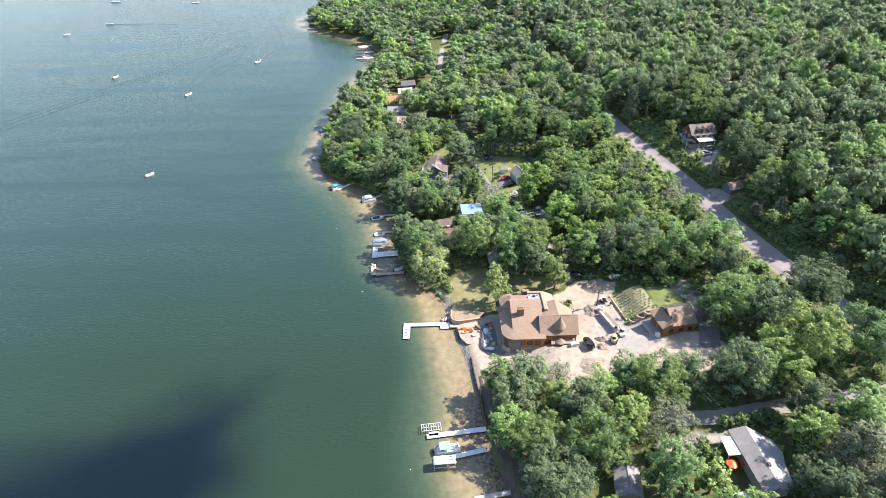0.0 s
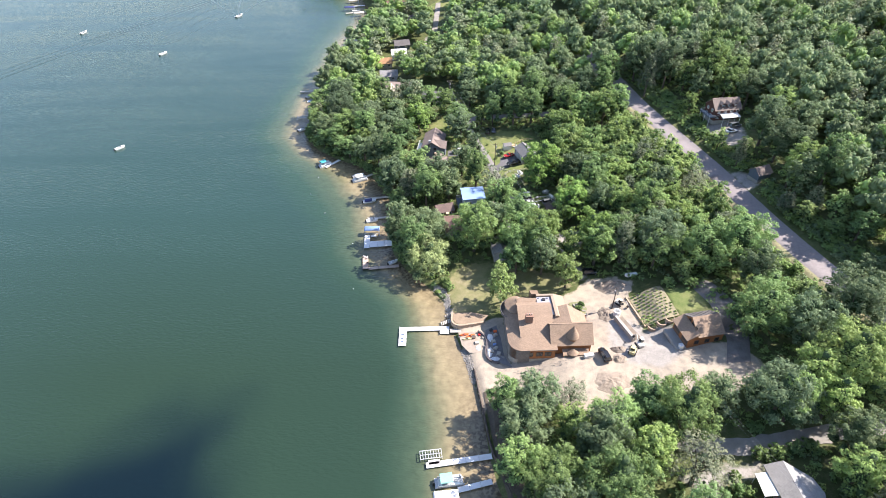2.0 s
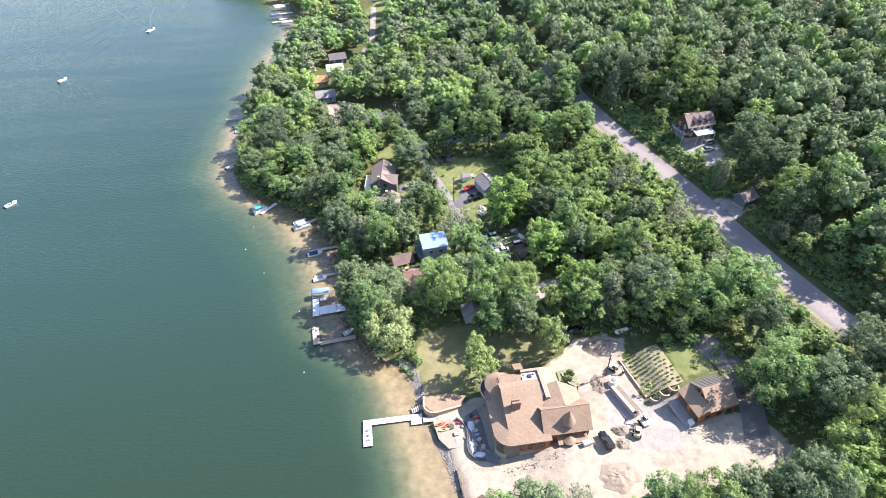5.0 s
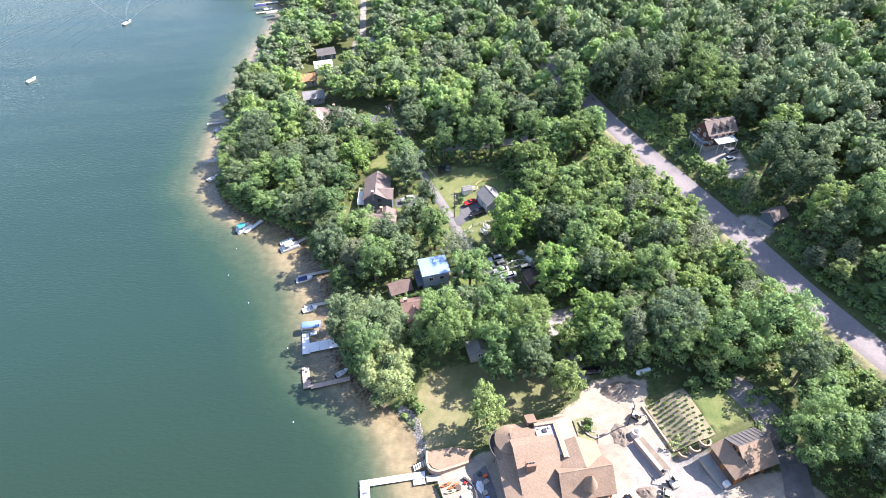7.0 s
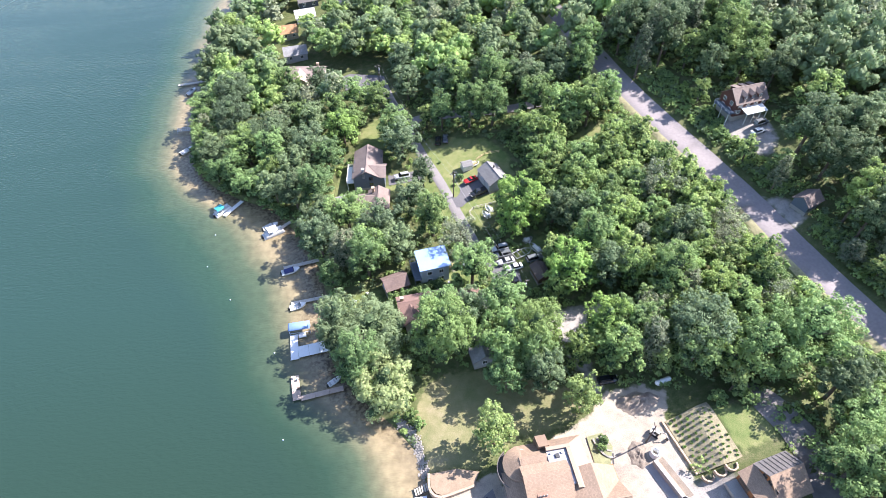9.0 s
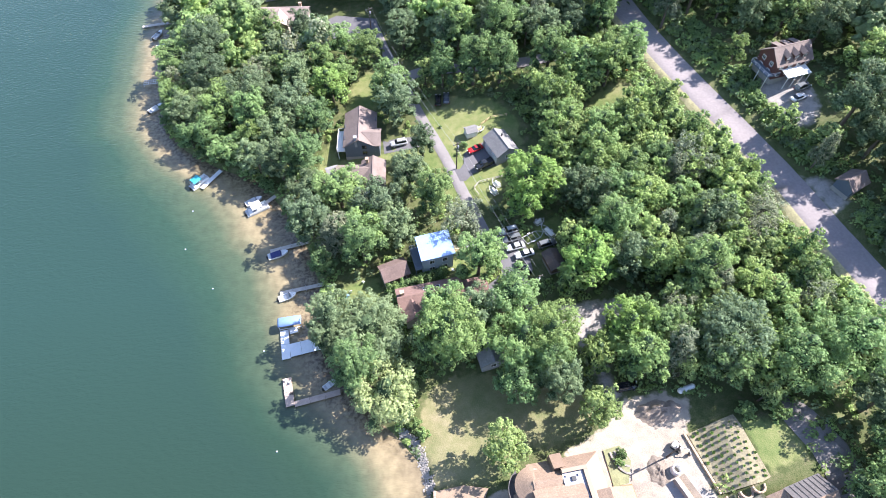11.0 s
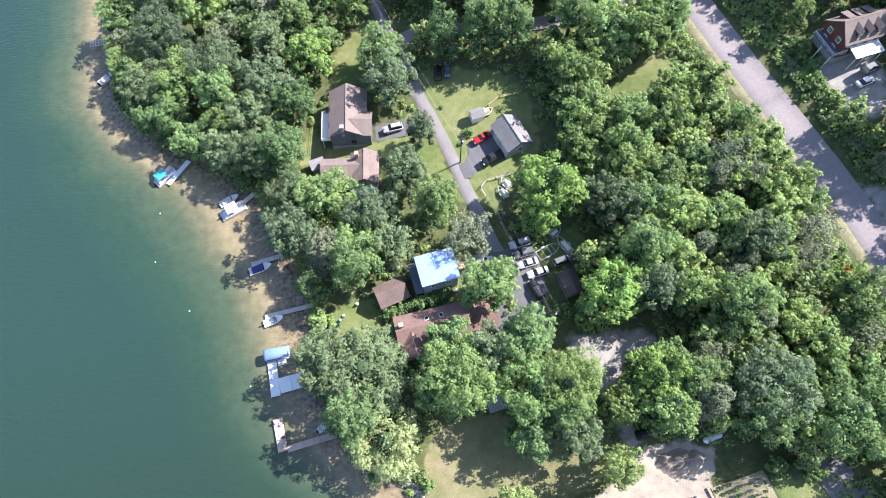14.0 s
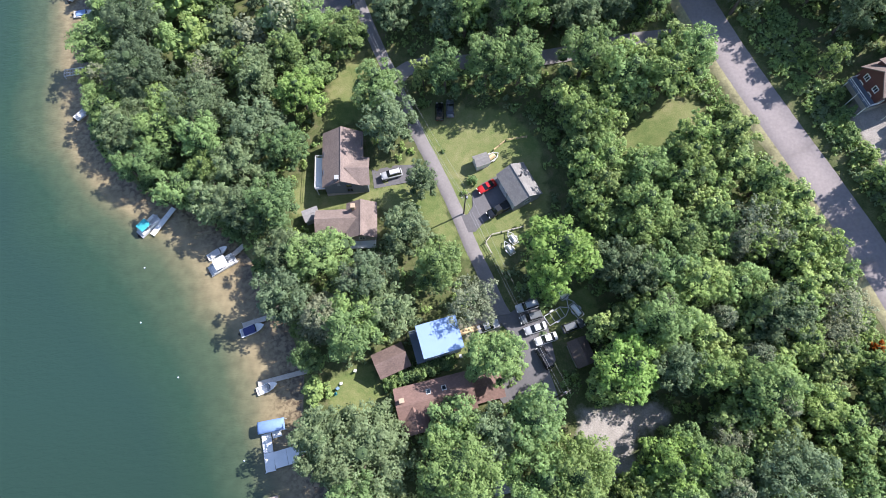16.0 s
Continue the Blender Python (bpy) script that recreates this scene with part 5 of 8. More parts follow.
# ---- docks ----
def dock(label, runs, material=DOCKWHITE, z=0.55, post=STEEL, gap=3.0, name="dock"):
    """A dock of straight runs (x0, y0, x1, y1, width): deck sections with a thin joint between, side boards and posts."""
    x0, y0 = runs[0][:2]
    d = thing(name, label, "dock", pose(x0, y0, 0))
    for ax, ay, bx, by, w in runs:
        ln, turn = math.hypot(bx - ax, by - ay), math.atan2(by - ay, bx - ax)
        m = Matrix.Translation((ax - x0, ay - y0, 0)) @ Matrix.Rotation(turn, 4, "Z")
        k = max(1, round(ln / gap))
        for i in range(k):
            a, b = ln * i / k, ln * (i + 1) / k - 0.05
            bm = boxed(a, b, -w / 2, w / 2, z - 0.16, z, bevel=0.02)
            part("deck_section", bm, material, d).matrix_basis = m
        for i in range(k + 1):
            for side in (-1, 1):
                p = (ln * i / k, side * (w / 2 + 0.05))
                part("post", tubed((*p, -1.6), (*p, z + 0.25), 0.045, n=6), post, d).matrix_basis = m
    return d


dock("white L-shaped dock by the lake house", [(-12.2, 127.6, -12.2, 133.2, 2.1), (-13.2, 133.9, 1.2, 133.9, 1.5), (-1.6, 132.4, 1.0, 132.4, 1.2)])
dock("white gangway from dock to terrace steps", [(1.3, 132.6, 10.8, 132.5, 1.5)], CONCRETE, 0.9, CONCRETE, name="gangway")
dock("long pale wooden dock", [(-5.4, 91.2, 9.9, 93.2, 1.4), (-4.9, 91.9, -2.2, 92.2, 1.2)], DOCKWHITE)
dock("pale dock beside a teal boat", [(-3.5, 84.2, 1.7, 84.6, 1.6), (1.7, 85.2, 9.4, 87.0, 1.3)], DOCKWHITE)
dock("weathered dock in shade", [(5.8, 73.8, 14.2, 75.2, 1.2)], DOCKGREY)
dock("weathered L-shaped dock with chairs", [(-25.9, 167.4, -25.3, 160.9, 1.9), (-24.4, 161.2, -14.5, 162.2, 1.3)], DOCKTAN, post=TIMBER)
dock("broad white U-shaped dock", [(-26.2, 179.2, -25.9, 171.9, 1.9), (-25.0, 178.7, -23.1, 178.9, 1.3), (-25.0, 173.9, -17.4, 174.6, 3.2)], DOCKWHITE)
dock("narrow pale dock beside a small boat", [(-27.0, 189.3, -14.6, 190.2, 1.0)], DOCKGREY)
dock("narrow weathered dock beside a runabout", [(-29.2, 202.1, -18.6, 203.6, 1.1)], DOCKGREY)
dock("short pale dock beside a pontoon boat", [(-47.6, 226.6, -42.6, 232.4, 1.2)], DOCKWHITE)
dock("narrow dock in the shade of trees", [(-31.5, 217.4, -26.4, 221.2, 1.1)], DOCKGREY)
dock("far dock with boats", [(-67, 480, -54, 483, 2.0)], DOCKWHITE)
dock("far dock with boats", [(-66, 459, -52, 462, 2.0)], DOCKWHITE)
dock("far dock with boats", [(-64, 443, -47, 446, 2.0)], DOCKGREY)
dock("narrow weathered far dock", [(-72, 305, -61, 306, 1.2)], DOCKGREY)


def boat_lift(label, x, y, turn, ln, wd, cover=None, z=1.0, slats=8):
    """An open boat lift: four posts, two rails and cross bars; where there is a cover, a rounded canopy."""
    o = thing("boat_lift", label, "boat lift", pose(x, y, 0, 0, 0, turn))
    a, b = ln / 2, wd / 2
    top = z if cover is None else 2.4
    for sx in (-a, a):
        for sy in (-b, b):
            part("post", tubed((sx, sy, -1.5), (sx, sy, top), 0.07, n=6), ALU, o)
    for sy in (-b, b):
        part("rail", boxed(-a, a, sy - 0.07, sy + 0.07, z - 0.12, z), ALU, o)
    if cover is None:
        for i in range(slats + 1):
            part("cross_bar", boxed(-a + i * ln / slats - 0.05, -a + i * ln / slats + 0.05, -b, b, z - 0.1, z + 0.03), ALU, o)
        part("rail", boxed(-a, a, -0.06, 0.06, z - 0.14, z - 0.02), ALU, o)
    else:
        bm = bmesh.new()
        n = 8
        prof = [(b * 1.12 * math.cos(math.pi * k / n), 2.35 + 0.75 * math.sin(math.pi * k / n)) for k in range(n + 1)]
        ends = [[bm.verts.new((sx, py, pz)) for py, pz in prof] for sx in (-a * 1.06, -a * 0.9, a * 0.9, a * 1.06)]
        for k in range(n + 1):
            ends[0][k].co.z = 2.3 + (ends[0][k].co.z - 2.3) * 0.55
            ends[3][k].co.z = 2.3 + (ends[3][k].co.z - 2.3) * 0.55
        for r1, r2 in zip(ends, ends[1:]):
            for k in range(n):
                bm.faces.new((r1[k], r1[k + 1], r2[k + 1], r2[k]))
        bm.faces.new(ends[0][::-1])
        bm.faces.new(ends[-1])
        bmesh.ops.recalc_face_normals(bm, faces=bm.faces[:])
        ob = part("canopy", bm, cover, o)
        ob.data.shade_smooth()
    return o


boat_lift("empty white aluminium boat lift", -4.3, 93.8, 6, 5.0, 2.1)
boat_lift("empty white aluminium boat lift with slats", -64.7, 274.0, 0, 6.4, 1.9, slats=9)
boat_lift("boat lift under a blue canvas canopy", -24.6, 180.4, 0, 5.0, 2.1, CANVASBLUE)
boat_lift("boat lift under a white canvas canopy", -1.0, 82.9, 4, 5.2, 2.1, mat("white_canvas", (0.72, 0.70, 0.69), 0.7, vary=0.08, bump=0.1))
boat_lift("far boat lift under a pale canopy", -61, 470, 10, 7, 3, mat("pale_canvas", (0.6, 0.6, 0.62), 0.7, vary=0.08, bump=0.1))
boat_lift("far boat lift under a dark blue canopy", -62, 451, 10, 7, 3, NAVY)
boat_lift("far boat lift under a pale canopy", -54, 437, 10, 7, 3, DOCKGREY)


def runabout(label, x, y, turn, ln=5.4, wd=2.1, cover=None, hull=GELCOAT, name="motorboat"):
    """A small open motorboat: pointed hull, foredeck, cockpit, seats, windscreen and outboard."""
    o = thing(name, label, "boat", pose(x, y, 0.0, 0, 0, turn))
    a, b = ln / 2, wd / 2
    outline = [(a, 0), (a * 0.82, b * 0.42), (a * 0.5, b * 0.8), (0, b), (-a, b * 0.9), (-a, -b * 0.9), (0, -b), (a * 0.5, -b * 0.8), (a * 0.82, -b * 0.42)]
    bm = bmesh.new()
    n = len(outline)
    sheer = [0.85 if px > 0.6 * a else 0.72 if px > 0 else 0.62 for px, _ in outline]
    lo = [bm.verts.new((px * 0.86, py * 0.72, -0.15)) for px, py in outline]
    hi = [bm.verts.new((px, py, s)) for (px, py), s in zip(outline, sheer)]
    inn = [bm.verts.new((px * 0.9 - 0.02, py * 0.84, s)) for (px, py), s in zip(outline, sheer)]
    well = [bm.verts.new((px * 0.88 - 0.05, py * 0.8, 0.2)) for px, py in outline]
    for k in range(n):
        j = (k + 1) % n
        bm.faces.new((lo[k], lo[j], hi[j], hi[k]))
        bm.faces.new((hi[k], hi[j], inn[j], inn[k]))
        bm.faces.new((inn[k], inn[j], well[j], well[k]))
    bm.faces.new(lo[::-1])
    bm.faces.new(well)
    bmesh.ops.recalc_face_normals(bm, faces=bm.faces[:])
    part("hull", bm, hull, o)
    part("foredeck", prism(bmesh.new(), [(a * 0.93, 0), (a * 0.76, b * 0.38), (a * 0.48, b * 0.68), (a * 0.25, b * 0.76), (a * 0.25, -b * 0.76), (a * 0.48, -b * 0.68), (a * 0.76, -b * 0.38)], 0.6, 0.8), hull, o)
    part("windscreen", prism(bmesh.new(), [(a * 0.26, -b * 0.7), (a * 0.34, 0), (a * 0.26, b * 0.7), (a * 0.2, b * 0.7), (a * 0.28, 0), (a * 0.2, -b * 0.7)], 0.78, 1.15), CARGLASS, o)
    part("seat", boxed(-a * 0.15, a * 0.03, -b * 0.65, -b * 0.1, 0.2, 0.75), VINYL, o)
    part("seat", boxed(-a * 0.15, a * 0.03, b * 0.1, b * 0.65, 0.2, 0.75), VINYL, o)
    part("bench", boxed(-a * 0.8, -a * 0.58, -b * 0.7, b * 0.7, 0.2, 0.62), VINYL, o)
    part("outboard", boxed(-a - 0.45, -a + 0.05, -0.22, 0.22, -0.4, 1.0, taper=0.05, bevel=0.06), BLACK, o)
    if cover:
        part("cover", prism(bmesh.new(), [(a * 0.3, -b * 0.78), (a * 0.3, b * 0.78), (-a * 0.72, b * 0.78), (-a * 0.72, -b * 0.78)], 0.66, [1.05, 1.05, 0.85, 0.85]), cover, o)
    return o


runabout("white runabout with a navy blue cover", -27.2, 200.9, 12, 5.2, 2.1, NAVY)
runabout("grey runabout moored beside a pontoon boat", -33.4, 219.6, 24, 4.8, 1.9, VINYL)
runabout("small white open motorboat", -25.2, 188.2, 14, 4.4, 1.9)
runabout("white motorboat anchored on the lake", -141.6, 247.2, 52, 4.6, 1.9)
runabout("small white motorboat far out on the lake", -166.4, 367, 65, 6.0, 2.2)
runabout("small white motorboat far out on the lake", -234.8, 410, 80, 6.5, 2.4)
runabout("white speedboat with a spreading wake", -139.8, 442, 70, 8.0, 2.8)
runabout("small white motorboat far out on the lake", -324, 588, 0, 8.0, 2.8)
runabout("small white motorboat far out on the lake", -344, 546, 40, 6.0, 2.4)
runabout("small white motorboat far out on the lake", -276, 691, 10, 8.0, 2.8)
runabout("small white motorboat far out on the lake", -374, 707, 0, 12.0, 3.2)
runabout("blue and white boat moored by trees", -63.6, 292.4, 0, 5.2, 2.1, CANVASBLUE)
runabout("white boat moored at the shallows", -66.4, 299.5, 60, 5.0, 2.0)
runabout("white boat moored at the shallows", -63.2, 262, 40, 5.0, 2.0)
runabout("white boat at a far dock", -57, 449, 10, 6.0, 2.4)
runabout("white boat at a far dock", -118, 548, 20, 7.0, 2.6)
runabout("small rowing boat drawn up in the shade", -16.5, 164.4, 30, 3.6, 1.4, name="rowing_boat")


def pontoon(label, x, y, turn, ln=6.2, wd=2.5, top=None, top_at=-0.1):
    """A pontoon boat: two tubes, a deck, fence panels, seats, and a canopy on hoops."""
    o = thing("pontoon_boat", label, "boat", pose(x, y, 0, 0, 0, turn))
    a, b = ln / 2, wd / 2
    for sy in (-b * 0.68, b * 0.68):
        bm = tubed((-a, sy, 0.12), (a * 0.82, sy, 0.12), 0.32, n=10)
        tube(bm, (a * 0.82, sy, 0.12), (a * 1.02, sy, 0.25), 0.32, 0.06, n=10)
        part("float", bm, ALU, o)
    part("deck", boxed(-a, a * 0.92, -b, b, 0.46, 0.56), VINYL, o)
    for x0, x1, y0, y1 in ((-a * 0.8, a * 0.85, -b, -b + 0.05), (-a * 0.8, a * 0.85, b - 0.05, b), (a * 0.8, a * 0.85, -b + 0.05, -0.5), (a * 0.8, a * 0.85, 0.5, b - 0.05), (-a * 0.8, -a * 0.75, -b + 0.05, 0.3)):
        part("fence_panel", boxed(x0, x1, y0, y1, 0.56, 1.15), GELCOAT, o)
    part("bench", boxed(-a * 0.74, -a * 0.5, -b * 0.9, b * 0.6, 0.56, 1.0), GELCOAT, o)
    part("bench", boxed(a * 0.1, a * 0.7, -b * 0.92, -b * 0.55, 0.56, 1.0), GELCOAT, o)
    part("bench", boxed(a * 0.1, a * 0.7, b * 0.55, b * 0.92, 0.56, 1.0), GELCOAT, o)
    part("console", boxed(-a * 0.2, -a * 0.05, -b * 0.6, -b * 0.1, 0.56, 1.35, bevel=0.05), GELCOAT, o)
    part("outboard", boxed(-a - 0.5, -a, -0.22, 0.22, -0.4, 1.0, taper=0.05, bevel=0.06), BLACK, o)
    if top:
        x0, x1 = a * (top_at - 0.42), a * (top_at + 0.42)
        bm = bmesh.new()
        n = 6
        r1, r2 = ([bm.verts.new((sx, b * 1.05 * math.cos(math.pi * k / n), 2.2 + 0.28 * math.sin(math.pi * k / n))) for k in range(n + 1)] for sx in (x0, x1))
        for k in range(n):
            bm.faces.new((r1[k], r1[k + 1], r2[k + 1], r2[k]))
        bm.faces.new(r1[::-1])
        bm.faces.new(r2)
        bmesh.ops.recalc_face_normals(bm, faces=bm.faces[:])
        part("canopy", bm, top, o)
        for sx in (x0, x1):
            for sy in (-b, b):
                part("canopy_pole", tubed((sx, sy, 1.15), (sx, sy, 2.25), 0.03, n=6), ALU, o)
    return o


pontoon("pontoon boat with a teal canopy", -48.2, 229.0, 40, 5.8, 2.2, CANVASTEAL, -0.25)
pontoon("white pontoon boat with a white canopy", -32.4, 216.6, 22, 6.4, 2.5, WHITE, -0.05)
pontoon("teal-covered pontoon boat beside a dock", -0.2, 87.2, 6, 6.6, 2.3, mat("sea_green_canvas", (0.22, 0.52, 0.42), 0.7, vary=0.12, bump=0.1), -0.2)


def ball(c, r, squash, seg=7, rings=4):
    """A rounded body: points and four-sided faces."""
    v, f = [], []
    for i in range(rings + 1):
        th = math.pi * i / rings
        for j in range(seg):
            v.append((c[0] + r * math.sin(th) * math.cos(j * math.tau / seg), c[1] + r * math.sin(th) * math.sin(j * math.tau / seg), c[2] + r * squash * math.cos(th)))
    for i in range(rings):
        for j in range(seg):
            a, b = i * seg + j, i * seg + (j + 1) % seg
            f.append((a, a + seg, b + seg, b))
    return v, f


def wake(x, y, arms, label):
    """Narrow bands of broken water that trail from a moving hull."""
    o = thing("wake", label, "wake", pose(x, y, 0.02), kind="stuff")
    for dx, dy, w in arms:
        n = Vector((-dy, dx)).normalized()
        k = 16
        verts, faces = [], []
        for i in range(k + 1):
            q = i / k
            h = w * (0.25 + 0.75 * q) * 0.36
            bend = n * 2.0 * math.sin(q * 3.1)
            cx, cy = dx * q + bend.x, dy * q + bend.y
            verts += [(cx - n.x * h, cy - n.y * h, 0.01), (cx, cy, 0.06 * (1 - q * 0.6)), (cx + n.x * h, cy + n.y * h, 0.01)]
        for i in range(k):
            a = i * 3
            faces += [(a, a + 1, a + 4, a + 3), (a + 1, a + 2, a + 5, a + 4)]
        ob = new("crest", mesh_of("crest", verts, faces, FOAM, smooth=True))
        if ob.data.polygons[0].normal.z < 0:
            ob.data.flip_normals()
        ob.parent = o


FOAM = mat("broken_water", (0.06, 0.09, 0.088), 0.3, vary=0.4, scale=0.5, fine=3, bump=0.6, dist=0.1)
wake(-139.8, 442, [(-36, 50, 2.2), (12, 48, 2.2), (-10, 52, 2.6)], "spreading wake behind a speedboat")
wake(-324, 588, [(60, -4, 2.4), (110, -14, 1.8), (150, -44, 1.4)], "long faint wake across the lake")
for k in range(3):
    wake(-262 + 4 * k, 321 - 6 * k, [(62 - 3 * k, 112, 1.1), (98 - 3 * k, 184, 0.9)], "long faint wake across the lake")
for k in range(4):
    wake(-178 + 6 * k, 452 - 13 * k, [(16, 34, 1.2), (-12, -30, 1.0)], "curved old wake ripples on the lake")


def buoy(x, y):
    o = thing("buoy", "small white mooring buoy on the lake", "buoy", pose(x, y, 0), "mooring buoys")
    v, f = ball((0, 0, 0.1), 0.17, 1.0, 10, 6)
    ob = new("float", mesh_of("float", v, f, WHITE, smooth=True))
    ob.parent = o
    part("band", tubed((0, 0, 0.08), (0, 0, 0.16), 0.174, n=12), CANVASBLUE, o)


for bx, by in ((-49.6, 219.2), (-50.6, 206.9), (-43.2, 193.8), (-31, 175), (-28.4, 152), (-9.3, 82)):
    buoy(bx, by)


# ---- vehicles ----
def car(label, x, y, turn, colour, kind="suv", group="", z=None):
    """A parked car: body shaped by sections, glasshouse, panes, wheels with rims, lamps, bumpers."""
    o = thing("pickup_truck" if kind == "pickup" else "car", label, "car", pose(x, y, ground_at(x, y, 0.3) if z is None else z, 0, 0, turn), group)
    ln, wd, belt, top = {"suv": (4.8, 1.9, 1.05, 1.75), "sedan": (4.7, 1.82, 0.92, 1.42), "pickup": (5.8, 2.0, 1.15, 1.85), "sports": (4.5, 1.85, 0.85, 1.28)}[kind]
    a, b = ln / 2, wd / 2
    # lower body: sections from tail to nose
    secs = [(-a, 0.86, 0.5, belt - 0.14), (-a + 0.18, 0.97, 0.3, belt - 0.02), (-a * 0.3, 1.0, 0.28, belt), (a * 0.35, 1.0, 0.28, belt - 0.02), (a * 0.8, 0.96, 0.3, belt - 0.14), (a, 0.8, 0.42, belt - 0.3)]
    bm = bmesh.new()
    rings = []
    for px, w, z0, z1 in secs:
        rings.append([bm.verts.new((px, s * b * w * k, zz)) for s, k, zz in ((-1, 0.94, z0), (-1, 1, z0 + (z1 - z0) * 0.5), (-1, 0.9, z1), (1, 0.9, z1), (1, 1, z0 + (z1 - z0) * 0.5), (1, 0.94, z0))])
    for r1, r2 in zip(rings, rings[1:]):
        for k in range(6):
            bm.faces.new((r1[k], r1[(k + 1) % 6], r2[(k + 1) % 6], r2[k]))
    bm.faces.new(rings[0][::-1])
    bm.faces.new(rings[-1])
    bmesh.ops.recalc_face_normals(bm, faces=bm.faces[:])
    body = part("body", bm, PAINTS[colour], o)
    body.data.shade_smooth()
    cab = {"suv": (-a * 0.93, -a * 0.82, a * 0.16, a * 0.42), "sedan": (-a * 0.72, -a * 0.42, a * 0.1, a * 0.42), "pickup": (-a * 0.2, -a * 0.14, a * 0.28, a * 0.5), "sports": (-a * 0.7, -a * 0.3, a * 0.02, a * 0.36)}[kind]
    r0, r1, f1, f0 = cab
    lo, hi = b * 0.88, b * 0.68
    part("cabin", prism(bmesh.new(), [(r1, -hi), (f1, -hi), (f1, hi), (r1, hi)], top - 0.06, top), PAINTS[colour], o)
    bm = bmesh.new()
    v = [bm.verts.new(p) for p in ((r0, -lo, belt - 0.02), (f0, -lo, belt - 0.02), (f0, lo, belt - 0.02), (r0, lo, belt - 0.02), (r1, -hi, top - 0.062), (f1, -hi, top - 0.062), (f1, hi, top - 0.062), (r1, hi, top - 0.062))]
    for f in ((3, 2, 1, 0), (4, 5, 6, 7), (0, 1, 5, 4), (1, 2, 6, 5), (2, 3, 7, 6), (3, 0, 4, 7)):
        bm.faces.new([v[i] for i in f])
    part("glazing", bm, CARGLASS, o, "dark car glass")
    if kind == "pickup":
        part("bed", boxed(-a * 0.94, -a * 0.22, -b * 0.78, b * 0.78, belt - 0.01, belt + 0.02), BLACK, o, "dark truck bed")
        for sy in (-b * 0.84, b * 0.84):
            part("bed_side", boxed(-a * 0.96, -a * 0.21, sy - 0.07, sy + 0.07, belt - 0.1, belt + 0.14), PAINTS[colour], o)
        part("tailgate", boxed(-a * 0.99, -a * 0.95, -b * 0.78, b * 0.78, belt - 0.2, belt + 0.14), PAINTS[colour], o)
    for sx in (-a * 0.62, a * 0.62):
        for sy in (-b * 0.93, b * 0.93):
            w = part("wheel", tubed((sx, sy - 0.11, 0.34), (sx, sy + 0.11, 0.34), 0.34, n=14), BLACK, o)
            part("rim", tubed((sx, sy - 0.115, 0.34), (sx, sy + 0.115, 0.34), 0.2, n=10), STEEL, w)
    for sy in (-b * 0.62, b * 0.62):
        part("headlight", boxed(a * 0.93, a * 0.985, sy - 0.2, sy + 0.2, belt - 0.36, belt - 0.24), LAMP_CLEAR, o)
        part("tail_light", boxed(-a * 1.0, -a * 0.965, sy - 0.15, sy + 0.15, belt - 0.3, belt - 0.14), LAMP_RED, o)
    if kind == "suv":
        for sy in (-hi * 0.9, hi * 0.9):
            part("roof_rail", boxed(r1 + 0.2, f1 - 0.1, sy - 0.03, sy + 0.03, top, top + 0.07), DARKMETAL, o)
    return o


car("black car on the sandy building site", 41.2, 117.9, 103, "black", "suv")
car("silver car on an asphalt driveway", 7.6, 229.0, 185, "silver", "suv")
car("red sports car on an asphalt driveway", 27.6, 221.2, 200, "red", "sports")
car("dark pickup truck on an asphalt driveway", 29.0, 215.4, 200, "black", "pickup")
car("black car at the lawn's shaded edge", 20.9, 241.4, 80, "black", "suv")
car("dark grey car at the lawn's shaded edge", 23.4, 241.6, 80, "grey", "sedan")
for q in ((30.2, 193.7, "silver", "suv", "silver car parked in a row"), (30.4, 191.3, "grey", "suv", "dark grey car parked in a row"), (30.8, 188.9, "silver", "sedan", "silver sedan parked in a row"), (32.4, 186.4, "white", "sedan", "white sedan parked in a row")):
    car(q[4], q[0], q[1], 187, q[2], q[3], "cars in the parking area")
car("black car in the parking area", 31.2, 182.8, 106, "black", "suv", "cars in the parking area")
car("silver car parked beside a shed ramp", 21.6, 191.3, 10, "silver", "sedan", "cars in the parking area")
car("dark car in tree shade", 38.2, 187.8, 10, "grey", "suv", "cars in the parking area")
car("dark car beneath the trees", 44.8, 150.6, 0, "black", "suv")
car("white car on the gravel drive", 108.8, 210.6, 15, "white", "sedan")
car("dark car on the gravel drive", 110.8, 213.2, 15, "grey", "suv")
car("white car beside the grey-roofed house", 62.6, 69.2, 15, "white", "suv")


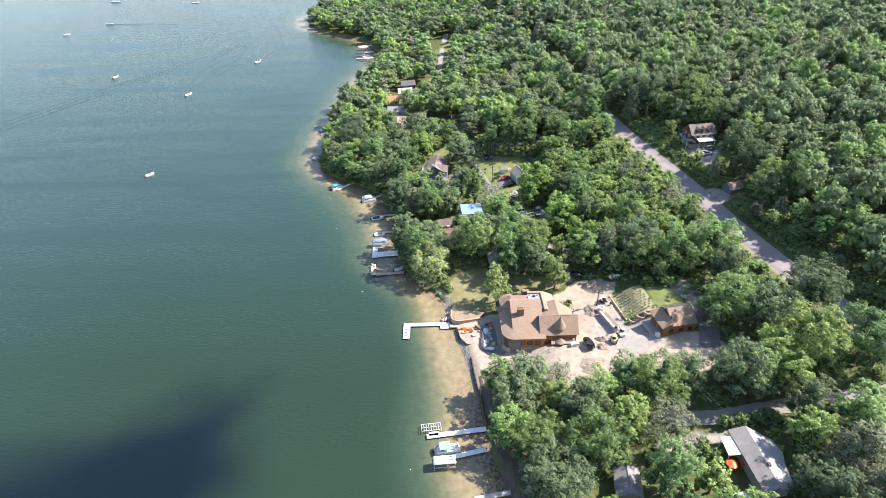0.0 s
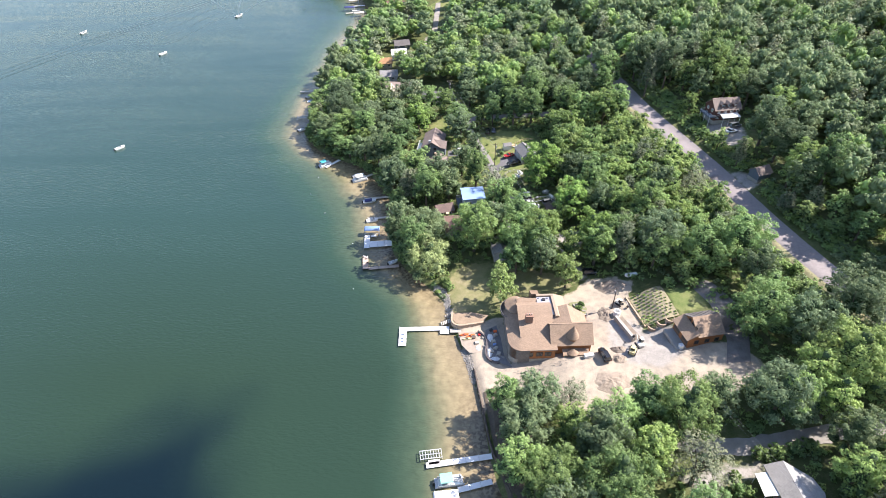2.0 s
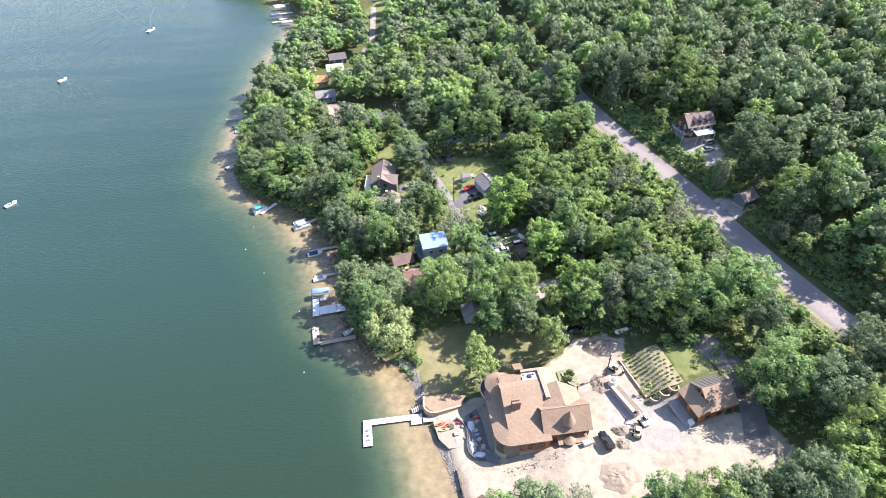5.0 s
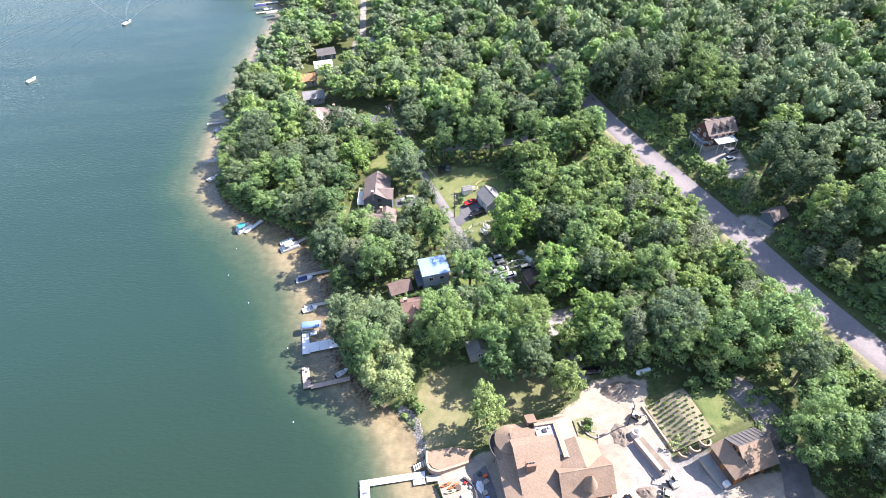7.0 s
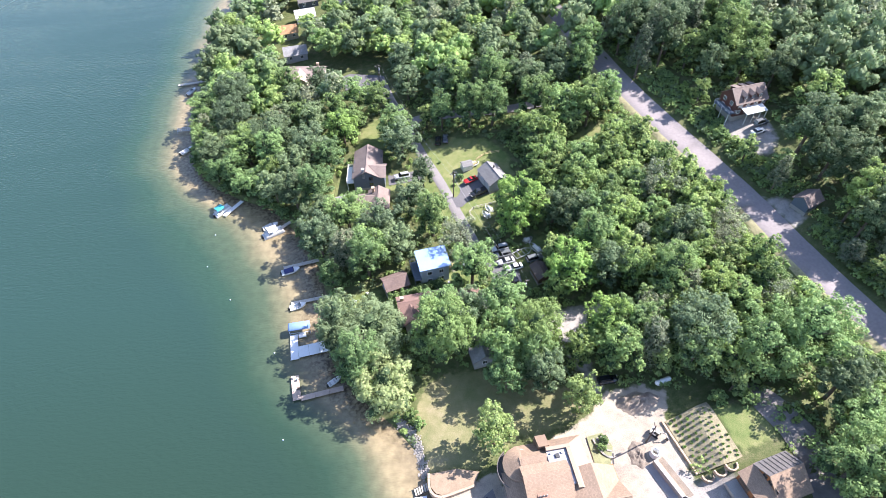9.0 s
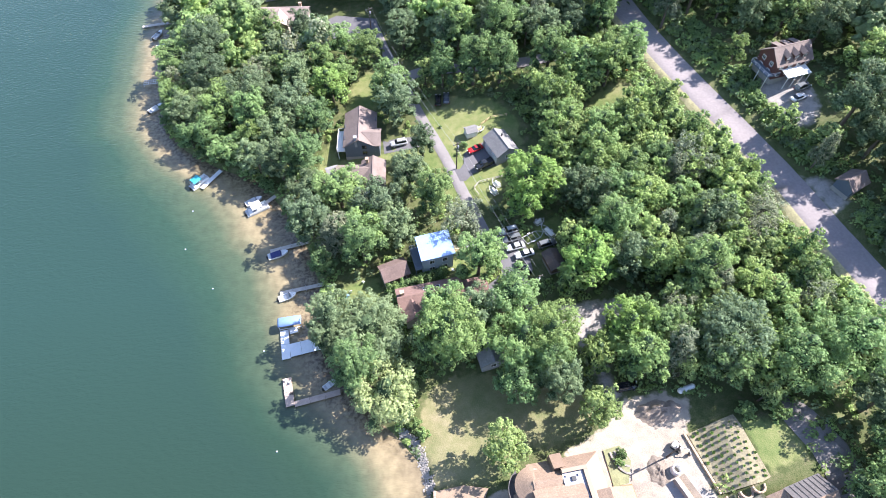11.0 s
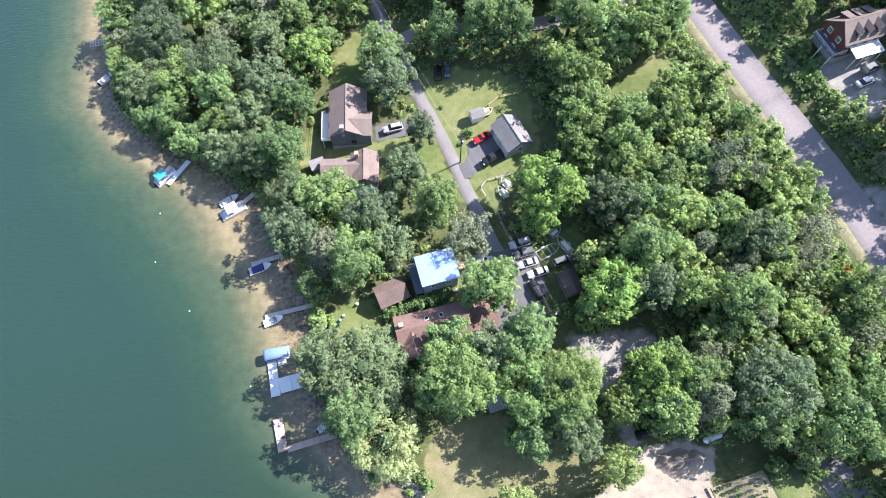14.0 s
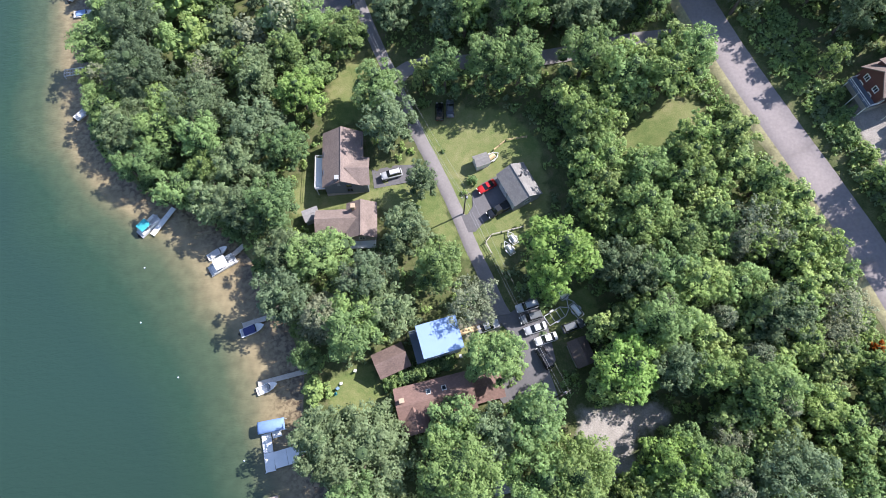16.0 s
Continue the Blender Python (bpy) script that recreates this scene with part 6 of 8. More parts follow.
def trailer(label, x, y, turn, ln=5.0, wd=2.0, load=None):
    """A boat trailer: a tapering steel frame, cross bars, two wheels, and a load where it has one."""
    o = thing("boat_trailer", label, "trailer", pose(x, y, ground_at(x, y, 0.1), 0, 0, turn))
    a, b = ln / 2, wd / 2
    for sy in (-1, 1):
        part("beam", tubed((-a, sy * b, 0.5), (a * 0.4, sy * b, 0.5), 0.08, n=6), ALU, o)
        part("beam", tubed((a * 0.4, sy * b, 0.5), (a, 0, 0.5), 0.08, n=6), ALU, o)
        w = part("wheel", tubed((-a * 0.3, sy * (b + 0.1), 0.3), (-a * 0.3, sy * (b + 0.3), 0.3), 0.3, n=12), BLACK, o)
        part("fender", boxed(-a * 0.3 - 0.4, -a * 0.3 + 0.4, sy * (b + 0.2) - 0.12, sy * (b + 0.2) + 0.12, 0.62, 0.68), ALU, w)
    for px in (-a, -a * 0.5, 0, a * 0.38):
        part("cross_bar", tubed((px, -b, 0.5), (px, b, 0.5), 0.06, n=6), ALU, o)
    if load:
        part("load", boxed(-a * 0.9, a * 0.3, -b * 0.7, b * 0.7, 0.6, 1.3, taper=0.25, bevel=0.1), load, o)
    return o


trailer("white boat trailer among parked cars", 36.0, 190.8, 20, 5.6, 2.2)
trailer("trailer with a covered white boat", 39.4, 191.5, 115, 4.6, 1.6, GELCOAT)
trailer("small trailer with a white load", 38.4, 194.6, 30, 3.0, 1.4, GELCOAT)
trailer("white watercraft on a trailer by a fence", 29.3, 206.8, 110, 3.4, 1.3, GELCOAT)
trailer("white watercraft on a trailer by a fence", 30.5, 208.8, 110, 3.2, 1.3, GELCOAT)
trailer("small utility trailer with a tan load", 30.4, 227.9, 25, 3.0, 1.6, WOODFRESH)


# ---- the building lot ----
def wall_run(name, label, line, height, thick, material, base, step=0.6, kind="structure", cap=None):
    """A low wall of laid blocks along a line: courses of single blocks, a little uneven."""
    o = thing(name, label, "wall", pose(line[0][0], line[0][1], base), kind=kind)
    p = resample(line, step)
    rng = np.random.default_rng(len(line) * 7)
    courses = max(1, round(height / 0.3))
    bw = None
    for c in range(courses):
        for i in range(len(p) - 1):
            a, b = p[i], p[i + 1]
            d = b - a
            ln = float(np.hypot(*d))
            if bw is None:
                bw = bpy.data.meshes.new("block")
                bm = boxed(0.01, step - 0.01, -thick / 2, thick / 2, 0, height / courses - 0.02, bevel=0.02)
                bm.to_mesh(bw)
                bm.free()
                bw.materials.append(material)
            ob = new("block", bw)
            ob.parent = o
            ob.matrix_basis = Matrix.Translation((a[0] - line[0][0], a[1] - line[0][1] + rng.uniform(-0.02, 0.02), c * height / courses)) @ Matrix.Rotation(math.atan2(d[1], d[0]), 4, "Z") @ Matrix.Diagonal((ln / step, 1, 1, 1))
    return o


wall_run("terrace_wall", "curved tan block wall of the lakeside terrace", [(2.2, 138.4), (1.9, 135.6), (2.6, 134.0), (4.2, 133.3), (6.6, 133.6), (11.2, 134.4)], 1.9, 0.5, BLOCK, 0.5)
patch("terrace", [(2.4, 138.3), (2.2, 135.6), (3.0, 134.2), (4.4, 133.6), (6.6, 133.9), (11.2, 134.7), (12.6, 137.0), (8, 138.4)], mat("terrace_soil", (0.25, 0.185, 0.13), 0.95, vary=0.3, scale=0.7, fine=5, bump=0.6), 2.25, "bare earth terrace behind a block wall", "terrace", z=0)
patch("landing", [(3.6, 131.6), (9.8, 131.4), (10.6, 128.0), (10.2, 123.6), (6.4, 123.8), (4.4, 126.6)], mat("packed_sand", (0.28, 0.235, 0.195), 0.95, vary=0.2, scale=0.6, fine=4, bump=0.5), 1.35, "sandy landing strewn with gear by the dock", "landing", z=0)
wall_run("patio_wall", "low dark curved block wall round the patio", [(9.2, 131.2), (11.0, 129.2), (11.3, 126.6), (10.8, 124.2), (10.9, 121.8), (12.2, 120.2), (14.2, 119.6)], 0.9, 0.4, mat("dark_wall_stone", (0.095, 0.08, 0.085), 0.9, vary=0.4, scale=1.4, fine=6, bump=0.6, spread=0.5), 1.3)
patch("patio", [(11.3, 131.4), (14.6, 133.2), (15.4, 128), (15.6, 122), (17.6, 117.6), (14.4, 119.4), (12.4, 120.4), (11.2, 122), (11.1, 124.2), (11.6, 126.6), (11.3, 129.2)], mat("patio_stone", (0.16, 0.155, 0.16), 0.85, vary=0.3, scale=1.2, fine=5, bump=0.3), 2.0, "grey stone patio beside the lake house", "patio", z=0)
o = thing("seawall", "dark timber seawall along the beach", "seawall", pose(7.6, 117.6, 0), kind="structure")
for (ax, ay), (bx, by) in zip([(7.4, 118.4), (8.0, 112.2), (8.9, 104), (9.6, 97), (10.2, 93.6)], [(8.0, 112.2), (8.9, 104), (9.6, 97), (10.2, 93.6), (13.2, 84)]):
    k = max(1, int(math.hypot(bx - ax, by - ay) / 1.8))
    for i in range(k):
        p0, p1 = Vector((ax + (bx - ax) * i / k - 7.6, ay + (by - ay) * i / k - 117.6, 0)), Vector((ax + (bx - ax) * (i + 1) / k - 7.6, ay + (by - ay) * (i + 1) / k - 117.6, 0))
        for z in (0.15, 0.55, 0.95):
            part("plank", tubed(p0 + Vector((0, 0, z)), p1 + Vector((0, 0, z)), 0.21, n=6), TIMBER, o)
        part("post", tubed(p0 + Vector((-0.25, 0, -0.8)), p0 + Vector((-0.25, 0, 1.45)), 0.12, n=6), TIMBER, o)


def rock_mesh(seed):
    rng = np.random.default_rng(seed)
    v, f = ball((0, 0, 0), 1, 0.7, 7, 4)
    v = [tuple(np.array(p) * rng.uniform(0.75, 1.2)) for p in v]
    return v, f


def rocks(name, label, line, width, count, size, seed):
    """A band of tumbled stones, joined: far too many to count."""
    rng = np.random.default_rng(seed)
    p = resample(line, 0.4)
    models = [rock_mesh(k) for k in range(6)]
    V, F = [], []
    for _ in range(count):
        c = p[rng.integers(0, len(p))] + rng.normal(size=2) * width * 0.4
        v, f = models[rng.integers(0, 6)]
        s = size * rng.uniform(0.5, 1.4)
        z = max(ground_at(c[0], c[1]), -0.1) + s * 0.2
        a = rng.uniform(0, math.tau)
        base = len(V)
        V += [(c[0] + s * (q[0] * math.cos(a) - q[1] * math.sin(a)), c[1] + s * (q[0] * math.sin(a) + q[1] * math.cos(a)), z + s * q[2]) for q in v]
        F += [tuple(i + base for i in q) for q in f]
    return tagged(new(name, mesh_of(name, V, F, STONELIGHT)), label, "rocks", kind="stuff")


rocks("shore_rocks", "pale tumbled stones along the lawn's shore", [(-2.5, 151.2), (0.2, 147.6), (1.0, 143.0), (1.4, 139.0)], 1.15, 620, 0.21, 1)
rocks("beach_rocks", "pale tumbled stones below the sandy bank", [(4.9, 125.4), (5.9, 121.8), (6.6, 118.2), (7.2, 115)], 1.1, 460, 0.22, 2)
rocks("patio_rocks", "loose stones and slabs strewn on the patio", [(11.8, 129.5), (12.4, 126), (12.0, 122.4), (14.5, 121)], 2.2, 70, 0.42, 3)
rocks("yard_stones", "loose stones along the house wall", [(18, 115.8), (24, 116.6), (32, 117.4)], 1.8, 80, 0.13, 4)


def heap(name, label, x, y, rx, ry, h, material, seed):
    """A dumped heap with a rough, slumped crest, whose skirt runs out into the ground."""
    n, m = 40, 16
    verts, faces = [], []
    for i in range(m + 1):
        q = i / m
        for k in range(n):
            a = k * math.tau / n
            w = 1 + 0.22 * noise.noise((math.cos(a) * 1.6 + seed, math.sin(a) * 1.6, 0.3)) + 0.10 * noise.noise((math.cos(a) * 5 + seed, math.sin(a) * 5, q))
            px, py = rx * 1.25 * (1 - q) * w * math.cos(a), ry * 1.25 * (1 - q) * w * math.sin(a)
            lump = 0.45 * noise.noise((px * 0.8 + seed, py * 0.8, seed)) + 0.28 * noise.noise((px * 2.2, py * 2.2, seed)) + 0.12 * noise.noise((px * 5, py * 5, seed))
            rise = q * q * (3 - 2 * q)
            verts.append((px, py, ground_at(x + px, y + py) - ground_at(x, y) + h * rise * (0.85 + lump) + 0.35 * lump * min(1, q * 4) - 0.25 * (1 - q) ** 4))
    for i in range(m):
        for k in range(n):
            faces.append((i * n + k, i * n + (k + 1) % n, (i + 1) * n + (k + 1) % n, (i + 1) * n + k))
    ob = new(name, mesh_of(name, verts, faces, material, smooth=True))
    ob.location = (x, y, ground_at(x, y, 0.02))
    return tagged(ob, label, "heap")


heap("soil_mound", "rough heap of sandy soil on the lot", 41.2, 109.8, 4.4, 3.4, 0.75, SANDHEAP, 1)
heap("soil_mound", "rough heap of grey-brown soil by the drive", 49.6, 144.6, 4.4, 2.4, 1.6, SANDHEAP, 2)
heap("soil_mound", "dug soil beside the trench", 45.6, 120.2, 2.2, 1.6, 0.9, SOILDARK, 3)
heap("soil_mound", "dark dug soil round the well ring", 45.4, 133.6, 2.2, 3.0, 0.8, SOILDARK, 4)
heap("soil_mound", "small heap of gravel beside the car", 45.0, 116.8, 1.9, 1.5, 0.8, SANDHEAP, 5)

# the retaining wall in its trench, the well ring, and the planted bank
o = thing("concrete_wall", "pale poured concrete wall in a dug trench", "wall", pose(47.4, 131.6, ground_at(49, 127), 0, 0, -72))
part("wall_body", boxed(0, 8.9, -0.1, 0.75, -1.2, 1.5), CONCRETE, o)
part("formwork", boxed(0.2, 8.8, 0.76, 0.9, -1.0, 1.3), WOODFRESH, o, "wooden formwork boards")
patch("trench", [(45.9, 131.2), (47.4, 131.6), (50.1, 123.3), (48.5, 122.7)], mat("shaded_slab", (0.30, 0.29, 0.29), 0.9, vary=0.15), 0.12, "flat grey slab at the wall's foot", "trench")
patch("trench_soil", [(48.6, 131.9), (49.9, 132.4), (52.7, 124.2), (51.2, 123.7)], SOILDARK, 0.2, "dark dug soil behind the wall", "trench")
o = thing("well_ring", "pale concrete well ring standing on end", "ring", pose(48.5, 133.2, ground_at(48.5, 133.2)))
bm = bmesh.new()
n = 24
rs = [[bm.verts.new((r * math.cos(k * math.tau / n), r * math.sin(k * math.tau / n), z)) for k in range(n)] for r, z in ((1.0, 0), (1.0, 1.7), (0.72, 1.7), (0.72, 0))]
for r1, r2 in zip(rs, rs[1:] + rs[:1]):
    for k in range(n):
        bm.faces.new((r1[k], r1[(k + 1) % n], r2[(k + 1) % n], r2[k]))
part("ring", bm, WHITE, o)
wall_run("garden_wall", "low tan block wall along the planted bank", [(52.7, 139.4), (53.4, 135.6), (54.4, 130.4), (54.9, 127.6)], 0.6, 0.45, BLOCK, ground_at(53.8, 133) - 0.1)
for cx, cy in ((56.4, 126.8), (58.6, 127.0), (60.8, 127.4)):
    wall_run("planter", "half-round tan block planter below the bank", [(cx + 1.15 * math.cos(a), cy + 1.15 * math.sin(a)) for a in np.linspace(math.pi * 0.95, math.pi * 2.05, 7)], 0.9, 0.35, BLOCK, ground_at(cx, cy) - 0.3, 0.5, kind="")
patch("planted_bank", [(53.2, 139.2), (62.2, 140.6), (63.6, 128.4), (61.8, 127.9), (55.2, 127.6), (54.7, 130.5), (53.8, 135.6)], mat("mulch", (0.27, 0.235, 0.15), 0.95, vary=0.45, scale=0.5, fine=3, bump=0.6), 0.35, "mulched bank planted in rows", "bed")
TUFT = None
rngt = random.Random(3)
for i in range(14):
    for j in range(16):
        u, v = (i - 7) * 1.24 + (j % 2) * 0.62, (j - 8) * 1.08
        px, py = 58.4 + u * 0.96 - v * 0.28, 134.2 + u * 0.28 + v * 0.96
        if inside([(53.2, 139.2), (62.2, 140.6), (63.6, 128.4), (61.8, 127.9), (55.2, 127.6), (54.7, 130.5), (53.8, 135.6)], np.array(px), np.array(py)) < 0.45:
            continue
        if TUFT is None:
            rr = np.random.default_rng(5)
            bm = bmesh.new()
            for k in range(44):
                a, l2 = rr.uniform(0, math.tau), rr.uniform(0.2, 0.4)
                d = Vector((math.cos(a), math.sin(a), 0))
                s = Vector((-d.y, d.x, 0)) * 0.07
                q = [bm.verts.new(p) for p in (d * 0.03 - s, d * 0.03 + s, d * l2 * 0.6 + Vector((0, 0, l2 * 0.9)) + s, d * l2 * 1.1 + Vector((0, 0, l2 * 0.6)))]
                bm.faces.new(q)
            TUFT = bpy.data.meshes.new("bedding_plant")
            bm.to_mesh(TUFT)
            bm.free()
            TUFT.materials.append(LEAF_VIVID)
        ob = new("bedding_plant", TUFT)
        s = rngt.uniform(0.7, 0.95) * (1.3 if px < 57.5 and py > 133 else 1.0)
        ob.matrix_basis = pose(px + rngt.uniform(-0.18, 0.18), py + rngt.uniform(-0.18, 0.18), ground_at(px, py, 0.36), 0, 0, rngt.uniform(0, 360)) @ Matrix.Scale(s, 4)
        tagged(ob, "small green bedding plant in a mulched row", "plant", "plants on the bank")


def digger(label, x, y, turn, paint_, reach=2.6, size=1.0):
    """A small tracked excavator."""
    o = thing("excavator", label, "machine", pose(x, y, ground_at(x, y, 0.05), 0, 0, turn) @ Matrix.Scale(size, 4))
    for sy in (-0.75, 0.75):
        part("track", boxed(-1.1, 1.1, sy - 0.2, sy + 0.2, 0, 0.5, bevel=0.15), BLACK, o)
    part("chassis", boxed(-0.7, 0.7, -0.55, 0.55, 0.3, 0.6), DARKMETAL, o)
    part("body", boxed(-1.25, 0.3, -0.8, 0.8, 0.62, 1.35, bevel=0.1), paint_, o)
    part("cab", boxed(-0.3, 0.85, -0.8, 0.0, 1.0, 2.4, taper=0.08, bevel=0.04), CARGLASS, o)
    part("cab_roof", boxed(-0.3, 0.85, -0.8, 0.0, 2.41, 2.5), paint_, o)
    part("boom", tubed((0.4, 0.3, 1.1), (1.9, 0.3, 2.5), 0.16, 0.12, n=6), paint_, o)
    part("arm", tubed((1.9, 0.3, 2.5), (reach + 0.4, 0.3, 1.2), 0.12, 0.1, n=6), paint_, o)
    part("bucket", boxed(reach, reach + 0.7, -0.05, 0.65, 0.5, 1.2, taper=0.12), DARKMETAL, o)
    return o


def loader(label, x, y, turn, paint_):
    """A small skid-steer loader."""
    o = thing("loader", label, "machine", pose(x, y, ground_at(x, y, 0.05), 0, 0, turn))
    part("body", boxed(-1.3, 0.6, -0.7, 0.7, 0.35, 1.25, bevel=0.1), paint_, o)
    part("cab", boxed(-0.6, 0.6, -0.55, 0.55, 1.251, 2.0, taper=0.06), CARGLASS, o)
    part("cab_roof", boxed(-0.6, 0.6, -0.55, 0.55, 2.01, 2.1), paint_, o)
    for sy in (-0.85, 0.85):
        for sx in (-0.8, 0.35):
            part("wheel", tubed((sx, sy - 0.15, 0.4), (sx, sy + 0.15, 0.4), 0.4, n=12), BLACK, o)
        part("lift_arm", tubed((-1.1, sy * 0.85, 1.4), (1.4, sy * 0.85, 0.6), 0.1, n=6), paint_, o)
    part("bucket", boxed(1.3, 1.9, -0.95, 0.95, 0.1, 0.75, taper=0.1), DARKMETAL, o)
    return o


loader("small yellow loader on the forecourt", 48.6, 118.5, 60, YELLOW)
digger("cream-coloured small excavator beside the trench", 51.2, 121.0, 100, CREAM, 2.4)
digger("small excavator beside the garden wall", 50.3, 137.2, -50, CREAM, 2.4, 0.9)
o = thing("storage_box", "white storage box beside the house", "box", place(37.3, 118.4, 10))
part("box_body", boxed(-1.2, 1.2, -0.5, 0.5, 0, 0.85, bevel=0.04), WHITE, o)
part("lid", boxed(-1.25, 1.25, -0.55, 0.55, 0.852, 0.95), ALU, o)
o = thing("white_cabinet", "white utility cabinet beside the garage", "cabinet", place(60.7, 118.2, 10))
part("cabinet_body", boxed(-0.5, 0.5, -0.5, 0.5, 0, 1.3, bevel=0.04), WHITE, o)
part("lid", boxed(-0.55, 0.55, -0.55, 0.55, 1.302, 1.4), WHITE, o)
o = thing("propane_tank", "long white tank in shade behind the drive", "tank", place(56.2, 147.6, 10))
bm = tubed((-1.6, 0, 0.9), (1.6, 0, 0.9), 0.6, n=16)
tube(bm, (1.6, 0, 0.9), (1.95, 0, 0.9), 0.6, 0.3, n=16)
tube(bm, (-1.6, 0, 0.9), (-1.95, 0, 0.9), 0.6, 0.3, n=16)
part("tank_body", bm, WHITE, o)
for x in (-1, 1):
    part("saddle", boxed(x - 0.15, x + 0.15, -0.5, 0.5, 0, 0.42), CONCRETE, o)
for k, (x, y, turn, c) in enumerate(((5.2, 130.3, 12, ORANGE), (6.9, 129.8, 20, ORANGE), (6.0, 128.7, 5, YELLOW))):
    o = thing("kayak", "bright plastic kayak lying on the landing", "kayak", pose(x, y, 1.45, 0, 0, turn), "kayaks")
    part("hull", prism(bmesh.new(), [(1.4, 0), (0.7, 0.3), (-0.7, 0.3), (-1.4, 0), (-0.7, -0.3), (0.7, -0.3)], 0, 0.3), c, o)
    part("cockpit", prism(bmesh.new(), [(0.4, 0), (0.2, 0.2), (-0.4, 0.2), (-0.5, 0), (-0.4, -0.2), (0.2, -0.2)], 0.302, 0.33), BLACK, o)
o = thing("fire_pit", "round dark fire pit on the landing", "fire pit", pose(7.8, 129.3, 1.36))
part("ring", tubed((0, 0, 0), (0, 0, 0.4), 0.65, n=18), TIMBER, o)
for x, y, turn in ((13.2, 127, 20), (13.6, 124.6, 50), (14.2, 122.6, 70), (12.4, 123.4, 15), (13.9, 129.4, 35), (8.6, 127.2, 10)):
    o = thing("pallet", "stack of stone slabs on a wooden pallet", "pallet", pose(x, y, 2.02 if x > 11 else 1.37, 0, 0, turn), "pallets of slabs")
    for k in (-0.45, 0, 0.45):
        part("runner", boxed(-0.6, 0.6, k - 0.05, k + 0.05, 0, 0.1), WOODFRESH, o)
    for i, k in enumerate((0.102, 0.232, 0.362)):
        part("slab", boxed(-0.55 + 0.04 * i, 0.52, -0.5, 0.5 - 0.06 * i, k, k + 0.126, bevel=0.02), STONE, o)

SHEETING = mat("crumpled_white_sheeting", (0.62, 0.63, 0.66), 0.55, vary=0.2, scale=1.5, fine=6, bump=0.5, dist=0.08)
for x, y, rx, ry, z, seed in ((12.3, 128.6, 0.9, 1.5, 2.03, 11), (12.0, 123.2, 0.8, 1.9, 2.03, 12), (13.0, 120.9, 1.3, 0.8, 2.03, 13), (8.9, 125.6, 0.7, 1.2, 1.38, 14)):
    ob = heap("plastic_sheet", "crumpled white plastic sheet lying on the patio", x, y, rx, ry, 0.35, SHEETING, seed)
    tagged(ob, "crumpled white plastic sheet lying on the patio", "plastic sheet")
    ob.location.z = z
for x, y, turn, c in ((14.0, 130.6, 20, ORANGE), (9.6, 130.2, 60, LAMP_RED), (13.4, 125.8, 10, CANVASBLUE), (12.9, 131.2, 40, DARKMETAL)):
    o = thing("crate", "small coloured crate of gear on the ground", "crate", pose(x, y, 2.02 if x > 11 else 1.37, 0, 0, turn), "crates of gear")
    part("crate_body", boxed(-0.45, 0.45, -0.3, 0.3, 0, 0.42, taper=0.03, bevel=0.03), c, o)
    part("lid", boxed(-0.48, 0.48, -0.33, 0.33, 0.422, 0.48, bevel=0.02), c, o)
for k, rad in enumerate((1.3, 2.2, 3.1)):
    wall_run("stone_edging", "curved row of pale stones edging the rockery", [(40.6 + rad * math.cos(a) * 1.0, 139.2 + rad * math.sin(a) * 1.6) for a in np.linspace(math.pi * 1.02, math.pi * 1.48, 7)], 0.3, 0.4, STONELIGHT, ground_at(38.6, 136) + 0.15, 0.45)
# patio mound north-east of the house
patch("rockery", [(36.4, 139.6), (39.8, 139.8), (41.0, 136.6), (39.2, 132.8), (36.2, 132.6)], mat("rockery_soil", (0.22, 0.225, 0.12), 0.95, vary=0.4, scale=0.8, fine=4, bump=0.7), 0.2, "rough half-planted rockery", "bed")


# ---- poles, wires, fences ----
def utility_pole(x, y, h=10.0, turn=0, label="grey wooden utility pole with crossarm and wires"):
    o = thing("utility_pole", label, "pole", place(x, y, turn), "utility poles")
    part("shaft", tubed((0, 0, -0.5), (0, 0, h), 0.17, 0.11, n=8), TIMBER, o)
    arm = part("crossarm", boxed(-1.1, 1.1, -0.07, 0.07, h - 0.75, h - 0.6), TIMBER, o)
    for k in (-1, -0.35, 0.35, 1):
        part("insulator", tubed((k, 0, h - 0.6), (k, 0, h - 0.4), 0.06, n=6), CONCRETE, arm)
    part("transformer", tubed((0.32, 0, h - 2.3), (0.32, 0, h - 1.4), 0.24, n=10), GREYBOARD, o)
    return o


POLES = [(31.6, 175.0), (21.6, 216.6), (10.8, 251.5), (5.4, 277)]
for x, y in POLES:
    utility_pole(x, y, 10.0, 20)
utility_pole(47.9, 135.9, 8.0, 75, "bare wooden pole on the building lot")
utility_pole(59.5, 98.0, 10.0, 30)
utility_pole(72.5, 64.0, 10.0, 30)


def wire(label, a, b, sag, r=0.012):
    """A sagging wire between two pole tops."""
    cu = bpy.data.curves.new("wire", "CURVE")
    cu.dimensions, cu.bevel_depth, cu.bevel_resolution = "3D", r, 1
    sp = cu.splines.new("POLY")
    n = 14
    sp.points.add(n)
    for k in range(n + 1):
        t = k / n
        sp.points[k].co = (a[0] + (b[0] - a[0]) * t, a[1] + (b[1] - a[1]) * t, a[2] + (b[2] - a[2]) * t - 4 * sag * t * (1 - t), 1)
    cu.materials.append(GREYBOARD)
    return tagged(new("wire", cu), label, "wire", "overhead wires")


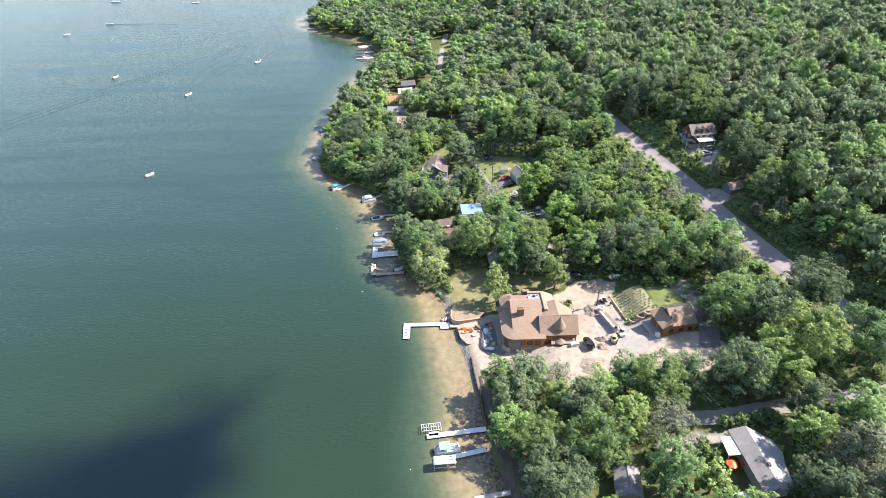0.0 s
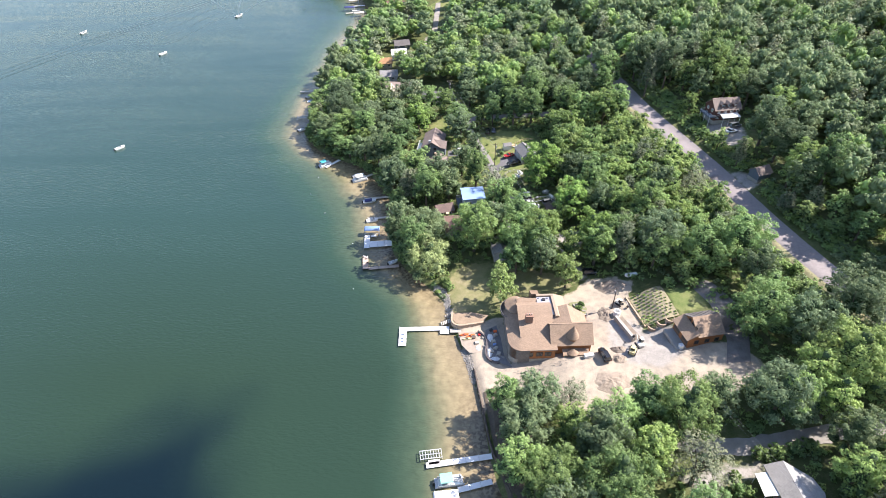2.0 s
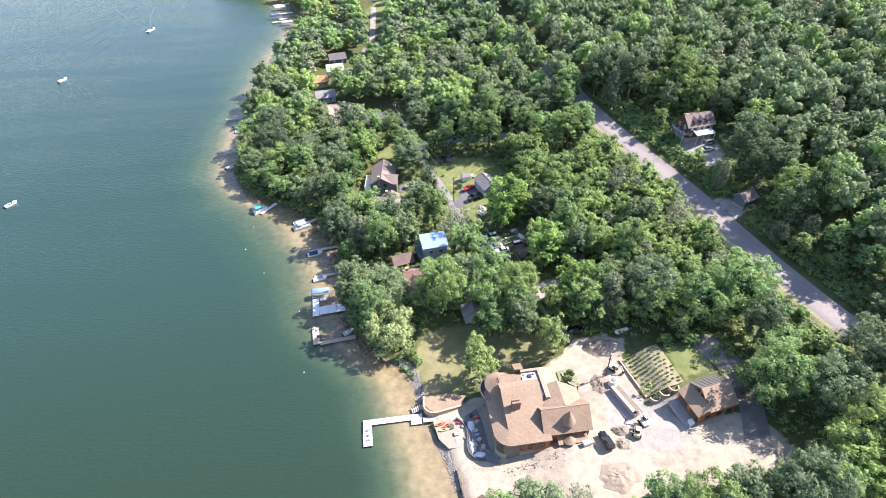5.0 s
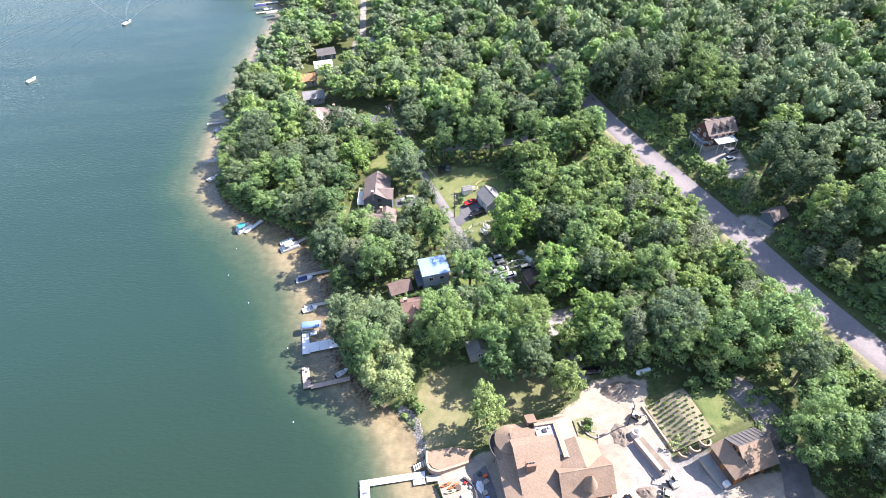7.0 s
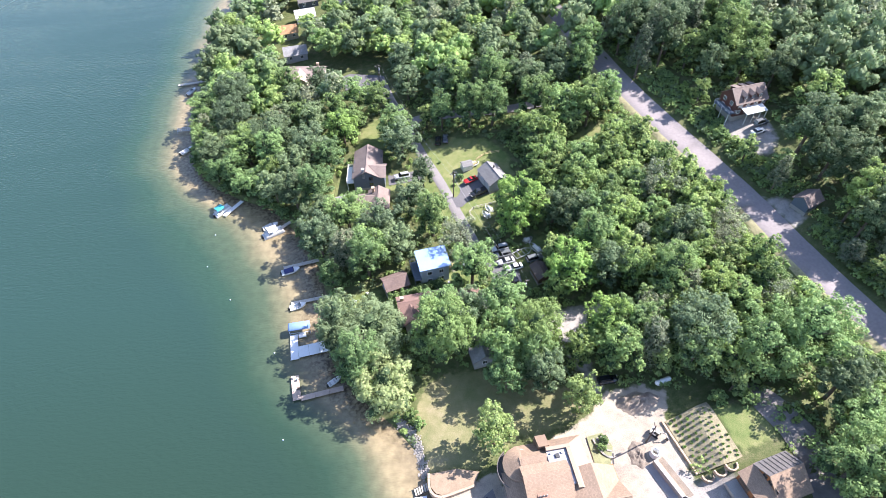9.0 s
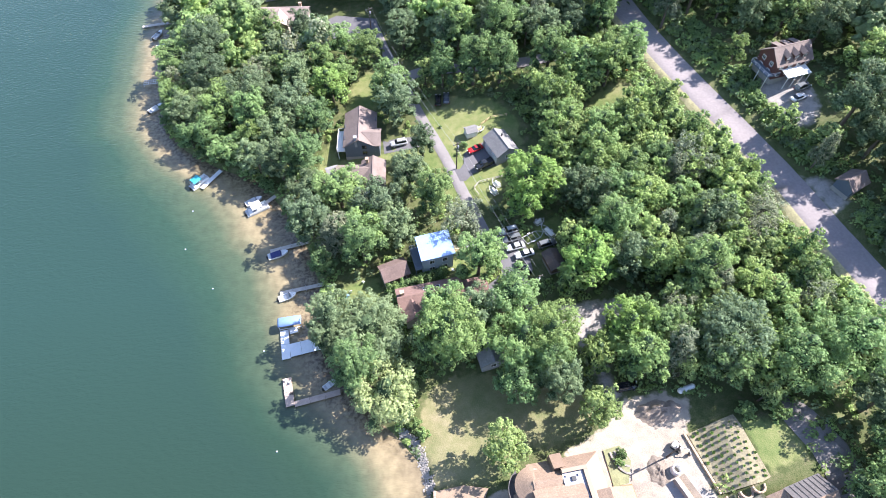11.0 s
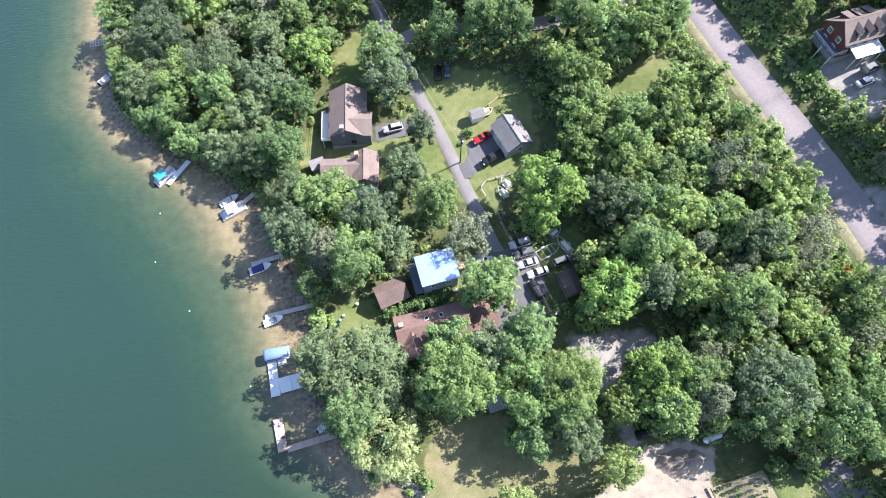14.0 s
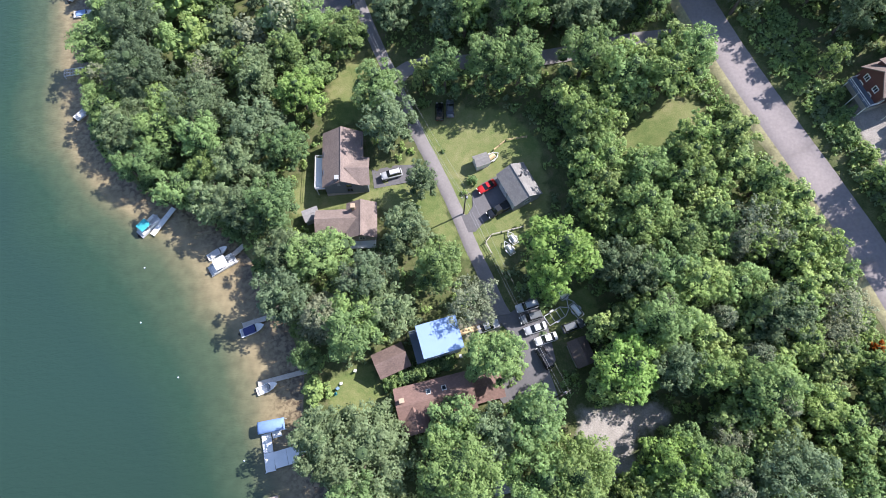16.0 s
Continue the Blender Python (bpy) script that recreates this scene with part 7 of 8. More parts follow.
tops = lambda p, dx, h: (p[0] + dx, p[1] - dx * 0.3, ground_at(*p) + h)
for p, q in zip(POLES, POLES[1:]):
    for dx, h in ((-0.9, 9.6), (0.9, 9.6), (0.2, 7.4)):
        wire("thin pale overhead wire between poles", tops(p, dx, h), tops(q, dx, h), 0.9, 0.018 if h < 8 else 0.012)
for dx in (-0.6, 0.6):
    wire("thin pale overhead wire between poles", tops((59.5, 98), dx, 9.4), tops((72.5, 64), dx, 9.4), 1.0)


def fence(label, pts, height=1.1, gap=2.0, material=DOCKGREY):
    """A post and rail fence over the land."""
    o = thing("fence", label, "fence", pose(pts[0][0], pts[0][1], 0))
    x0, y0 = pts[0]
    for (ax, ay), (bx, by) in zip(pts, pts[1:]):
        k = max(1, round(math.hypot(bx - ax, by - ay) / gap))
        q = [(ax + (bx - ax) * i / k, ay + (by - ay) * i / k) for i in range(k + 1)]
        for x, y in q:
            part("post", boxed(x - x0 - 0.06, x - x0 + 0.06, y - y0 - 0.06, y - y0 + 0.06, ground_at(x, y, -0.3), ground_at(x, y, height)), material, o)
        for (x1, y1), (x2, y2) in zip(q, q[1:]):
            for h in (0.45, 0.9):
                part("rail", tubed((x1 - x0, y1 - y0, ground_at(x1, y1, h)), (x2 - x0, y2 - y0, ground_at(x2, y2, h)), 0.06, n=5), material, o)
    return o


fence("weathered post and rail fence on the lawn", [(33.2, 210.6), (26.4, 210.4), (24.8, 209.0), (25.6, 206.4)])
fence("weathered wooden fence beside a shed", [(31.0, 229.4), (34.0, 231), (38.6, 230.6)], material=WOODFRESH)
o = thing("wood_ramp", "fresh timber ramp beside the blue house", "ramp", place(18.2, 191.4, 8))
part("ramp_deck", slab(bmesh.new(), [(-2.6, -0.6, 1.1), (2.4, -0.6, 0.5), (2.4, 0.6, 0.5), (-2.6, 0.6, 1.1)], 0.12), WOODFRESH, o)
rail(o, [(-2.5, -0.55), (2.3, -0.55)], 0.7, material=WOODFRESH)
for x in (-2.2, 0, 2.2):
    part("ramp_post", boxed(x - 0.06, x + 0.06, -0.06, 0.06, -0.4, 0.8 - x * 0.12 - 0.12), WOODFRESH, o)


def garden_chair(x, y, turn, colour, z):
    o = thing("garden_chair", "plastic garden chair on dock or lawn", "chair", pose(x, y, z, 0, 0, turn), "garden chairs")
    part("seat", boxed(-0.28, 0.28, -0.28, 0.28, 0.36, 0.42), colour, o)
    part("backrest", boxed(-0.3, -0.24, -0.28, 0.28, 0.42, 0.95), colour, o)
    for sx in (-0.24, 0.24):
        for sy in (-0.24, 0.24):
            part("leg", boxed(sx - 0.03, sx + 0.03, sy - 0.03, sy + 0.03, 0, 0.36), colour, o)


for x, y, turn, c, z in ((-26.1, 166.8, 30, WHITE, 0.56), (-25.3, 166.2, 160, WHITE, 0.56), (-24.9, 163.6, 90, TIMBER, 0.56), (-11.6, 131.8, 0, WHITE, 0.56), (-11.6, 130.4, 0, WHITE, 0.56), (-11.6, 129.2, 0, WHITE, 0.56)):
    garden_chair(x, y, turn, c, z)
for x, y, turn, c in ((-10.8, 185.2, 30, CANVASBLUE), (-10.0, 186.0, 100, WHITE), (-6.8, 188.0, 60, WHITE), (-11.4, 184.2, 200, CANVASTEAL)):
    garden_chair(x, y, turn, c, ground_at(x, y))


def parasol(x, y):
    """A closed-pitch garden parasol of eight cloth panels on a pole."""
    o = thing("parasol", "orange-red garden parasol beside the grey-roofed house", "parasol", pose(x, y, ground_at(x, y)))
    part("pole", tubed((0, 0, 0), (0, 0, 2.5), 0.03), WOODFRESH, o)
    part("base", tubed((0, 0, 0), (0, 0, 0.1), 0.3, 0.25, n=12), CONCRETE, o)
    for k in range(8):
        a, b = k * math.tau / 8, (k + 1) * math.tau / 8
        part("panel", slab(bmesh.new(), [(0, 0, 2.55), (1.4 * math.cos(a), 1.4 * math.sin(a), 2.05), (1.4 * math.cos(b), 1.4 * math.sin(b), 2.05)], 0.02), ORANGE, o)


parasol(64.0, 76.6)

# an open timber stair down to the water beside the terrace wall
o = thing("stair", "dark open timber stair beside the terrace wall", "stair", pose(0.4, 135.9, 0.0, 0, 0, 8))
for sy in (-0.8, 0.8):
    part("stringer", slab(bmesh.new(), [(-1.7, sy - 0.06, 0.45), (1.7, sy - 0.06, 1.7), (1.7, sy + 0.06, 1.7), (-1.7, sy + 0.06, 0.45)], 0.25), TIMBER, o)
    for x, z in ((-1.5, 0.5), (0.1, 1.1), (1.5, 1.6)):
        part("post", tubed((x, sy, z - 1.4), (x, sy, z + 0.9), 0.06, n=6), TIMBER, o)
for k in range(7):
    part("tread", boxed(-1.6 + k * 0.5, -1.28 + k * 0.5, -0.74, 0.74, 0.5 + k * 0.18, 0.56 + k * 0.18), DOCKGREY, o)


# ---- trees ----
def crown_cards(rng, lobes, count, size, droop=0.0, flat=0.35, twigs=10, tumble=0.42):
    """Sprays of small three-sided leaves at the twig ends of rounded boughs (x, y, z, radius, squash): points, three to a leaf, and the way each leaf leans."""
    base = np.array(lobes)
    sub, axis = [], base[:, :2].mean(0)
    for x, y, z, r, q in lobes:
        out = np.array([x - axis[0], y - axis[1], 0.0])
        for _ in range(twigs):
            d = rng.normal(size=3) + out / max(np.linalg.norm(out), 0.6) * 0.5
            d[2] = abs(d[2]) * 0.95 - 0.2
            d /= np.linalg.norm(d)
            reach = r * rng.uniform(0.7, 1.12)
            sub.append((x + d[0] * reach, y + d[1] * reach, z + d[2] * reach * q, r * rng.uniform(0.24, 0.44), rng.uniform(0.7, 1.0)))
    every = np.array(sub + [(x, y, z, r * 0.85, q) for x, y, z, r, q in lobes])
    w = every[:, 3] ** 2
    w[len(sub):] *= 0.45
    L = every[rng.choice(len(every), count, p=w / w.sum())]
    d = rng.normal(size=(count, 3))
    d[:, 2] = np.where(d[:, 2] < -0.3, -d[:, 2], d[:, 2])
    d /= np.linalg.norm(d, axis=1)[:, None]
    rad = L[:, 3] * rng.uniform(0.55, 1.2, count)
    c = L[:, :3] + d * np.stack([rad, rad, rad * L[:, 4]], -1)
    c[:, 2] -= droop * rng.uniform(0, 1, count) ** 2 * 3.0
    nrm = d * 0.9 + rng.normal(size=(count, 3)) * tumble + [0, 0, flat]
    nrm /= np.linalg.norm(nrm, axis=1)[:, None]
    u = np.cross(nrm, rng.normal(size=(count, 3)))
    u /= np.linalg.norm(u, axis=1)[:, None]
    v = np.cross(nrm, u)
    s = size * rng.uniform(0.6, 1.4, count)[:, None]
    P = np.stack([c - u * s * 0.9 - v * s * 0.5, c + u * s * 0.9 - v * s * 0.5, c + v * s], 1)
    soft = d + nrm * 0.16 + [0, 0, 0.15]
    soft /= np.linalg.norm(soft, axis=1)[:, None]
    return P.reshape(-1, 3), np.repeat(soft, 3, axis=0)


def far_lobes(rng, n):
    """Broad overlapping boughs of a crown that is only seen from far off."""
    out = [(0, 0, 0.40, 0.62, 0.85), (rng.uniform(-0.1, 0.1), rng.uniform(-0.1, 0.1), 0.70, 0.40, 0.8)]
    for k in range(n):
        a, z = k * 2.39996 + rng.uniform(-0.4, 0.4), 0.14 + 0.58 * (k + 0.5) / n
        rr = math.sqrt(max(0.0, 1 - ((z - 0.3) / 0.7) ** 2)) * rng.uniform(0.5, 0.72)
        out.append((math.cos(a) * rr, math.sin(a) * rr, z, rng.uniform(0.28, 0.42), rng.uniform(0.8, 1.0)))
    return out


def lobes_for(rng, kind, n):
    """Boughs of a crown of height about 1 and radius about 1 (crown alone, base at 0)."""
    out = []
    if kind == "pine":
        for k in range(n):
            z = 0.1 + 0.85 * k / n
            r = (1 - z) ** 0.7 * 0.75 + 0.12
            a = rng.uniform(0, math.tau)
            for j in range(3):
                out.append((math.cos(a + j * 2.1) * r * 0.55, math.sin(a + j * 2.1) * r * 0.55, z, 0.34 * r + 0.08, 0.45))
        return out
    out += [(0, 0, 0.36, 0.50, 0.9), (0.06, -0.05, 0.60, 0.40, 0.9), (rng.uniform(-0.12, 0.12), rng.uniform(-0.12, 0.12), 0.86, 0.20, 1.1)]
    side = rng.uniform(0, math.tau)
    for k in range(n):
        a, q = k * 2.39996 + rng.uniform(-0.4, 0.4), (k + 0.5) / n
        z = 0.08 + 0.80 * q ** 1.1
        wide = 1 - ((z - 0.34) / 0.66) ** 2 if z > 0.34 else 1 - ((0.34 - z) / 0.5) ** 2
        rr = math.sqrt(max(0.0, wide)) * rng.uniform(0.5, 0.82) * (1 + 0.12 * math.cos(2 * a + side))
        out.append((math.cos(a) * rr, math.sin(a) * rr, z, rng.uniform(0.15, 0.29), rng.uniform(0.75, 1.1)))
    return out


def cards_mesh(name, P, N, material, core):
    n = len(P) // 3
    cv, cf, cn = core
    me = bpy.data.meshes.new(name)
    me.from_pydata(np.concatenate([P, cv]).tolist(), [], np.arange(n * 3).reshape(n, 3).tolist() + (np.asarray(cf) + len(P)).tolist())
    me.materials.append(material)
    # the core balls get a colour darkened to read as shade in leaf gaps
    me.materials.append(SHADE_CORE)
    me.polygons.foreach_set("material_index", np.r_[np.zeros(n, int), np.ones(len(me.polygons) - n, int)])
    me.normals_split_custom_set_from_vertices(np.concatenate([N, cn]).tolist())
    return me


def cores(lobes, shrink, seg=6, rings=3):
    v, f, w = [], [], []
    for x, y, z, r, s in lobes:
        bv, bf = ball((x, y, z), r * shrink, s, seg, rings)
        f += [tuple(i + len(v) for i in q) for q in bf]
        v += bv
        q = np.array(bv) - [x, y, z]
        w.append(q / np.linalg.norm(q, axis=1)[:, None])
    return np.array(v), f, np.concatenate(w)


def limb_mesh(rng, height, spread, kind):
    """A tapered trunk with forking limbs, for a crown of that height and spread."""
    bm = bmesh.new()
    r = 0.028 * height
    if kind == "pine":
        tube(bm, (0, 0, -0.6), (0, 0, height * 0.95), r, r * 0.15, n=7)
        return bm
    fork = height * 0.36
    tube(bm, (0, 0, -0.6), (0.1, 0, fork), r, r * 0.7, n=8)
    for k in range(6):
        a = k * math.tau / 6 + rng.uniform(-0.4, 0.4)
        q = rng.uniform(0.35, 0.6) * spread
        mid = Vector((math.cos(a) * q * 0.5, math.sin(a) * q * 0.5, fork + height * 0.2))
        tip = Vector((math.cos(a) * q, math.sin(a) * q, height * rng.uniform(0.68, 0.85)))
        tube(bm, (0.1, 0, fork * 0.92), mid, r * 0.45, r * 0.3, n=6)
        tube(bm, mid, tip, r * 0.3, r * 0.08, n=5)
    return bm


def tree_kind(seed, name, kind, leaf, height, spread, clumps, size, lobes=13, droop=0.0, base=0.22, label="", flat=0.35, core=0.74):
    """The first tree of a kind, standing far under no one's feet until it is placed: trunk and crown under an empty."""
    rng = np.random.default_rng(seed)
    lb = lobes_for(rng, kind, lobes if kind == "pine" else round(lobes * 1.6))
    ch = height * (1 - base)
    real = [(x * spread, y * spread, height * base + z * ch, r * (spread * 0.6 + ch * 0.25), s) for x, y, z, r, s in lb]
    root = thing(name, label, "tree", Matrix())
    part("trunk", limb_mesh(rng, height, spread, kind), BARK, root)
    P, N = crown_cards(rng, real, clumps, size, droop, flat)
    # leaves over dark balls whose colour stands in for shade inside the crown
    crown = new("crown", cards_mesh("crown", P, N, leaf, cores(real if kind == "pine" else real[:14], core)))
    crown.parent = root
    return root


KINDS = {}
KINDS["maple"] = [tree_kind(11, "maple_tree", "broad", LEAF, 15.5, 5.2, 6300, 0.195, 15, label="tall green maple tree in full leaf"),
    tree_kind(12, "maple_tree", "broad", LEAF, 17.0, 5.0, 6500, 0.195, 16, label="tall green maple tree in full leaf"),
    tree_kind(13, "maple_tree", "broad", LEAF, 14.0, 5.6, 6500, 0.195, 13, label="broad green maple tree in full leaf"),
    tree_kind(14, "maple_tree", "broad", LEAF_FIELD, 15.0, 5.2, 6300, 0.195, 15, label="tall fresh green maple tree in full leaf")]
KINDS["great_maple"] = [tree_kind(15, "maple_tree", "broad", LEAF, 16.5, 7.6, 11500, 0.20, 26, label="wide old green maple tree in full leaf"),
    tree_kind(16, "maple_tree", "broad", LEAF_FIELD, 17.5, 7.4, 11500, 0.20, 24, label="wide fresh green maple tree in full leaf")]
KINDS["oak"] = [tree_kind(21, "oak_tree", "broad", LEAF_DARK, 16.0, 5.8, 6600, 0.195, 17, label="dark green oak tree with a lumpy crown"),
    tree_kind(22, "oak_tree", "broad", LEAF_DARK, 15.0, 5.2, 6300, 0.195, 15, label="dark green oak tree with a lumpy crown")]
KINDS["great_oak"] = [tree_kind(23, "oak_tree", "broad", LEAF_DARK, 16.5, 7.7, 11500, 0.20, 27, label="wide old dark green oak tree")]
KINDS["willow"] = [tree_kind(31, "willow_tree", "broad", LEAF_PALE, 12.5, 7.0, 9500, 0.20, 24, 0.22, 0.08, "pale yellow-green willow at the water's edge")]
KINDS["lime"] = [tree_kind(41, "young_tree", "broad", LEAF_LIME, 11.0, 5.0, 5600, 0.19, 14, base=0.16, label="bright lime-green leafy tree")]
KINDS["vivid"] = [tree_kind(17, "maple_tree", "broad", LEAF_VIVID, 15.0, 5.2, 6300, 0.195, 15, label="bright fresh green maple tree in sun")]
KINDS["poplar"] = [tree_kind(63, "young_tree", "broad", LEAF_POPLAR, 9.5, 3.4, 4200, 0.16, 12, base=0.14, label="pale green airy young tree on the lawn", core=0.35)]
KINDS["pine"] = [tree_kind(51, "pine_tree", "pine", LEAF_PINE, 18.0, 4.9, 7600, 0.15, 15, 0.1, 0.2, "grey-green pine tree with layered boughs", 0.6, 0.45),
    tree_kind(52, "pine_tree", "pine", LEAF_PINE, 17.0, 4.9, 7600, 0.15, 13, 0.15, 0.15, "grey-green pine tree with layered boughs", 0.5, 0.45)]
KINDS["young"] = [tree_kind(61, "young_tree", "broad", LEAF_YOUNG, 9.0, 3.0, 2900, 0.18, 10, base=0.18, label="young light green tree"),
    tree_kind(62, "young_tree", "broad", LEAF_FIELD, 10.0, 3.0, 2900, 0.18, 11, base=0.16, label="slim young green tree")]
KINDS["shrub"] = [tree_kind(71, "shrub", "broad", LEAF_FIELD, 3.2, 2.0, 1300, 0.16, 8, base=0.05, label="leafy green shrub close to the ground"),
    tree_kind(72, "shrub", "broad", LEAF, 2.7, 2.1, 1300, 0.16, 9, base=0.05, label="low dense green shrub")]
KINDS["snag"] = [tree_kind(81, "thin_tree", "broad", LEAF_PINE, 13.0, 5.0, 3600, 0.15, 15, base=0.25, label="sparse greyish half-bare tree", core=0.2)]
KINDS["red"] = [tree_kind(91, "red_shrub", "broad", LEAF_RED, 3.6, 1.6, 700, 0.16, 6, base=0.05, label="orange-red leafed shrub by the road")]
USED = {}
STANDING = []


def plant(kind, x, y, size=1.0, tall=1.0, pick=None):
    """Plants a tree of a kind: the first use moves the model itself, later ones copy it."""
    rng = random.Random(int(x * 131 + y * 977))
    models = KINDS[kind]
    i = rng.randrange(len(models)) if pick is None else pick
    m = pose(x, y, ground_at(max(x, float(shore_x(y)) + 0.3), y) - 0.1, 0, 0, rng.uniform(0, 360)) @ Matrix.Diagonal((size, size, size * tall, 1))
    root = models[i]
    if USED.setdefault((kind, i), 0):
        root = copy_thing(root, m)
    USED[(kind, i)] += 1
    root.matrix_basis = m
    STANDING.append((x, y, size * (6.6 if kind.startswith("great") else 4.6 if kind in ("maple", "oak", "willow", "pine", "vivid", "lime") else 3.0)))
    return root


# crowns that can be told apart, by kind, place and radius
LANE_TREES = [("oak", 2.7, 197.3, 5.0), ("pine", -10.7, 198.4, 5.7), ("maple", -9.8, 210.6, 6.6), ("oak", -16.9, 213.8, 5.4), ("snag", 0.6, 208.0, 2.6), ("oak", 8.4, 212.6, 5.4), ("oak", 13.5, 223.4, 3.5), ("oak", 9.1, 238.1, 5.6), ("maple", 7.7, 247.2, 5.9), ("lime", -9.0, 249.9, 5.7), ("maple", -18.2, 224.2, 5.8), ("maple", -14.4, 237.5, 5.0), ("oak", -19.6, 243.3, 6.4), ("oak", -23.9, 235.4, 5.9), ("oak", -31.1, 229.0, 5.2), ("maple", -38.2, 233.8, 5.4), ("maple", -44.5, 240.9, 4.6), ("oak", -31.0, 249.7, 7.3), ("maple", -40.1, 247.9, 6.4), ("oak", -49.3, 251.2, 6.8), ("maple", -53.6, 257.2, 6.0), ("oak", -44.7, 263.0, 7.4), ("maple", -55.4, 273.8, 6.5), ("maple", 3.2, 263.0, 5.2), ("oak", 14.6, 266.5, 5.6), ("maple", -4.0, 268.0, 4.6), ("maple", -26.4, 280.6, 4.6), ("oak", -16.2, 279.4, 4.4), ("oak", 14.4, 281.0, 5.2), ("oak", -45.8, 276.4, 7.6)]
ROW_TREES = [("snag", 18.9, 195.2, 5.3), ("maple", 13.4, 203.7, 5.0), ("maple", 20.6, 183.9, 5.6), ("vivid", 43.6, 177.4, 6.2), ("vivid", 36.8, 201.1, 7.4), ("vivid", 34.3, 195.8, 4.0), ("maple", 10.2, 166.6, 7.8), ("oak", -5.9, 171.8, 9.0), ("maple", 10.8, 174.2, 5.0), ("maple", 25.0, 171.4, 6.0), ("maple", 30.4, 161.2, 6.9), ("vivid", 46.4, 159.6, 5.8), ("young", 39.6, 174.8, 3.4), ("maple", 52.6, 158.6, 5.2), ("shrub", -14.8, 185.6, 3.1), ("young", 18.6, 249.6, 3.0), ("maple", 23.2, 246.6, 4.4), ("maple", 32.0, 245.2, 5.4), ("maple", 39.3, 243.4, 5.4), ("shrub", 43.4, 229.0, 2.0), ("maple", 52.4, 241.2, 5.8), ("maple", 59.1, 234.8, 5.8), ("maple", 66.4, 232.4, 5.8), ("maple", 72.3, 234.8, 5.0)]
LOT_TREES = [("willow", -5.0, 158.2, 7.2), ("maple", 24.4, 161.2, 6.8), ("maple", 29.0, 157.0, 4.6), ("oak", 17.5, 171.0, 4.6), ("maple", 46.6, 154.4, 5.6), ("poplar", 36.4, 146.2, 4.2), ("poplar", 16.8, 142.4, 4.6), ("maple", 22.6, 154.6, 4.8), ("oak", 30.2, 152.8, 4.4), ("maple", 57.4, 173.6, 4.4), ("snag", 57.4, 161.6, 4.2), ("maple", 50.8, 162.4, 3.8), ("young", 62.0, 163.6, 3.6), ("oak", 65.3, 154.6, 7.6), ("maple", 75.1, 147.8, 7.4), ("maple", 63.0, 150.0, 5.2), ("pine", 54.2, 154.0, 4.2), ("oak", 86.0, 136.5, 5.2), ("young", 68.4, 142.3, 2.6), ("maple", 86.1, 147.9, 8.2)]
START_TREES = [("oak", 20.8, 104.6, 6.2), ("maple", 21.9, 84.1, 7.2), ("oak", 23.8, 73.1, 8.6), ("maple", 34.7, 81.0, 7.0), ("maple", 37.6, 95.4, 5.6), ("maple", 46.4, 99.6, 5.8), ("maple", 52.9, 96.1, 7.0), ("oak", 61.4, 99.8, 5.0), ("oak", 73.8, 96.8, 7.4), ("maple", 91.3, 102.9, 9.0), ("maple", 80.2, 121.4, 7.2), ("oak", 88.6, 116.6, 7.0), ("oak", 101.7, 119.8, 8.5), ("maple", 84.0, 95.4, 5.2), ("maple", 76.5, 96.0, 4.4)]
START_TREES += [("shrub", 67.5, 88.2, 1.8), ("shrub", 71.0, 88.0, 2.0), ("shrub", 75.0, 88.2, 2.1), ("shrub", 69.0, 94.4, 1.9), ("shrub", 78.5, 88.6, 2.2), ("maple", 104.3, 101.1, 9.0), ("snag", 51.4, 83.1, 6.4), ("maple", 48.2, 72.0, 5.4), ("pine", 85.2, 71.2, 6.2), ("pine", 87.0, 62.5, 6.2), ("young", 57.4, 71.4, 3.4), ("oak", 34.0, 90.4, 6.4), ("snag", 29.3, 103.4, 4.0), ("oak", 17.8, 96.2, 6.4), ("maple", 92.5, 81.0, 6.0), ("maple", 83.0, 102.0, 6.0), ("young", 72.4, 101.6, 3.4)]
ROADSIDE = [("oak", 119.0, 186.5, 5.0), ("pine", 102.6, 190.6, 2.4), ("maple", 112.5, 175.8, 4.2), ("maple", 101.5, 244.0, 4.4), ("oak", 104.0, 235.5, 4.4), ("shrub", 99.4, 222.5, 2.2), ("shrub", 99.6, 213.0, 2.4), ("young", 98.6, 227.5, 2.6), ("young", 100.8, 202.6, 2.6), ("oak", 125.0, 198.0, 5.6), ("maple", 124.0, 211.0, 5.6), ("oak", 119.5, 226.5, 5.8), ("maple", 113.5, 233.0, 5.4), ("young", 106.0, 194.5, 3.2), ("oak", 114.5, 190.0, 5.4), ("maple", 116.5, 178.0, 5.4), ("oak", 112.5, 170.5, 4.6), ("shrub", 100.4, 217.5, 2.0), ("shrub", 101.4, 208.0, 2.2), ("shrub", 97.0, 232.5, 2.3), ("shrub", 95.0, 241.5, 2.4)]
BUILT = [(27, 129, 15), (66.5, 123, 7.5), (-2.6, 233.3, 8.5), (-4, 218.3, 7.5), (33.9, 218.6, 5.5), (27.6, 227, 2.5), (11.2, 190.2, 5.5), (0.6, 188.2, 4), (8, 179, 5), (15, 179, 6), (18.6, 164, 3.2), (37.6, 182.5, 3), (108.8, 221, 7.5), (109, 208.5, 7), (107, 183, 4), (68.3, 75.8, 9), (39.4, 73, 4.5), (62, 137, 9)]
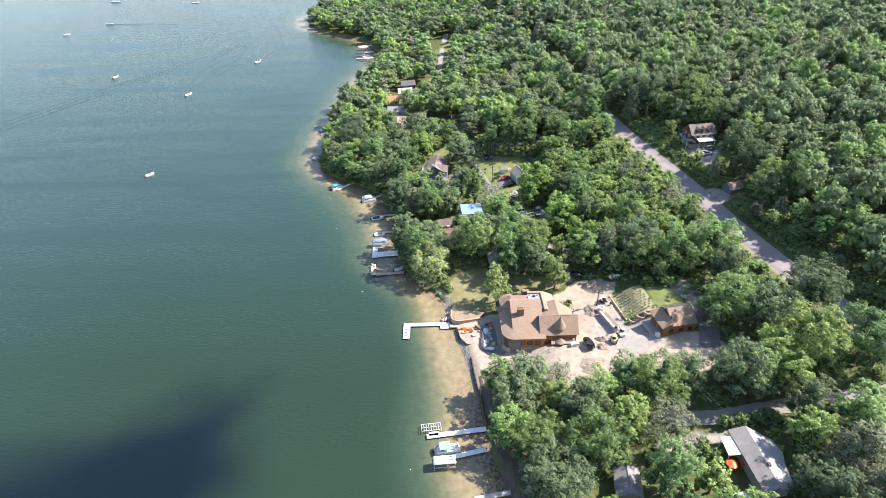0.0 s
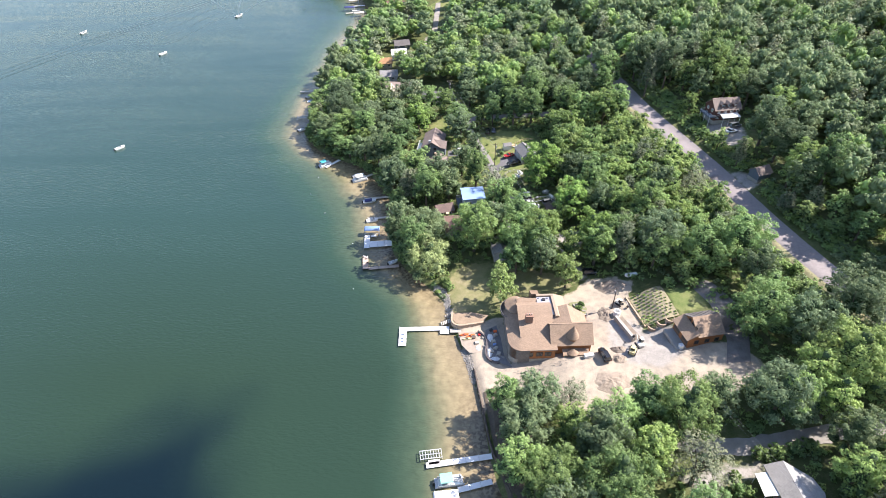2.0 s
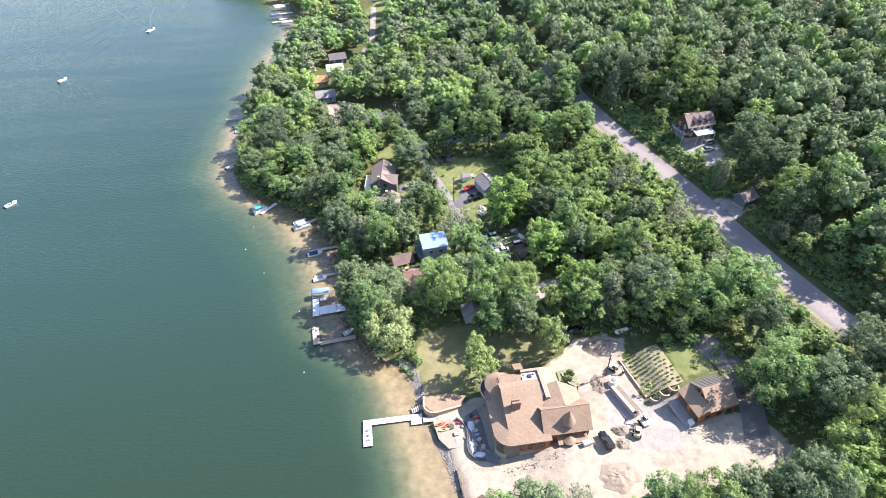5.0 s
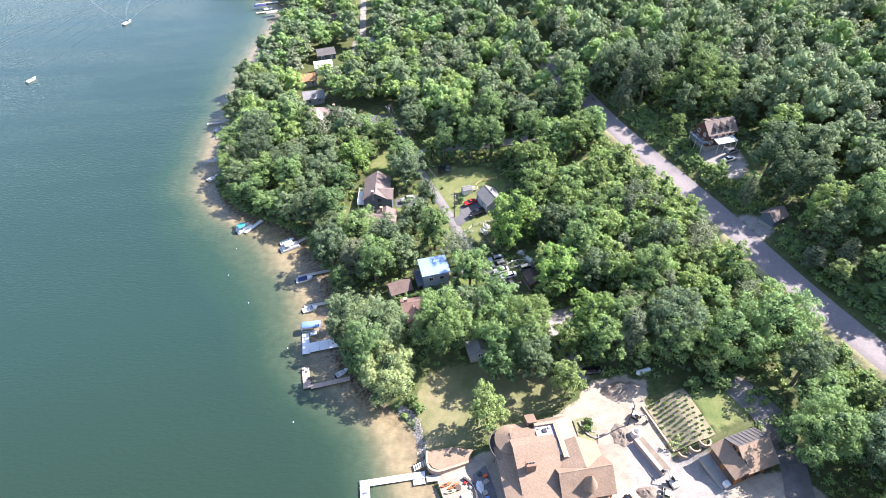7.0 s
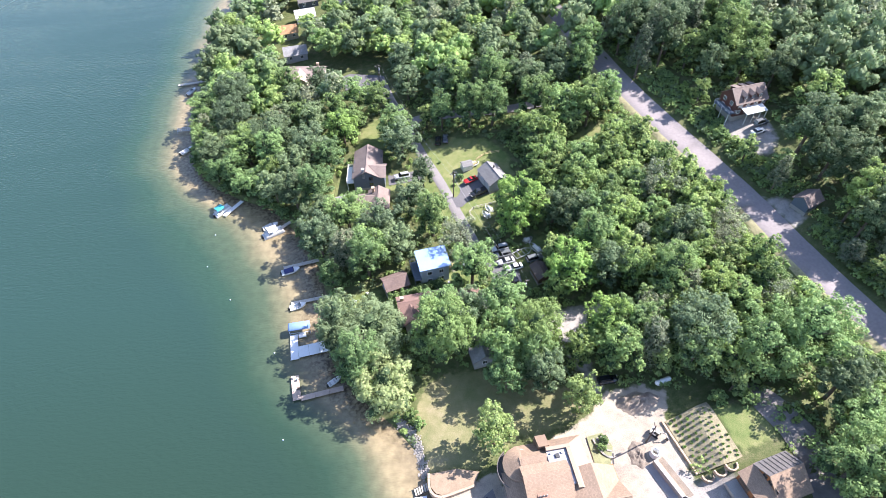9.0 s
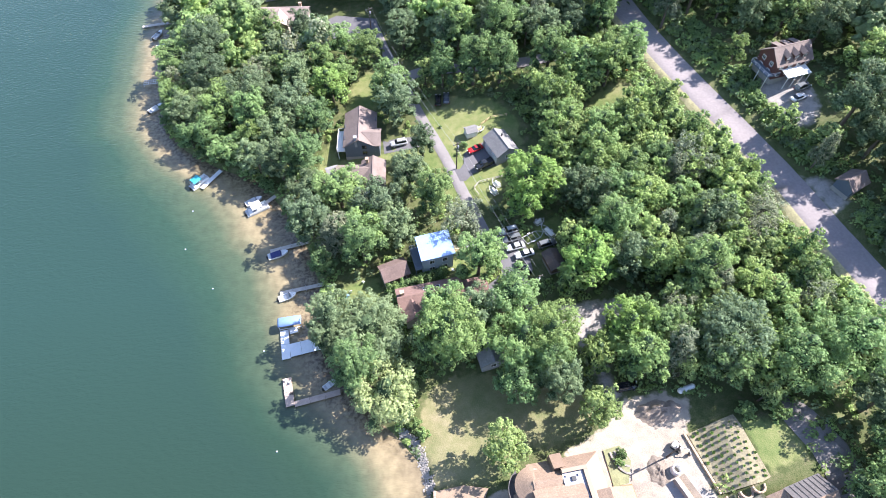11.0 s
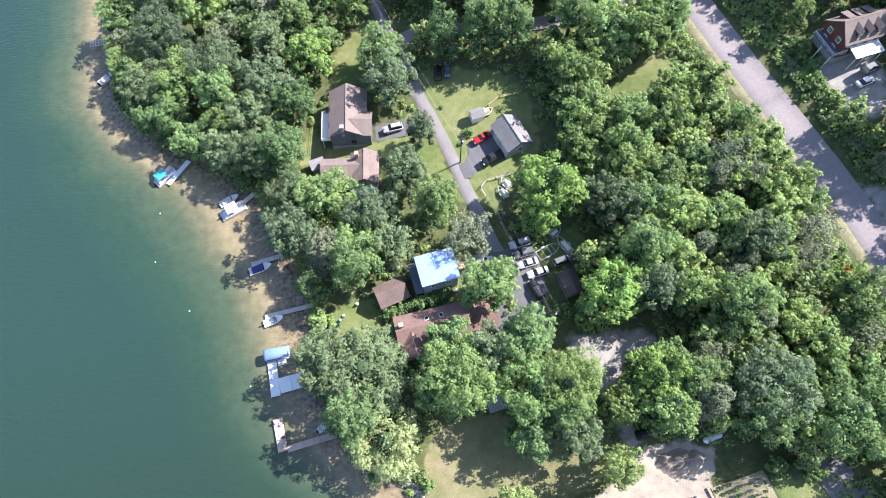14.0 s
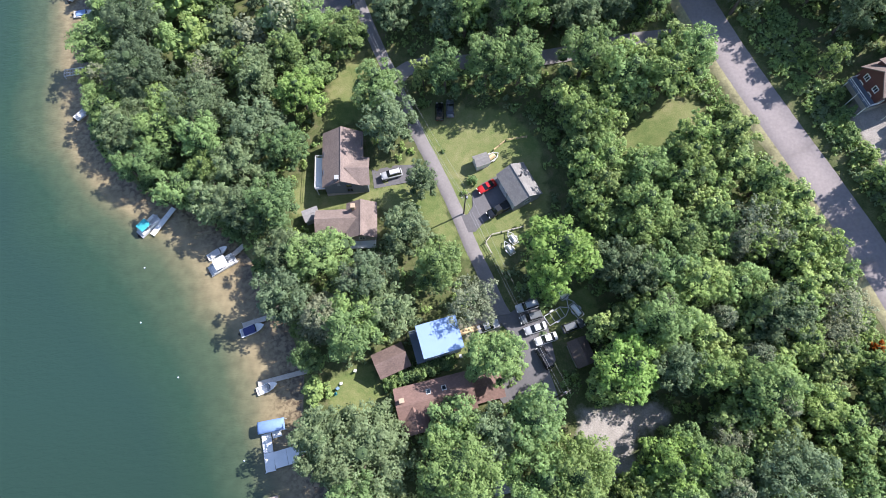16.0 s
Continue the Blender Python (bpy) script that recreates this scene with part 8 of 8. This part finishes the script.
FARBUILT = [(-28.5, 330), (-25.5, 311), (-20.5, 357), (-21.5, 342), (-28, 441), (-19, 404), (13.5, 443), (60, 520), (-18, 468), (-21.5, 292.5), (-12, 290)]
SCALE = {"maple": 5.7, "oak": 5.9, "great_maple": 8.2, "great_oak": 8.3, "willow": 7.4, "lime": 5.4, "vivid": 5.7, "pine": 5.1, "young": 3.2, "poplar": 3.7, "shrub": 2.1, "snag": 5.2, "red": 1.7}
for kind, x, y, r in LANE_TREES + ROW_TREES + LOT_TREES + START_TREES + ROADSIDE:
    kind = "great_" + kind if kind in ("maple", "oak") and r > 6.7 else kind
    s = 1.15 * r / SCALE[kind]
    low = 0.95 if kind == "willow" else 0.72 if x - float(shore_x(y)) < 13 else 0.86 if (kind, x, y, r) in LANE_TREES else 1.0
    low = 1.3 if kind == "poplar" else 1.15 if kind == "lime" else 0.8 if y > 93 and (kind, x, y, r) in START_TREES and x < 76 else low
    plant(kind, x, y, s, min(1.3, max(0.7, s ** -0.6)) * low)


def open_ground(x, y):
    """True where woods can stand: on land, off lawns, roads, sand and houses."""
    free = x - shore_x(y) > 2.0
    for polys, margin in ((LAWNS, 0.5), (SANDS, 2.0), (GRAVELS, 0.8)):
        for q in polys:
            free &= inside(q, x, y) < -margin
    free &= (along(ROAD, x, y) > np.where(y > 246, 4.9, 6.6)) & (along(LANE, x, y) > 4.0) & (along(CROSS, x, y) > 4.5) & (along(FARLANE[3:], x, y) > 5.0) & (along(BYWAY, x, y) > 4.5)
    for bx, by, r in BUILT:
        free &= np.hypot(x - bx, y - by) > r + 2.4
    for bx, by in FARBUILT:
        free &= (np.abs(x - bx) > 8.0) | (y < by - (9 if by < 300 else 13)) | (y > by + 8)
    free &= inside([(2, 110), (2, 142), (20, 142), (20, 113), (12, 102), (8, 88)], x, y) < 0
    free &= np.hypot(x - 90.2, y - 171.8) > 3.4
    free &= inside([(-31, 283), (-8, 272), (8, 272), (8, 292), (-33, 302)], x, y) < 0
    free &= inside([(-6, 366), (6, 366), (17, 474), (-5, 474)], x, y) < 0
    free &= (y < 330) | (x - shore_x(y) > 3.5)
    free &= inside([(70, 126), (70, 146), (84, 140), (84, 126)], x, y) < 0
    free &= inside([(-13, 212), (-14, 227), (6, 227), (6, 212)], x, y) < 0
    free &= inside([(34, 175), (56, 173), (58, 166), (48, 162)], x, y) < 0
    free &= inside([(19.7, 175), (19.7, 197), (42, 197), (42, 186), (34, 176)], x, y) < 0
    return free


def scatter(x0, x1, y0, y1, gap, seed):
    """Points about one gap from each other, as woods stand."""
    rng = np.random.default_rng(seed)
    ys = np.arange(y0, y1, gap * 0.87)
    pts = [(x + (k % 2) * gap / 2, y) for k, y in enumerate(ys) for x in np.arange(x0, x1, gap)]
    p = np.array(pts) + rng.uniform(-0.33, 0.33, (len(pts), 2)) * gap
    return p


close, distant = scatter(-130, 215, 50, 335, 6.9, 5), scatter(-135, 560, 50, 760, 8.6, 6)
VIEW = [(-145, 52), (60, 52), (98, 56), (152, 130), (230, 240), (398, 488), (385, 530), (60, 600), (-145, 640)]
zone = (distant[:, 1] >= 335) | (distant[:, 0] >= 215)
wood = np.concatenate([close, distant[zone]])
X, Y = wood[:, 0], wood[:, 1]
keep = open_ground(X, Y) & (inside(VIEW, X, Y) > 0)
for hx, hy, hr in STANDING:
    keep &= np.hypot(X - hx, Y - hy) > hr * 0.75 + 2.6
wood = wood[keep]
near = (wood[:, 1] < 262) & (wood[:, 0] < 122) & (wood[:, 1] > 60)
pick = random.Random(4)
ROAD_Y, ROAD_X = [q[1] for q in ROAD[::-1]], [q[0] for q in ROAD[::-1]]
grown = 0
for x, y in wood[near]:
    if grown < 270:
        kind = pick.choices(("maple", "oak", "pine", "young", "snag"), (46, 30, 10, 10, 4))[0]
        off = float(along(ROAD, np.array(x), np.array(y)))
        west = x < np.interp(y, ROAD_Y, ROAD_X)
        if off < 17.5 and not west and 186 < y < 240:
            kind = "shrub" if off < 10.5 else "young"
        if off < 22 and west and y < 243:
            kind = "shrub" if off < 11 else pick.choices(("young", "snag", "shrub"), (6, 1, 1))[0]
        if 40 < x < 54 and 204 < y < 242:
            kind = "shrub" if x < 45 else pick.choice(("young", "young", "maple"))
        s, lift = pick.uniform(0.78, 1.12), 1.0
        if not west and kind not in ("shrub", "young") and off < 34:
            kind, lift = pick.choice(("oak", "oak", "pine", "maple")), 1.22 if y > 236 else min(1.22, max(0.62, (off - 1) / 15))
            s *= 1.08 if y > 236 or off > 16 else 0.86
        plant(kind, float(x), float(y), s * (1.25 if kind in ("young", "shrub") else 0.8 if kind == "pine" else 1.0), pick.uniform(0.85, 1.05) * lift)
        grown += 1


# the thicket of slim young trees that fills the wood beside the road
thicket = scatter(40, 98, 148, 240, 4.7, 31)
TX, TY = thicket[:, 0], thicket[:, 1]
fits = open_ground(TX, TY) & (TX < np.interp(TY, ROAD_Y, ROAD_X) - 9) & (inside([(40, 204), (46, 204), (46, 242), (40, 242)], TX, TY) < 0)
room = 112
for x, y in thicket[fits]:
    if room and all(math.hypot(x - hx, y - hy) > 0.52 * hr + 1.3 for hx, hy, hr in STANDING):
        plant("young", float(x), float(y), pick.uniform(0.95, 1.3), pick.uniform(0.95, 1.2))
        room -= 1


# greenery that hangs over the water's edge
for k, y in enumerate(np.arange(164, 300, 3.1)):
    if 176.5 < y < 188.5 or any(abs(y - q) < 1.6 for q in (174.6, 190.2, 203.6, 221.2, 232.4)):
        continue
    kind = pick.choices(("shrub", "young", "maple"), (6, 4, 1))[0]
    x = float(shore_x(y)) + (1.2 if kind == "shrub" else 2.4)
    if all(math.hypot(x - hx, y - hy) > (2.0 if kind == "shrub" else 3.4) for hx, hy, hr in STANDING):
        plant(kind, x, float(y), pick.uniform(0.8, 1.2) * (1.2 if kind == "shrub" else 0.7), pick.uniform(0.8, 1.0))


def woodland(name, pts, clumps, size, label, seed, core_balls=9, grow=1.0, seg=5):
    """Woods too far or too many to count: every tree a crown of leaf clumps on rounded lobes, joined into one mesh."""
    rng = np.random.default_rng(seed)
    models = []
    for k in range(7):
        lb = lobes_for(rng, "pine", 8) if k == 6 else far_lobes(rng, 8)
        models.append([(x * 4.9, y * 4.9, 3.4 + z * 11.5, r * 5.6, s) for x, y, z, r, s in lb])
    V, W, F, M, T, base = [], [], [], [], [], 0
    for x, y in pts:
        k = rng.integers(0, 6) if rng.uniform() < 0.9 else 6
        lb = models[k]
        s, tall, a = grow * rng.uniform(0.70, 1.12), rng.uniform(0.78, 1.2) / grow, rng.uniform(0, math.tau)
        tall *= 1.22 if x > np.interp(y, ROAD_Y, ROAD_X) - 12 else 1.0
        P, N = crown_cards(rng, lb, clumps, size, twigs=5, tumble=0.2)
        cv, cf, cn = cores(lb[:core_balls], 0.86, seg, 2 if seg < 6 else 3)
        cf = np.asarray(cf)
        cf = np.concatenate([cf[:, [0, 1, 2]], cf[:, [0, 2, 3]]])
        A = np.concatenate([P, cv])
        c, sn = math.cos(a), math.sin(a)
        A = np.stack([(A[:, 0] * c - A[:, 1] * sn) * s + x, (A[:, 0] * sn + A[:, 1] * c) * s + y, A[:, 2] * s * tall + ground_at(x, y)], -1)
        V.append(A)
        T.append(np.full(len(A), rng.uniform(-0.3, 0.22)))
        B = np.concatenate([N, cn])
        W.append(np.stack([B[:, 0] * c - B[:, 1] * sn, B[:, 0] * sn + B[:, 1] * c, B[:, 2]], -1))
        n = len(P) // 3
        F.append(np.arange(n * 3).reshape(n, 3) + base)
        F.append(cf + base + n * 3)
        M.append(np.full(n + len(cf), 2 if k == 6 else rng.choice((1, 1, 0, 1) if x > np.interp(y, ROAD_Y, ROAD_X) else (0, 1, 1, 3))))
        base += len(A)
    V, F, M = np.concatenate(V), np.concatenate(F), np.concatenate(M)
    me = bpy.data.meshes.new(name)
    me.vertices.add(len(V))
    me.vertices.foreach_set("co", V.astype(np.float32).ravel())
    me.loops.add(F.size)
    me.loops.foreach_set("vertex_index", F.astype(np.int32).ravel())
    me.polygons.add(len(F))
    me.polygons.foreach_set("loop_start", np.arange(0, F.size, 3, dtype=np.int32))
    me.polygons.foreach_set("loop_total", np.full(len(F), 3, dtype=np.int32))
    for q in (LEAF, LEAF_DARK, LEAF_PINE, LEAF_FIELD, SHADE_CORE):
        me.materials.append(q)
    me.polygons.foreach_set("material_index", M.astype(np.int32))
    me.update()
    me.normals_split_custom_set_from_vertices(np.concatenate(W).tolist())
    ob = new(name, me)
    give(ob, "tone", np.concatenate(T))
    return tagged(ob, label, "woods", kind="stuff")


def undergrowth(name, pts, label, seed):
    """Low brush that nobody could count: small mounds of leaves, joined into one mesh."""
    rng = np.random.default_rng(seed)
    V, W, M = [], [], []
    for x, y in pts:
        r, tone = rng.uniform(0.8, 1.7), rng.choice((0, 1, 2, 2))
        lobes = [(rng.normal() * 0.5 * r, rng.normal() * 0.5 * r, r * rng.uniform(0.2, 0.6), r * rng.uniform(0.5, 0.9), 0.8) for _ in range(3)]
        P, N = crown_cards(rng, lobes, 80, 0.26, twigs=3)
        W.append(N)
        V.append(P + [x, y, ground_at(x, y)])
        M.append(np.full(len(P) // 3, tone))
    V, M = np.concatenate(V), np.concatenate(M)
    me = bpy.data.meshes.new(name)
    me.from_pydata(V.tolist(), [], np.arange(len(V)).reshape(-1, 3).tolist())
    for q in (LEAF, LEAF_DARK, LEAF_FIELD):
        me.materials.append(q)
    me.polygons.foreach_set("material_index", M.astype(np.int32))
    me.update()
    me.normals_split_custom_set_from_vertices(np.concatenate(W).tolist())
    return tagged(new(name, me), label, "undergrowth", kind="stuff")


brush, edge = scatter(-70, 146, 78, 268, 3.3, 21), scatter(62, 122, 110, 268, 1.7, 22)
away = along(ROAD, edge[:, 0], edge[:, 1])
edge = edge[(away > 6.0) & (away < 13.0)]
brush = np.concatenate([brush, edge])
X, Y = brush[:, 0], brush[:, 1]
keep = (X - shore_x(Y) > 0.6) & (along(ROAD, X, Y) > 5.9) & (along(LANE, X, Y) > 3.4) & (along(CROSS, X, Y) > 3.6) & (along(BYWAY, X, Y) > 3.2) & (X - Y * 0.2 < 104)
for polys in (LAWNS, SANDS, GRAVELS):
    for q in polys:
        keep &= inside(q, X, Y) < -0.9
for bx, by, r in BUILT:
    keep &= np.hypot(X - bx, Y - by) > r + 0.6
keep &= inside([(2, 108), (2, 142), (20, 142), (20, 113), (18, 104), (20, 90), (16, 76), (12, 76), (8, 88)], X, Y) < 0
undergrowth("undergrowth", brush[keep], "low green brush under the trees and along the road", 23)
rest = np.concatenate([wood[near][270:], wood[~near]])
mid = (rest[:, 1] < 335) & (rest[:, 0] < 215)
woodland("woods", rest[mid], 720, 0.42, "dense mixed green woods beyond the road", 3)
woodland("far_woods", rest[~mid], 250, 0.66, "distant green woods along lake and road", 8, 9, 1.22)


# the clipped hedge between two cottages, and shrubs along the paths
for k in range(11):
    plant("shrub", -0.4 + k * 1.28, 184.0 + k * 0.2, 0.92, 1.1, 1)
for x, y, s in ((57.5, 87.6, 0.8), (60.0, 81.0, 1.1), (62.0, 79.5, 0.9), (61.0, 84.0, 0.7), (47.2, 80.5, 0.9), (64.5, 140.6, 1.1), (69.5, 139.0, 1.2), (1.8, 149.6, 0.8), (0.4, 151.6, 0.9), (24.9, 223.5, 0.7), (22.6, 221.2, 0.35), (38.5, 136.8, 0.6), (39.6, 138.2, 0.6), (17.4, 244.5, 0.7), (20.0, 232.0, 0.3)):
    plant("shrub", x, y, s)
for x, y in ((90.2, 171.8), (73.5, 236.0)):
    plant("red", x, y, 1.0)
